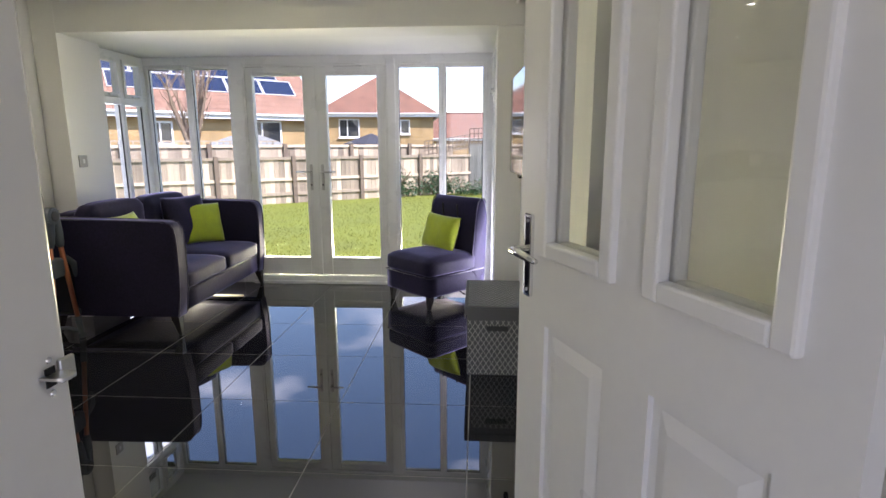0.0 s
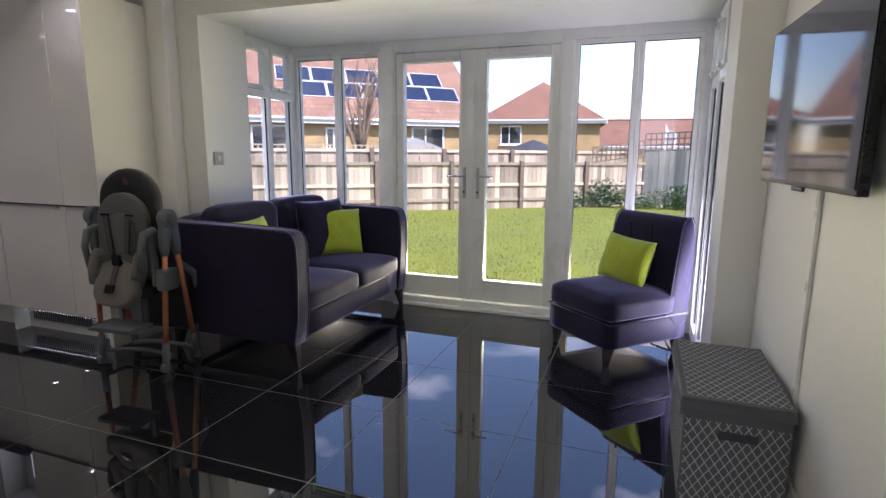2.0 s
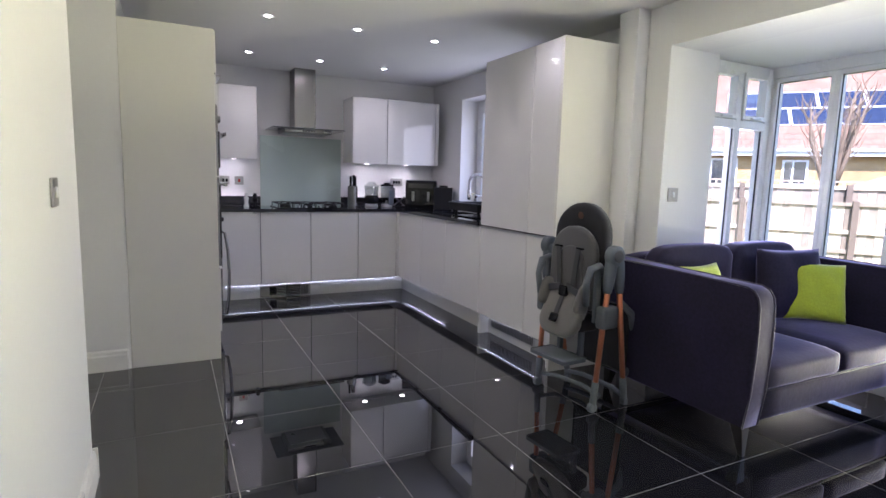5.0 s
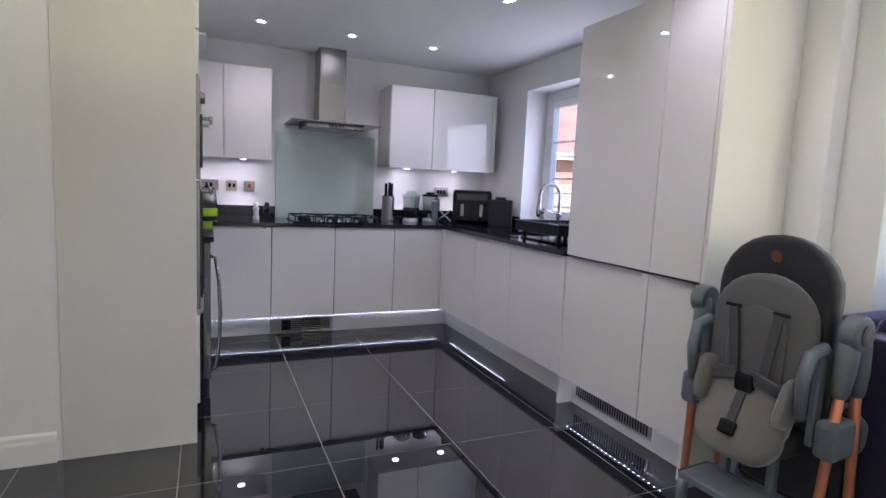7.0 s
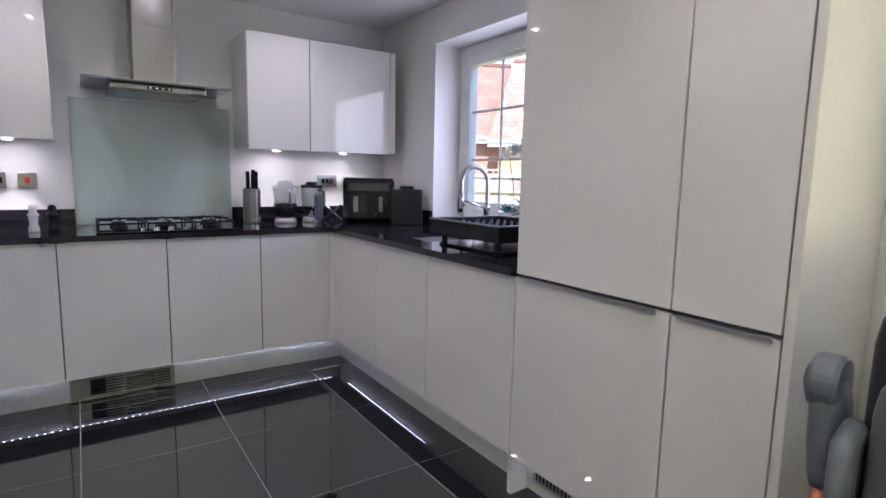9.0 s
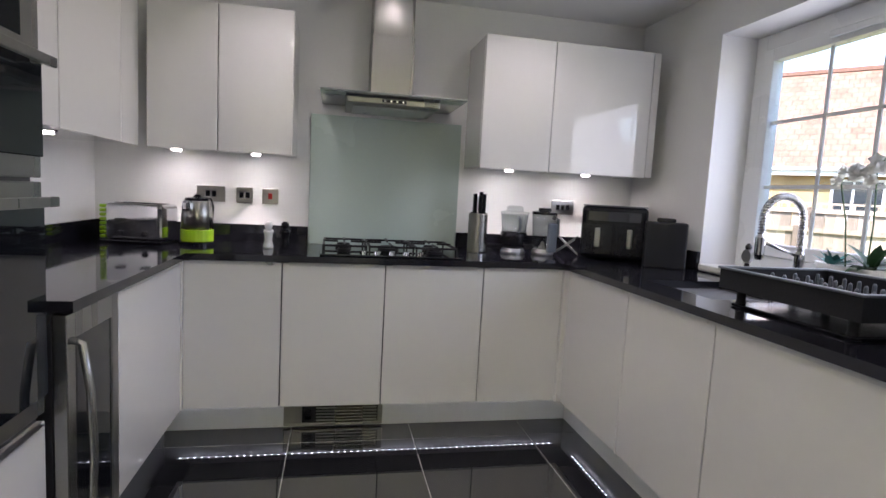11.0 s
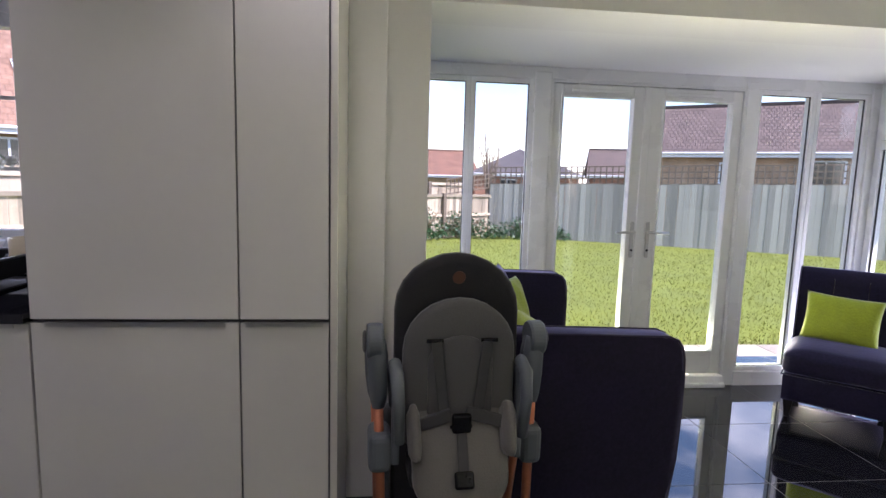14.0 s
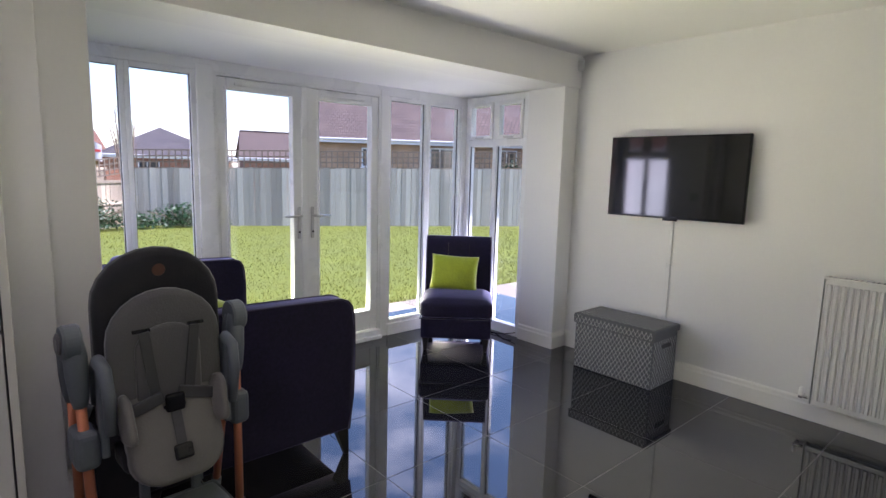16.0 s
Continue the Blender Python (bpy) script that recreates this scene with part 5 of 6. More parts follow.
# ---- high chair, folded upright ----
hc = thing("high_chair", "grey folding high chair with copper legs and padded grey seat", "high chair", (-0.905, 0.625, 0.0), 4.0)
hc.scale = (0.965, 0.97, 0.98)
for sx in (-1, 1):
    hb = part("hub", lathe([(0.030, -0.026), (0.052, -0.026), (0.056, -0.018), (0.056, 0.018), (0.050, 0.026), (0.036, 0.028)], 28, pose(sx * 0.262, 0.02, 0.875, 0, 90, 0)), M_GREYPL, hc, "round grey hinge hub", smooth=False)
    part("button", lathe([(0.034, 0), (0.034, 0.006), (0.026, 0.010)], 24, pose(sx * 0.290, 0.02, 0.875, 0, sx * 90, 0)), M_GREYFAB, hb)
    fa, fb = Vector((sx * 0.255, 0.005, 0.86)), Vector((sx * 0.232, -0.045, 0.045))
    ra, rb = Vector((sx * 0.262, 0.045, 0.86)), Vector((sx * 0.232, 0.205, 0.035))
    for a, b, nm in ((fa, fb, "front_leg"), (ra, rb, "rear_leg")):
        lg = part(nm, tube([a.lerp(b, 0.14), a.lerp(b, 0.86)], 0.0155, 14), M_COPPER, hc, "copper coloured tube leg", smooth=True)
        part("sleeve", tube([a.lerp(b, -0.03), a.lerp(b, 0.03), a.lerp(b, 0.12), a.lerp(b, 0.20), a.lerp(b, 0.23)], [0.026, 0.033, 0.032, 0.026, 0.020], 14), M_GREYPL, lg, smooth=True)
        part("foot", tube([a.lerp(b, 0.84), a.lerp(b, 1.0)], [0.020, 0.019], 14), M_GREYPL, lg, smooth=True)
    part("castor", lathe([(0.020, -0.016), (0.029, -0.012), (0.029, 0.012), (0.020, 0.016)], 20, pose(sx * 0.232, -0.05, 0.030, 0, 90, 0)), M_GREYPL, hc)
    part("rear_pad", box(sx * 0.232 - 0.018, 0.19, 0.0, sx * 0.232 + 0.018, 0.225, 0.04, 0.008), M_GREYPL, hc)
    part("carrier", box(sx * 0.245 - 0.036, -0.055, 0.475, sx * 0.245 + 0.036, 0.07, 0.60, 0.022, 3), M_GREYPL, hc, "grey height slider", smooth=False)
    part("slide_rail", box(sx * 0.198 - 0.012, -0.05, 0.50, sx * 0.198 + 0.012, -0.01, 0.80, 0.006), M_GREYPL, hc)
    part("armrest", tube([(sx * 0.198, 0.03, 0.66), (sx * 0.202, 0.01, 0.78), (sx * 0.202, -0.03, 0.815), (sx * 0.200, -0.09, 0.80), (sx * 0.196, -0.115, 0.72), (sx * 0.192, -0.10, 0.60)], [0.017, 0.019, 0.021, 0.021, 0.019, 0.017], 12), M_GREYPL, hc, smooth=True)
part("rear_crossbar", tube([(-0.232, 0.19, 0.055), (-0.12, 0.23, 0.06), (0.12, 0.23, 0.06), (0.232, 0.19, 0.055)], 0.014, 12), M_GREYPL, hc, smooth=True)
part("front_crossbar", tube([(-0.232, -0.03, 0.075), (-0.18, 0.06, 0.06), (0, 0.10, 0.055), (0.18, 0.06, 0.06), (0.232, -0.03, 0.075)], 0.013, 12), M_GREYPL, hc, smooth=True)
for sx in (-1, 1):
    part("stowed_tray_arm", tube([(sx * 0.20, 0.16, 0.60), (sx * 0.205, 0.255, 0.52), (sx * 0.205, 0.30, 0.36), (sx * 0.20, 0.285, 0.20), (sx * 0.19, 0.24, 0.15)], [0.016, 0.022, 0.024, 0.022, 0.016], 12), M_GREYPL, hc, smooth=True)
part("stowed_tray", box(-0.19, 0.235, 0.16, 0.19, 0.265, 0.56, 0.03, 3), M_DARKFAB, hc)


def rounded_panel(w, h, r_top, depth, y, dish=0.0, r_bot=0.04, bulge=0.0):
    """A panel in x and z, wide-round at the top, with a dished or bulging front towards -y."""
    out = []
    for i in range(13):
        a = radians(180 * i / 12)
        out.append((math.cos(a) * w / 2, h - r_top + math.sin(a) * r_top))
    for i in range(7):
        a = radians(180 + 90 * i / 6)
        out.append((-w / 2 + r_bot + math.cos(a) * r_bot, r_bot + math.sin(a) * r_bot))
    for i in range(7):
        a = radians(270 + 90 * i / 6)
        out.append((w / 2 - r_bot + math.cos(a) * r_bot, r_bot + math.sin(a) * r_bot))
    bm = bmesh.new()
    layers = []
    for k, (sc, yy) in enumerate(((1.0, y), (1.0, y - depth * 0.65), (0.965, y - depth * 0.92), (0.90, y - depth), (0.6, y - depth - bulge + dish * 0.5), (0.25, y - depth - bulge + dish))):
        layers.append([bm.verts.new((x * sc, yy, (z - h * 0.5) * sc + h * 0.5)) for x, z in out])
    n = len(out)
    for a, b in zip(layers, layers[1:]):
        for i in range(n):
            j = (i + 1) % n
            bm.faces.new((a[i], a[j], b[j], b[i]))
    bm.faces.new(layers[0])
    bm.faces.new(list(reversed(layers[-1])))
    bmesh.ops.recalc_face_normals(bm, faces=bm.faces)
    return bm


seat = part("seat_shell", rounded_panel(0.40, 0.60, 0.18, 0.06, 0.07, dish=0.03), M_DARKFAB, hc, "black fabric seat shell with a rounded head", smooth=True, m=pose(0, -0.02, 0.550, -1.5, 0, 0))
part("back_pad", rounded_panel(0.355, 0.462, 0.16, 0.035, 0.0, dish=0.012, bulge=0.01), M_GREYFAB, seat, "grey padded liner", smooth=True, m=pose(0, 0.004, 0.005))
part("pad_inset", rounded_panel(0.205, 0.315, 0.085, 0.012, -0.034, bulge=0.004), M_GREYFAB, seat, smooth=True, m=pose(0, 0.002, 0.04))
part("seat_base", soft_box(-0.155, -0.095, 0.43, 0.155, 0.05, 0.52, 0.01, 0.025, cuts=6), M_DARKFAB, hc, smooth=True)
sp = part("seat_pad", rounded_panel(0.30, 0.33, 0.05, 0.055, 0.0, r_bot=0.10, bulge=0.014), M_BEIGEFAB, hc, "light grey padded seat", smooth=True, m=pose(0, -0.125, 0.385, -25, 0, 0))
part("crotch_strap", box(-0.016, -0.078, 0.10, 0.016, -0.070, 0.24, 0.002), M_STRAP, sp)
part("lower_buckle", box(-0.030, -0.088, 0.065, 0.030, -0.071, 0.115, 0.008), M_BLACK, sp)
part("strap_slot", box(-0.035, -0.072, 0.236, 0.035, -0.066, 0.246), M_BLACK, sp)
for sx in (-1, 1):
    part("side_wing", soft_box(-0.017, -0.055, -0.075, 0.017, 0.045, 0.075, 0.01, 0.02, cuts=6), M_BEIGEFAB, hc, smooth=True, m=pose(sx * 0.145, -0.08, 0.615, -20, sx * 4, sx * 4))
    part("shoulder_strap", box(-0.017, -0.064, 0.0, 0.017, -0.056, 0.228, 0.002), M_STRAP, seat, m=pose(sx * 0.052, 0.0, 0.115, 0, sx * 7, 0))
    part("strap_slot", box(sx * 0.085 - 0.026, -0.060, 0.340, sx * 0.085 + 0.026, -0.050, 0.350), M_BLACK, seat)
    part("lap_strap", box(-0.075, -0.064, -0.02, 0.055, -0.050, 0.02, 0.004), M_STRAP, seat, m=pose(sx * 0.085, -0.01, 0.105, 0, sx * 16, 0))
part("buckle", box(-0.030, -0.088, 0.065, 0.030, -0.064, 0.125, 0.008), M_BLACK, seat)
part("footrest", box(-0.15, -0.20, 0.262, 0.15, -0.02, 0.282, 0.02, 3), M_GREYPL, hc)
for sx in (-1, 1):
    part("footrest_arm", box(sx * 0.085 - 0.015, -0.03, 0.27, sx * 0.085 + 0.015, 0.0, 0.48, 0.006), M_GREYPL, hc)
part("head_patch", lathe([(0.022, 0), (0.020, 0.003)], 16, pose(0, 0.012, 1.075, 98, 0, 0)), mat("rust leather", (0.10, 0.035, 0.02), 0.6), hc)

# ---- on the worktop ----
ZW = WT1 + 0.0008
kb = thing("knife_block", "round brushed steel knife block with black handled knives", "knife block", (-4.36, 0.385, ZW))
part("body", lathe([(0.052, 0), (0.055, 0.006), (0.055, 0.215), (0.050, 0.222)], 28), M_STEEL, kb, smooth=False)
part("inner_rim", lathe([(0.048, 0.222), (0.048, 0.226)], 24), M_BLACK, kb)
for k in range(5):
    a = k * 2 * math.pi / 5
    part("knife_handle", box(-0.012, -0.010, 0.22, 0.012, 0.010, 0.32 + 0.012 * (k % 3), 0.004, m=pose(0.028 * math.cos(a), 0.028 * math.sin(a), 0)), M_BLACK, kb)
jar1 = thing("blender_jar", "clear jug on a dark food processor base", "food processor", (-4.35, 0.60, ZW))
part("foot", lathe([(0.07, 0), (0.072, 0.012), (0.06, 0.03)], 24), M_SATIN, jar1)
part("base", lathe([(0.055, 0.03), (0.075, 0.06), (0.078, 0.10), (0.075, 0.125)], 24), M_BLACK, jar1, smooth=True)
b = part("bowl", lathe([(0.070, 0.126), (0.078, 0.20), (0.080, 0.225), (0.077, 0.225), (0.075, 0.20), (0.067, 0.13)], 28), M_JAR, jar1, smooth=True)
part("lid", lathe([(0.082, 0.226), (0.084, 0.240), (0.05, 0.246), (0.045, 0.27), (0.02, 0.276)], 24), M_JAR, jar1)
part("handle", tube([(0.075, 0.0, 0.21), (0.105, 0.0, 0.20), (0.108, 0.0, 0.15), (0.08, 0.0, 0.13)], 0.009, 10), M_GREYPL, jar1, smooth=True)
jar2 = thing("blender_jar", "clear blender jug with a black lid and grey handle", "blender", (-4.33, 0.775, ZW), 20)
part("foot", lathe([(0.062, 0), (0.065, 0.012), (0.058, 0.03)], 24), M_SATIN, jar2)
part("jug", lathe([(0.052, 0.03), (0.066, 0.10), (0.072, 0.23), (0.069, 0.23), (0.062, 0.10), (0.048, 0.035)], 24), M_JAR, jar2, smooth=True)
part("blade_hub", lathe([(0.03, 0.031), (0.018, 0.05), (0.008, 0.075)], 16), M_STEEL, jar2)
part("lid", lathe([(0.073, 0.231), (0.073, 0.248), (0.04, 0.254), (0.035, 0.27)], 24), M_BLACK, jar2)
part("handle", tube([(0.0, 0.07, 0.215), (0.0, 0.108, 0.205), (0.0, 0.112, 0.12), (0.0, 0.075, 0.085)], 0.011, 10), M_GREYPL, jar2, smooth=True)
part("paddle", box(0.066, -0.035, 0.02, 0.082, 0.035, 0.19, 0.012), M_GREYPL, jar2)
tr = thing("folding_trivet", "crossed steel folding trivet", "trivet", (-4.34, 0.93, ZW), 30)
for s in (-1, 1):
    part("bar", box(-0.095, -0.004, -0.006, 0.095, 0.004, 0.006, 0.002, m=pose(0, s * 0.005, 0.062, 0, s * 34, 0)), M_STEEL, tr)
fry = thing("air_fryer", "black two-drawer air fryer with steel handles", "air fryer", (-4.22, 1.155, ZW), 62)
part("body", box(-0.175, -0.135, 0.012, 0.175, 0.135, 0.30, 0.022, 3), M_BLACK, fry, smooth=False)
part("control_panel", box(-0.14, -0.139, 0.215, 0.14, -0.134, 0.272, 0.003), M_DGLASS, fry)
part("top_rim", box(-0.172, -0.132, 0.300, 0.172, 0.132, 0.306, 0.002), M_GREYPL, fry)
for s in (-1, 1):
    d = part("drawer", box(s * 0.085 - 0.082, -0.143, 0.03, s * 0.085 + 0.082, -0.134, 0.205, 0.004), M_BLACK, fry)
    part("handle", box(s * 0.085 - 0.014, -0.175, 0.075, s * 0.085 + 0.014, -0.143, 0.18, 0.006), M_STEEL, d, "brushed steel grip")
for sx in (-1, 1):
    for sy in (-1, 1):
        part("foot", lathe([(0.012, 0), (0.012, 0.014)], 10, pose(sx * 0.14, sy * 0.10, 0)), M_BLACK, fry)
bb = thing("compost_caddy", "black caddy with a steel side and a small lid", "caddy", (-3.90, 1.275, ZW), 60)
part("body", box(-0.10, -0.075, 0, 0.10, 0.075, 0.235, 0.006), M_MATTE, bb)
part("steel_side", box(0.1005, -0.07, 0.003, 0.104, 0.07, 0.232, 0.001, 1), M_STEEL, bb)
part("lid", box(-0.045, -0.035, 0.235, 0.045, 0.035, 0.256, 0.006), M_MATTE, bb)
to = thing("toaster", "steel toaster with a ribbed lime green end", "toaster", (-4.30, -1.36, ZW), 78)
part("body", box(-0.14, -0.085, 0.015, 0.14, 0.085, 0.195, 0.02, 3), M_CHROME, to)
for k in range(8):
    part("rib", box(-0.166, -0.083, 0.022 + k * 0.021, -0.139, 0.083, 0.038 + k * 0.021, 0.006), M_LIMEPL, to)
part("plinth", box(-0.165, -0.088, 0, 0.145, 0.088, 0.016, 0.005), M_BLACK, to)
for sy in (-0.035, 0.035):
    part("slot", box(-0.11, sy - 0.014, 0.194, 0.11, sy + 0.014, 0.197), M_MATTE, to)
for sx in (-0.06, 0.06):
    part("lever", box(sx - 0.018, -0.108, 0.11, sx + 0.018, -0.085, 0.122, 0.004), M_BLACK, to)
    part("dial", lathe([(0.014, 0), (0.012, 0.012)], 16, pose(sx, -0.085, 0.05, 90, 0, 0)), M_BLACK, to)
ke = thing("kettle", "steel kettle with a lime green band and black handle", "kettle", (-4.28, -1.10, ZW), 70)
part("stand", lathe([(0.085, 0), (0.085, 0.014), (0.07, 0.018)], 28), M_BLACK, ke)
part("band", lathe([(0.076, 0.018), (0.078, 0.022), (0.078, 0.075), (0.075, 0.078)], 28), M_LIMEPL, ke)
part("jug", lathe([(0.0751, 0.078), (0.073, 0.15), (0.066, 0.215), (0.062, 0.222)], 28), M_STEEL, ke, smooth=True)
part("lid", lathe([(0.060, 0.222), (0.056, 0.234), (0.02, 0.240), (0.012, 0.252)], 24), M_BLACK, ke)
part("spout", box(-0.02, -0.105, 0.17, 0.02, -0.055, 0.222, 0.012), M_CHROME, ke)
part("handle", tube([(0, 0.055, 0.225), (0, 0.105, 0.225), (0, 0.125, 0.19), (0, 0.118, 0.12), (0, 0.09, 0.085)], 0.013, 12), M_BLACK, ke, smooth=True)
mill = [(0.024, 0), (0.026, 0.01), (0.018, 0.04), (0.021, 0.075), (0.026, 0.085), (0.023, 0.095), (0.014, 0.10), (0.020, 0.112), (0.018, 0.13), (0.008, 0.138)]
for y, mt, lab in ((-0.745, M_CERAMIC, "white turned salt mill"), (-0.665, M_BLACK, "black turned pepper mill")):
    sm = thing("salt_mill" if mt is M_CERAMIC else "pepper_mill", lab + " beside the hob", "mill", (-4.20, y, ZW))
    part("body", lathe(mill[:6], 24), mt, sm, smooth=True)
    part("head", lathe(mill[5:], 24), mt, sm, smooth=True)
# tap behind the sink
tap = thing("kitchen_tap", "chrome tap with a tall coiled spring neck", "tap", (-3.13, 1.345, ZW))
part("base", lathe([(0.026, 0), (0.026, 0.012), (0.018, 0.02), (0.018, 0.16), (0.014, 0.17)], 20), M_CHROME, tap)
neck = [(0, 0, 0.17), (0, 0, 0.29)] + [(0, -0.09 + 0.09 * math.cos(a), 0.29 + 0.09 * math.sin(a)) for a in [radians(18 * i) for i in range(1, 11)]] + [(0, -0.18, 0.23)]
part("neck", tube(neck, 0.008, 10), M_SATIN, tap, smooth=True)
coil = []
cum = [0.0]
for p, q in zip(neck, neck[1:]):
    cum.append(cum[-1] + (Vector(q) - Vector(p)).length)
for i in range(520):
    s = cum[-1] * i / 519
    k = max(j for j in range(len(cum)) if cum[j] <= s + 1e-9)
    k = min(k, len(neck) - 2)
    f = (s - cum[k]) / (cum[k + 1] - cum[k])
    p = Vector(neck[k]).lerp(Vector(neck[k + 1]), f)
    d = (Vector(neck[k + 1]) - Vector(neck[k])).normalized()
    e1 = Vector((1, 0, 0))
    e2 = d.cross(e1)
    a = s / 0.0105 * 2 * math.pi
    coil.append(p + (e1 * math.cos(a) + e2 * math.sin(a)) * 0.0125)
part("spring", tube(coil, 0.0028, 5), M_CHROME, tap, smooth=True)
part("spray_head", lathe([(0.012, 0), (0.018, 0.02), (0.018, 0.085), (0.010, 0.10)], 18, pose(0, -0.18, 0.135)), M_CHROME, tap)
part("holder_arm", tube([(0, 0, 0.15), (0, -0.16, 0.20)], 0.006, 8), M_CHROME, tap, smooth=True)
part("lever", tube([(0.018, 0, 0.08), (0.055, 0, 0.10)], 0.006, 8), M_CHROME, tap, smooth=True)
for x in (-3.24, -3.03):
    solid("soap_pump", lathe([(0.014, 0), (0.014, 0.01), (0.010, 0.014), (0.010, 0.085), (0.007, 0.095)], 16, pose(x, 1.345, ZW)), M_CHROME, "short chrome soap pump behind the sink", "soap pump", group="soap pumps")
# dish rack
dr = thing("dish_rack", "black plastic dish rack with rows of pegs on a tray", "dish rack", (-2.70, 1.08, ZW))
part("tray", boxes((-0.255, -0.215, 0.055, 0.255, 0.215, 0.062), (-0.255, -0.215, 0.062, -0.247, 0.215, 0.125), (0.247, -0.215, 0.062, 0.255, 0.215, 0.125), (-0.247, -0.215, 0.062, 0.247, -0.207, 0.125), (-0.247, 0.207, 0.062, 0.247, 0.215, 0.125)), M_MATTE, dr)
part("rim", boxes((-0.262, -0.222, 0.120, 0.262, -0.206, 0.128), (-0.262, 0.206, 0.120, 0.262, 0.222, 0.128), (-0.262, -0.206, 0.120, -0.246, 0.206, 0.128), (0.246, -0.206, 0.120, 0.262, 0.206, 0.128), bevel=0.003), M_GREYPL, dr)
for i in range(9):
    for j in range(4):
        part("peg", lathe([(0.007, 0), (0.006, 0.05), (0.003, 0.055)], 8, pose(-0.20 + i * 0.05, -0.15 + j * 0.09, 0.062)), M_GREYPL, dr)
for sx in (-0.2, 0.2):
    for sy in (-0.17, 0.17):
        part("foot", lathe([(0.020, 0), (0.014, 0.02), (0.014, 0.055)], 12, pose(sx, sy, 0)), M_MATTE, dr)
part("drip_tray", box(-0.22, -0.19, 0.0, 0.22, 0.19, 0.010, 0.004), M_BLACK, dr)
cr = solid("utensil_crock", lathe([(0.055, 0), (0.06, 0.01), (0.062, 0.12), (0.058, 0.12), (0.056, 0.02)], 24, pose(-2.47, 1.20, ZW + 0.062)), M_CREAM, "cream pottery crock standing in the dish rack", "crock", smooth=True)
# sill: planter with orchids, a small ornament
pl = thing("planter", "white oval bowl planter with blue-green rosettes and white orchids", "planter", (-2.98, KY + 0.085, WZ0 + 0.0005))
bm = lathe([(0.05, 0), (0.085, 0.012), (0.115, 0.05), (0.13, 0.095), (0.124, 0.095), (0.10, 0.05)], 28)
bmesh.ops.transform(bm, verts=bm.verts, matrix=Matrix.Diagonal((1.75, 0.6, 1, 1)))
part("bowl", bm, M_CERAMIC, pl, smooth=True)


def leaf_bm(L, w, droop, fold=0.2):
    bm = bmesh.new()
    rows = []
    for i in range(6):
        f = i / 5
        ww = w * math.sin(math.pi * (0.12 + 0.86 * f)) * 0.5
        y, z = L * f, -droop * f * f + 0.2 * L * f
        rows.append([bm.verts.new((-ww, y, z + fold * ww)), bm.verts.new((0, y, z)), bm.verts.new((ww, y, z + fold * ww))])
    for a, b in zip(rows, rows[1:]):
        for i in range(2):
            bm.faces.new((a[i], a[i + 1], b[i + 1], b[i]))
    bmesh.ops.solidify(bm, geom=bm.faces[:], thickness=0.0012)
    return bm


rr = random.Random(9)
lm_t, lm_g = mesh_of("leaf", leaf_bm(0.075, 0.03, 0.0), M_TEAL), mesh_of("leaf", leaf_bm(0.13, 0.04, 0.05), M_LEAF)
for cx in (-0.15, 0.0, 0.14):
    for k in range(14):
        o = new("leaf", lm_t if cx != 0.0 else lm_g)
        o.parent = pl
        o.matrix_local = pose(cx, rr.uniform(-0.015, 0.015), 0.085, rr.uniform(5, 60), 0, k * 26 + rr.uniform(-8, 8))
fl_bm = bmesh.new()
for k in range(5):
    for vv in (0,):
        b2 = leaf_bm(0.028, 0.028, 0.006)
        bmesh.ops.transform(b2, verts=b2.verts, matrix=pose(0, 0, 0, 8, 0, k * 72))
        tmp = bpy.data.meshes.new("tmp")
        b2.to_mesh(tmp)
        b2.free()
        fl_bm.from_mesh(tmp)
        bpy.data.meshes.remove(tmp)
flower_me = mesh_of("flower", fl_bm, M_PETAL)
for sx, top in ((-0.16, 0.46), (-0.02, 0.50), (0.13, 0.47)):
    pts = [(sx * 0.6, 0, 0.08), (sx * 0.8, 0.01, 0.26), (sx, 0.0, top - 0.05), (sx + 0.04, -0.01, top), (sx + 0.11, -0.015, top - 0.01), (sx + 0.16, -0.015, top - 0.06)]
    part("stem", tube(pts, 0.0028, 6), M_LEAF, pl, smooth=True)
    for k in range(9):
        f = rr.uniform(0.45, 1.0) * (len(pts) - 1)
        i = min(int(f), len(pts) - 2)
        p = Vector(pts[i]).lerp(Vector(pts[i + 1]), f - i)
        o = new("flower", flower_me)
        o.parent = pl
        o.matrix_local = pose(p.x + rr.uniform(-0.02, 0.02), p.y - 0.012, p.z + rr.uniform(-0.025, 0.012), 70 + rr.uniform(-25, 25), rr.uniform(-30, 30), rr.uniform(0, 70))
orn = thing("sill_ornament", "small dark carved ornament on the window sill", "ornament", (-3.56, KY + 0.07, WZ0 + 0.0005))
part("foot", lathe([(0.032, 0), (0.034, 0.006), (0.012, 0.02), (0.010, 0.035)], 18), M_LEG, orn)
part("disc", lathe([(0.030, -0.010), (0.036, 0.0), (0.030, 0.010)], 22, pose(0, 0, 0.068, 90, 0, 0)), M_SATIN, orn)
part("finial", lathe([(0.012, 0.10), (0.016, 0.112), (0.006, 0.128)], 14), M_LEG, orn)

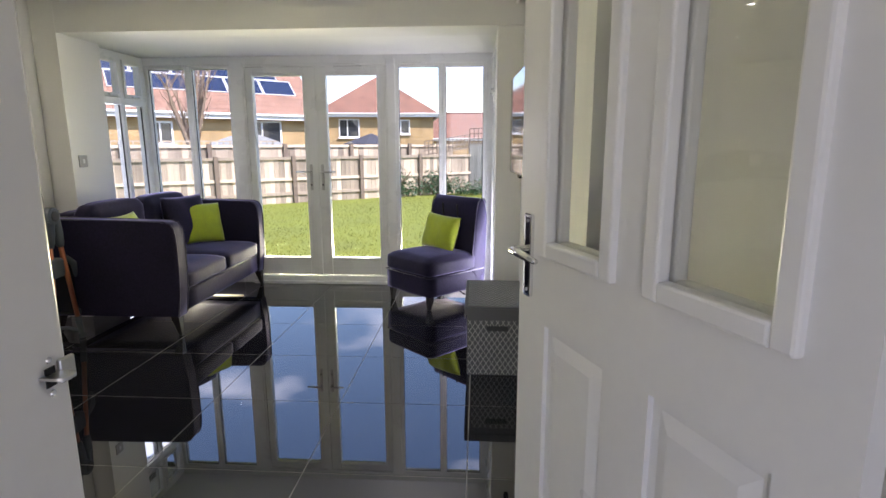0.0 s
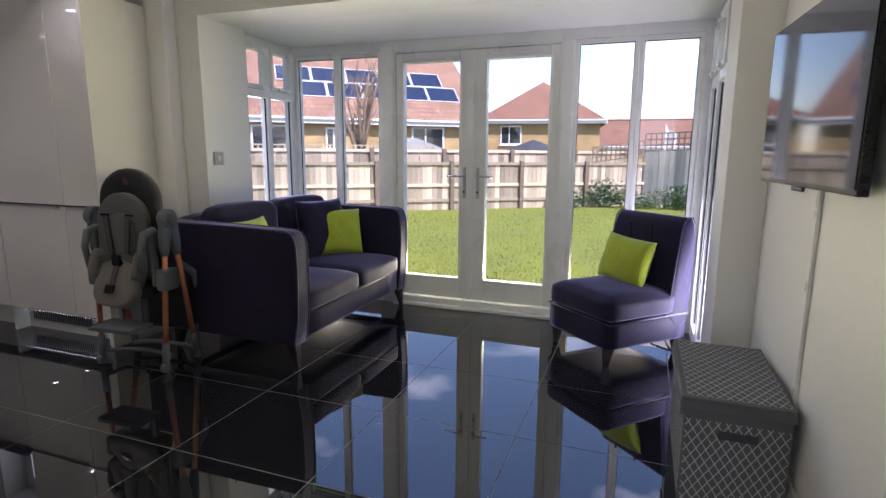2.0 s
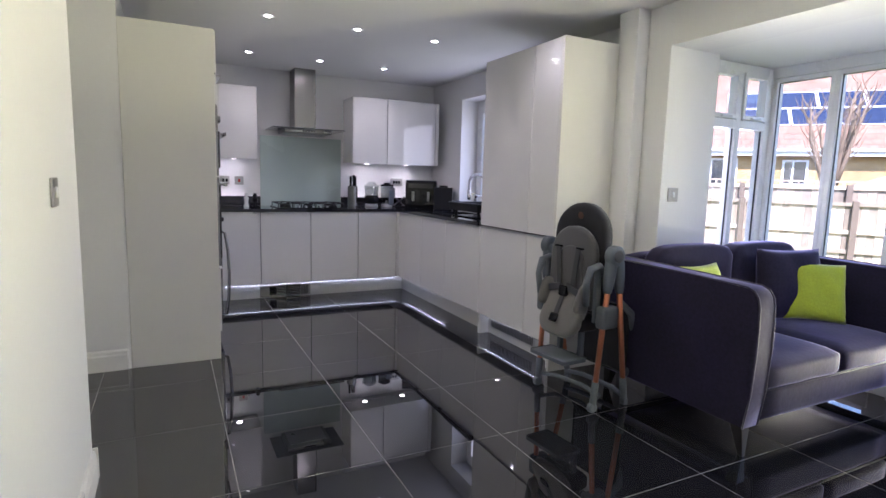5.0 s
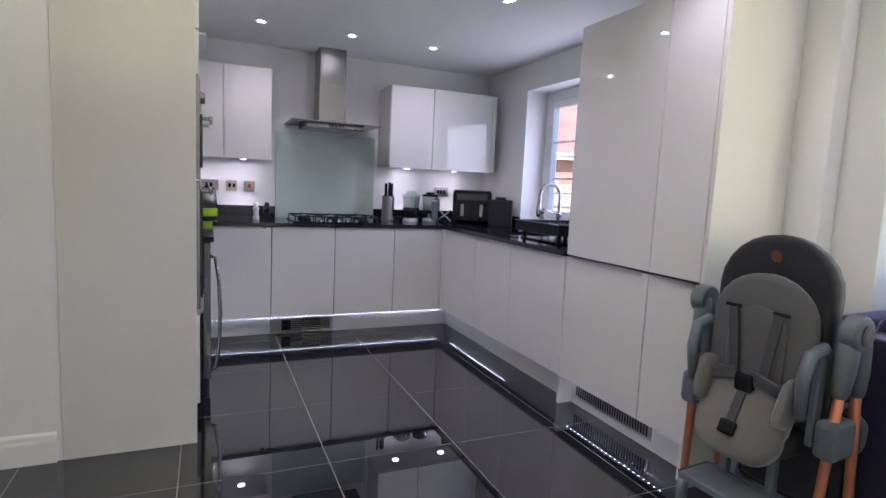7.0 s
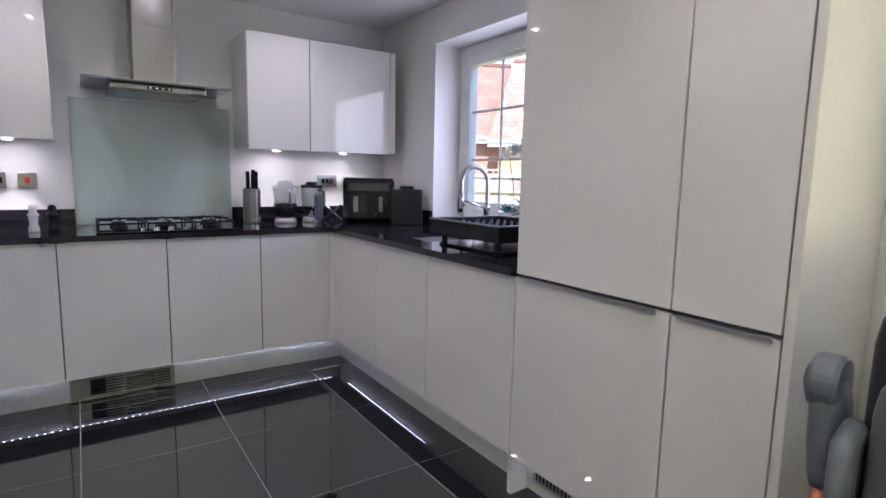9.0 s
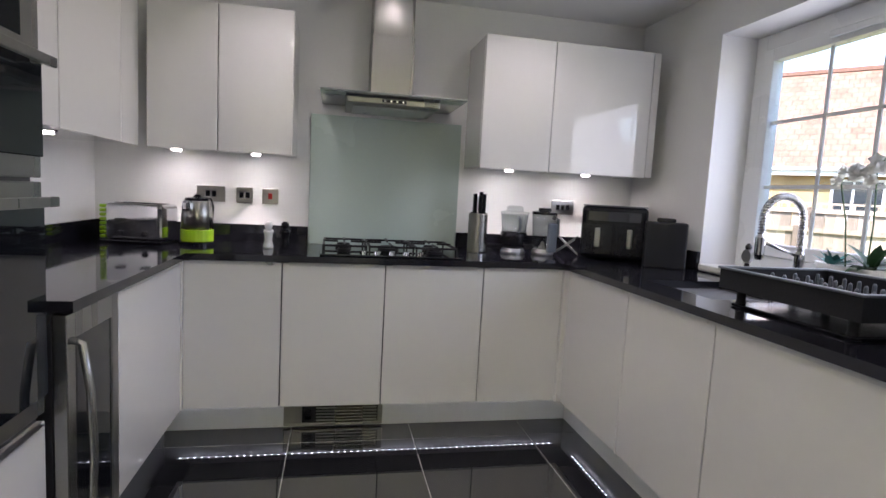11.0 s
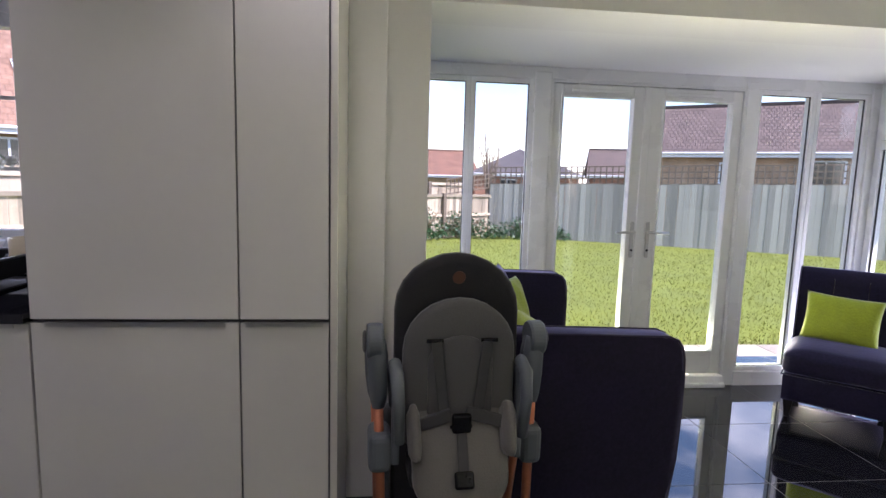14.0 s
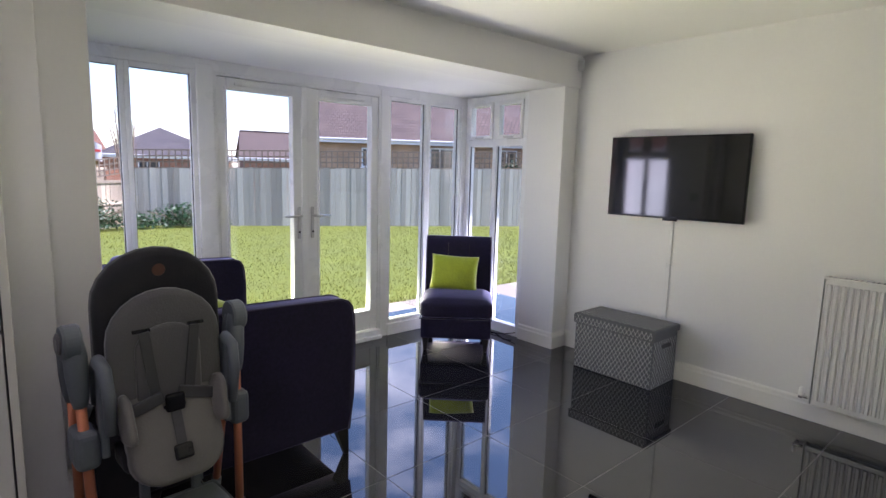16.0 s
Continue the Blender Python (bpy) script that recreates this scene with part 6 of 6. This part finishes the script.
# ---- a lead on the floor by the chair ----
lead = thing("power_cable", "thin black power cable lying on the tiles", "cable", (0, 0, 0))
part("cord", tube([(2.02, 1.66, 0.004), (1.99, 1.72, 0.0035), (2.03, 1.80, 0.0035), (2.07, 1.90, 0.0035), (2.03, 1.98, 0.0035), (1.95, 2.02, 0.0035), (1.88, 2.08, 0.0035), (1.84, 2.18, 0.0035), (1.86, 2.28, 0.0035)], 0.0033, 8), M_BLACK, lead, smooth=True)



# ---- outside: garden, fences, houses ----
G0 = -0.15
bm = bmesh.new()
for i, (ya, yb, za, zb) in enumerate(((2.5, 15.5, G0, G0), (15.5, 19.0, G0, -2.3), (19.0, 900.0, -2.3, -2.3), (-60.0, 2.5, G0, G0))):
    f = bm.faces.new([bm.verts.new(p) for p in ((-700, ya, za), (700, ya, za), (700, yb, zb), (-700, yb, zb))])
bmesh.ops.remove_doubles(bm, verts=bm.verts, dist=0.001)
struct("ground", bm, M_EARTH, "rough grass and earth between the gardens")
C0 = (1.75, 14.2)                       # where the two fences meet
L1, R1 = (-11.5, 4.5), (15.0, 7.35)     # their far ends
bm = bmesh.new()
gv = [bm.verts.new((x, y, G0 + 0.012)) for x, y in (L1, (-11.5, 2.75), (15.0, 2.75), R1, C0)]
bm.faces.new(list(reversed(gv)))
bmesh.ops.recalc_face_normals(bm, faces=bm.faces)
struct("lawn", bm, M_LAWN, "short green lawn in sunshine")


def in_lawn(x, y):
    return y > 3.75 and (y - C0[1]) < (C0[0] - x) * -0.73 * (1 if x < C0[0] else 0) + (x - C0[0]) * -0.517 * (1 if x >= C0[0] else 0) - 0.15


rng = np.random.default_rng(4)
N = 90000
yy = 3.75 + (rng.random(N) ** 1.5) * 10.5
xx = -9.0 + rng.random(N) * 22.0
ok = np.where(xx < C0[0], yy < C0[1] + (xx - C0[0]) * 0.732 - 0.1, yy < C0[1] - (xx - C0[0]) * 0.517 - 0.1)
xx, yy = xx[ok], yy[ok]
N = len(xx)
hh = 0.016 + 0.030 * rng.random(N)
an = rng.random(N) * 6.283
ww = 0.004 + 0.004 * rng.random(N)
tip = (rng.random((N, 2)) - 0.5) * 0.05
v = np.zeros((N, 3, 3))
v[:, 0] = np.stack([xx - np.cos(an) * ww, yy - np.sin(an) * ww, np.full(N, G0 + 0.01)], 1)
v[:, 1] = np.stack([xx + np.cos(an) * ww, yy + np.sin(an) * ww, np.full(N, G0 + 0.01)], 1)
v[:, 2] = np.stack([xx + tip[:, 0], yy + tip[:, 1], G0 + 0.01 + hh], 1)
me = bpy.data.meshes.new("grass")
me.from_pydata(v.reshape(-1, 3).tolist(), [], np.arange(3 * N).reshape(-1, 3).tolist())
me.materials.append(M_BLADE)
tagged(new("grass", me), "blades of mown lawn grass", "grass", "", "stuff")

patio = struct("pavement", box(-2.5, 2.5, G0 - 0.1, 6.0, 3.72, G0 + 0.004), M_PAVE, "strip of buff patio slabs")
bm = box(0.004, 0.004, 0, 0.596, 0.596, 0.022, 0.004, 1)
slab_me = mesh_of("slab", bm, M_PAVE)
for i in range(14):
    for j in range(2):
        s = new("slab", slab_me)
        s.parent = patio
        s.location = (-2.4 + i * 0.6, 2.53 + j * 0.6, G0 + 0.004)


def board_fence(name, a, b, top, label, material, w=0.125, mid=True, lift=0.0, posts=1.83, rise=0.0, proud=1):
    """Upright boards on rails, with posts, from a to b on plan; top is the height above the ground."""
    L = math.hypot(b[0] - a[0], b[1] - a[1])
    ang = math.degrees(math.atan2(b[1] - a[1], b[0] - a[0]))
    f = thing(name, label, "fence", (a[0], a[1], G0), ang)
    bm0 = box(0.002, -0.010, 0.0, w - 0.002, 0.010, 1.0, 0.002, 1)
    me0 = mesh_of("board", bm0, material)
    n = int(L / w)
    rr = random.Random(len(name) * 7 + n)
    for k in range(n):
        o = new("board", me0)
        o.parent = f
        h = top + rise * k / n + rr.uniform(-0.012, 0.012)
        o.location = (k * w, rr.uniform(-0.005, 0.005), lift)
        o.scale = (1, 1, h - lift)
        o.rotation_euler = (0, rr.uniform(-0.006, 0.006), 0)
    s = -1 * proud
    for z in ([0.25, top * 0.53] if mid else [0.3]) + [top - 0.03]:
        part("rail", prism([(0, z - 0.035), (L, z - 0.035 + rise * z / top), (L, z + 0.035 + rise * z / top), (0, z + 0.035)], s * 0.012, s * 0.055), material, f)
    for k in range(int(L / posts) + 1):
        part("post", box(k * posts - 0.05, s * 0.01, 0.0, k * posts + 0.05, s * 0.115, top + rise * k * posts / L + 0.03, 0.006), M_POST, f)
    return f


board_fence("garden_fence", L1, C0, 1.16, "sunlit weathered larch board fence with posts and rails", M_FENCE)
board_fence("neighbour_fence", (L1[0] - 0.45, L1[1] + 0.6), (C0[0] - 0.5, C0[1] + 0.35), 1.46, "taller pale board fence behind the first", M_FENCE, w=0.15, mid=False)
board_fence("shaded_fence", C0, R1, 1.46, "tall grey weathered board fence in shade", M_FENCEG, rise=0.36, w=0.14, proud=-1)


def trellis(name, a, b, z0, z1, label, material, rise=0.0, cell=0.15):
    L = math.hypot(b[0] - a[0], b[1] - a[1])
    t = thing(name, label, "trellis", (a[0], a[1], G0), math.degrees(math.atan2(b[1] - a[1], b[0] - a[0])))
    bm0 = box(-0.016, -0.006, 0, 0.016, 0.006, 1, 0.0)
    me0 = mesh_of("lath", bm0, material)
    n = int(L / cell)
    for k in range(n + 1):
        o = new("lath", me0)
        o.parent = t
        o.location = (k * cell, 0, z0 + rise * k / n)
        o.scale = (1, 1, z1 - z0)
    nz = max(2, int((z1 - z0) / cell))
    for k in range(nz + 1):
        z = z0 + (z1 - z0) * k / nz
        part("rail", prism([(0, z - 0.016), (L, z - 0.016 + rise), (L, z + 0.016 + rise), (0, z + 0.016)], 0.007, 0.019), material, t)
    return t


trellis("trellis", C0, R1, 1.47, 1.92, "dark square trellis along the top of the shaded fence", M_POST, rise=0.36)
trellis("trellis", (-11.9, 5.15), (-3.2, 11.5), 1.10, 1.55, "pale square trellis above the neighbour's fence", M_FENCE)
trellis("trellis", (C0[0] - 1.3, C0[1] - 0.7), C0, 1.16, 1.55, "short leaning piece of dark trellis at the fence corner", M_POST, rise=0.2, cell=0.13)


def uv_quad(bm, uvl, pts, scale=1.0):
    vs = [bm.verts.new(p) for p in pts]
    f = bm.faces.new(vs)
    o = Vector(pts[0])
    ux = (Vector(pts[1]) - o).normalized()
    nn = ux.cross(Vector(pts[-1]) - o).normalized()
    uy = nn.cross(ux)
    for lp in f.loops:
        d = lp.vert.co - o
        lp[uvl].uv = (d.dot(ux) * scale, d.dot(uy) * scale)
    return f


def house(name, label, at, rz, w, d, eave, ridge, wall, roof, base=-2.3, hip=False, windows=(), over=0.35, gable=None):
    """A house with its front along local x at y = 0, ridge along x; windows as (x, z, width, height)."""
    h = thing(name, label, "house", (at[0], at[1], 0), rz)
    bm = bmesh.new()
    uvl = bm.loops.layers.uv.new("UVMap")
    a, b, c, e = (0, 0), (w, 0), (w, d), (0, d)
    for p, q in ((a, b), (b, c), (c, e), (e, a)):
        uv_quad(bm, uvl, [(*p, base), (*q, base), (*q, eave), (*p, eave)])
    if not hip:
        for x in (0, w):
            uv_quad(bm, uvl, [(x, 0, eave), (x, d, eave), (x, d / 2, ridge)])
    part("wall", bm, wall, h)
    bm = bmesh.new()
    uvl = bm.loops.layers.uv.new("UVMap")
    o = over
    k = (ridge - eave) / (d / 2)
    ez = eave - k * o * 0.5
    xi = d / 2 if hip else -0.1
    for lift in (0.0, -0.12):
        uv_quad(bm, uvl, [(-o, -o, ez + lift), (w + o, -o, ez + lift), (w - xi, d / 2, ridge + lift), (xi, d / 2, ridge + lift)])
        uv_quad(bm, uvl, [(w + o, d + o, ez + lift), (-o, d + o, ez + lift), (xi, d / 2, ridge + lift), (w - xi, d / 2, ridge + lift)])
        if hip:
            uv_quad(bm, uvl, [(w + o, -o, ez + lift), (w + o, d + o, ez + lift), (w - xi, d / 2, ridge + lift)])
            uv_quad(bm, uvl, [(-o, d + o, ez + lift), (-o, -o, ez + lift), (xi, d / 2, ridge + lift)])
    part("roof", bm, roof, h)
    rr = boxes((xi, d / 2 - 0.12, ridge - 0.05, w - xi, d / 2 + 0.12, ridge + 0.09))
    part("ridge_tiles", rr, roof, h)
    part("fascia", boxes((-o, -o - 0.05, ez - 0.22, w + o, -o + 0.02, ez + 0.02), (w + o - 0.02, -o, ez - 0.22, w + o + 0.03, d + o, ez + 0.0) if hip else (w + o - 0.02, -o, ez - 0.2, w + o + 0.03, -o + 0.3, ez), bevel=0.01), M_FASCIA, h)
    part("gutter", tube([(-o, -o - 0.10, ez - 0.03), (w + o, -o - 0.10, ez - 0.03)], 0.055, 8), M_FASCIA, h)
    for x, z, ww, wh in windows:
        wi = part("window", boxes((x, -0.05, z, x + 0.07, 0.03, z + wh), (x + ww - 0.07, -0.05, z, x + ww, 0.03, z + wh), (x + 0.07, -0.05, z, x + ww - 0.07, 0.03, z + 0.07), (x + 0.07, -0.05, z + wh - 0.07, x + ww - 0.07, 0.03, z + wh), (x + ww * 0.42 - 0.03, -0.05, z + 0.07, x + ww * 0.42 + 0.03, 0.03, z + wh - 0.07)), M_FASCIA, h, "white plastic window")
        part("pane", box(x + 0.06, -0.015, z + 0.06, x + ww - 0.06, -0.005, z + wh - 0.06), M_DPANE, wi)
        part("sill", box(x - 0.06, -0.12, z - 0.07, x + ww + 0.06, 0.0, z - 0.001), M_FASCIA, wi)
    return h


# buff house with solar panels: its front faces the garden
hx, hy, ha, hw = -16.8, 12.7, 41.0, 15.0
EV, RG = 2.75, 6.3
buff = house("buff_house", "buff brick house with glare-paled red tile roof and solar panels", (hx, hy), ha, hw, 8.0, EV, RG, M_BEIGE, M_RTILE_GLARE, windows=((2.2, 1.2, 1.3, 1.1), (5.3, 1.2, 1.5, 1.1), (8.2, 1.35, 0.8, 0.9), (11.9, 1.2, 1.5, 1.15)))
slope = math.degrees(math.atan2(RG - EV, 4.0))
for r in range(2):
    for c in range(5):
        s0 = 0.95 + r * 1.06
        ln = math.radians(slope)
        pn = thing("solar_panel", "dark blue solar panel with a white frame on the roof", "solar panel", group="solar panels")
        px_, py_, pz_ = 14.5 - (c + 1) * 1.50 - (0.0 if r == 0 else 0.55), s0 * math.cos(ln) - 0.0, EV + s0 * math.sin(ln) + 0.13
        pn.matrix_world = pose(hx, hy, 0, 0, 0, ha) @ pose(px_, py_, pz_, slope, 0, 0)
        part("cells", box(0.03, 0.03, 0, 1.42, 0.99, 0.03), M_SOLAR, pn)
        part("frame", boxes((0, 0, 0, 1.45, 0.03, 0.04), (0, 0.99, 0, 1.45, 1.02, 0.04), (0, 0.03, 0, 0.03, 0.99, 0.04), (1.42, 0.03, 0, 1.45, 0.99, 0.04)), M_FASCIA, pn)
house("brick_house", "red brick house with a red tile gable roof", (-20.5, 7.0), 62.0, 8.0, 7.5, 2.9, 6.2, M_RBRICK, M_RTILE)
house("hipped_house", "buff brick house with a hipped red tile roof", (-8.0, 32.0), 8.0, 7.2, 7.2, 3.4, 6.0, M_BEIGE, M_RTILE, hip=True, windows=((1.2, 1.8, 1.3, 1.15), (4.7, 2.0, 1.0, 0.9)))
house("long_brick_house", "orange brick house with a brown tile roof", (11.6, 25.1), -33.0, 15.7, 7.0, 3.15, 5.65, M_OBRICK, M_BTILE, windows=((3.3, 1.6, 0.7, 1.0), (6.9, 1.5, 1.3, 1.2), (10.7, 1.6, 1.0, 1.1)))
house("far_house", "brick house with a dark hipped roof", (6.0, 43.0), -4.0, 8.5, 8.5, 2.2, 4.4, M_RBRICK, M_DTILE, hip=True, windows=((2.0, 0.6, 1.4, 1.1),))
house("far_house", "distant brick house with a brown tile roof", (15.5, 42.5), -18.0, 8.0, 7.0, 2.3, 4.5, M_RBRICK, M_BTILE)
house("far_house", "distant buff house with a red roof", (-2.2, 47.0), 3.0, 9.0, 8.0, 2.0, 4.3, M_BEIGE, M_RTILE)
house("side_house", "brick house beyond the garden's side", (19.0, 14.0), -70.0, 10.0, 7.0, 3.3, 6.2, M_RBRICK, M_BTILE, windows=((2.0, 1.6, 1.4, 1.2),))


# ---- tree, shrubs and small things behind the fences ----
def bare_tree(at, h, seed):
    rr = random.Random(seed)
    t = thing("bare_tree", "leafless pollarded tree with twiggy branches", "tree", at)
    part("trunk", tube([(0, 0, 0), (0.03, 0, h * 0.22), (-0.02, 0.03, h * 0.42)], [0.16, 0.13, 0.11], 10), M_BARK, t, smooth=True)
    bm = bmesh.new()
    tw = bmesh.new()
    for k in range(9):
        a = k * 0.7 + rr.uniform(-0.2, 0.2)
        z0 = h * rr.uniform(0.30, 0.44)
        sp = rr.uniform(0.25, 0.75)
        p = [Vector((-0.02, 0.03, z0)), Vector((sp * 0.5 * math.cos(a), sp * 0.5 * math.sin(a), z0 + h * 0.16)), Vector((sp * math.cos(a) * 1.1, sp * math.sin(a) * 1.1, z0 + h * rr.uniform(0.3, 0.42))), Vector((sp * 1.5 * math.cos(a + 0.2), sp * 1.5 * math.sin(a + 0.2), z0 + h * rr.uniform(0.45, 0.58)))]
        add_tube(bm, p, [0.075, 0.055, 0.035, 0.012], 7)
        for j in range(16):
            f = rr.uniform(0.8, 3.0)
            i = min(int(f), 2)
            q = p[i].lerp(p[i + 1], f - i)
            b = rr.uniform(0, 6.28)
            L = rr.uniform(0.25, 0.7)
            add_tube(tw, [q, q + Vector((math.cos(b) * L * 0.4, math.sin(b) * L * 0.4, L * 0.5)), q + Vector((math.cos(b) * L * 0.6, math.sin(b) * L * 0.6, L))], [0.014, 0.010, 0.004], 4)
    part("limbs", bm, M_BARK, t, smooth=True)
    tagged(part("twigs", tw, M_BARK, t), kind="stuff")
    return t


bare_tree((-6.35, 13.3, -0.6), 4.6, 3)
bare_tree((5.8, 36.0, -2.3), 7.0, 6)


def shrub(at, w, d, h, seed, label, n=900):
    rr = random.Random(seed)
    s = thing("shrub", label, "shrub", at)
    st = bmesh.new()
    for k in range(12):
        a = rr.uniform(0, 6.28)
        add_tube(st, [(0, 0, 0), (math.cos(a) * w * 0.2, math.sin(a) * d * 0.2, h * 0.5), (math.cos(a) * w * 0.4, math.sin(a) * d * 0.4, h * rr.uniform(0.6, 0.95))], [0.02, 0.014, 0.006], 5)
    part("stems", st, M_BARK, s)
    bm = bmesh.new()
    for k in range(n):
        a, r = rr.uniform(0, 6.28), rr.random() ** 0.5
        lump = 1 + 0.3 * math.sin(3 * a + seed)
        x, y = math.cos(a) * r * w / 2 * lump, math.sin(a) * r * d / 2 * lump
        z = h * (1 - (r * 0.9) ** 2) * rr.uniform(0.25, 1.05)
        L = rr.uniform(0.04, 0.09)
        m = pose(x, y, z, rr.uniform(-60, 60), rr.uniform(-60, 60), rr.uniform(0, 360))
        vs = [bm.verts.new(m @ Vector(p)) for p in ((-L * 0.35, 0, 0), (0, -L * 0.6, 0.01), (L * 0.35, 0, 0), (0, L * 0.7, -0.01))]
        bm.faces.new(vs)
    tagged(part("foliage", bm, M_LEAF, s), kind="stuff")
    return s


shrub((0.75, 13.25, G0), 2.0, 0.8, 0.75, 2, "low dark green ivy shrub at the fence corner", 1600)
shrub((2.7, 13.3, G0), 2.2, 0.7, 0.62, 4, "low dark green shrub against the shaded fence", 1500)
shrub((-0.2, 12.5, G0), 0.9, 0.5, 0.95, 7, "upright green shrub against the fence", 700)
shrub((11.5, 10.2, 1.3), 1.4, 0.8, 0.6, 9, "green shrub showing over the trellis", 500)
pa = thing("parasol", "dark garden parasol beyond the fence", "parasol", (-2.1, 18.5, -0.6))
bm = bmesh.new()
ring = [bm.verts.new((1.1 * math.cos(k * math.pi / 4), 1.1 * math.sin(k * math.pi / 4), 1.95)) for k in range(8)]
low = [bm.verts.new((1.1 * math.cos(k * math.pi / 4), 1.1 * math.sin(k * math.pi / 4), 1.85)) for k in range(8)]
top = bm.verts.new((0, 0, 2.35))
for k in range(8):
    bm.faces.new((ring[k], ring[(k + 1) % 8], top))
    bm.faces.new((low[k], low[(k + 1) % 8], ring[(k + 1) % 8], ring[k]))
part("canopy", bm, M_SLATE, pa)
part("pole", tube([(0, 0, -1.6), (0, 0, 2.33)], 0.025, 8), M_POST, pa)
sh = thing("garden_shed", "small shed with a pale felt roof beyond the fence", "shed", (-6.4, 14.6, -0.9), 38)
part("wall", box(0, 0, 0, 2.4, 1.8, 2.1), M_FENCE, sh)
part("roof", prism([(-0.15, 2.08), (2.55, 2.08), (2.55, 2.14), (1.2, 2.62), (-0.15, 2.14)], -0.15, 1.95), mat("grey roofing felt", (0.33, 0.34, 0.34), 0.8, vary=0.15), sh)
fp = thing("flagpole", "white flagpole with a small white and red flag", "flagpole", (2.6, 26.0, -2.3))
part("pole", tube([(0, 0, 0), (0, 0, 4.9)], 0.035, 8), M_FASCIA, fp)
bm = bmesh.new()
cols = [[bm.verts.new((x * 0.06, 0.05 * math.sin(x * 0.9), 4.75 - z * 0.10 - x * 0.035)) for z in range(8)] for x in range(9)]
for a, b in zip(cols, cols[1:]):
    for i in range(7):
        bm.faces.new((a[i], a[i + 1], b[i + 1], b[i]))
bmesh.ops.solidify(bm, geom=bm.faces[:], thickness=0.01)
part("flag", bm, M_FLAG, fp)
part("stripe", box(0.02, -0.075, 4.20, 0.42, -0.062, 4.30), M_RED, fp)
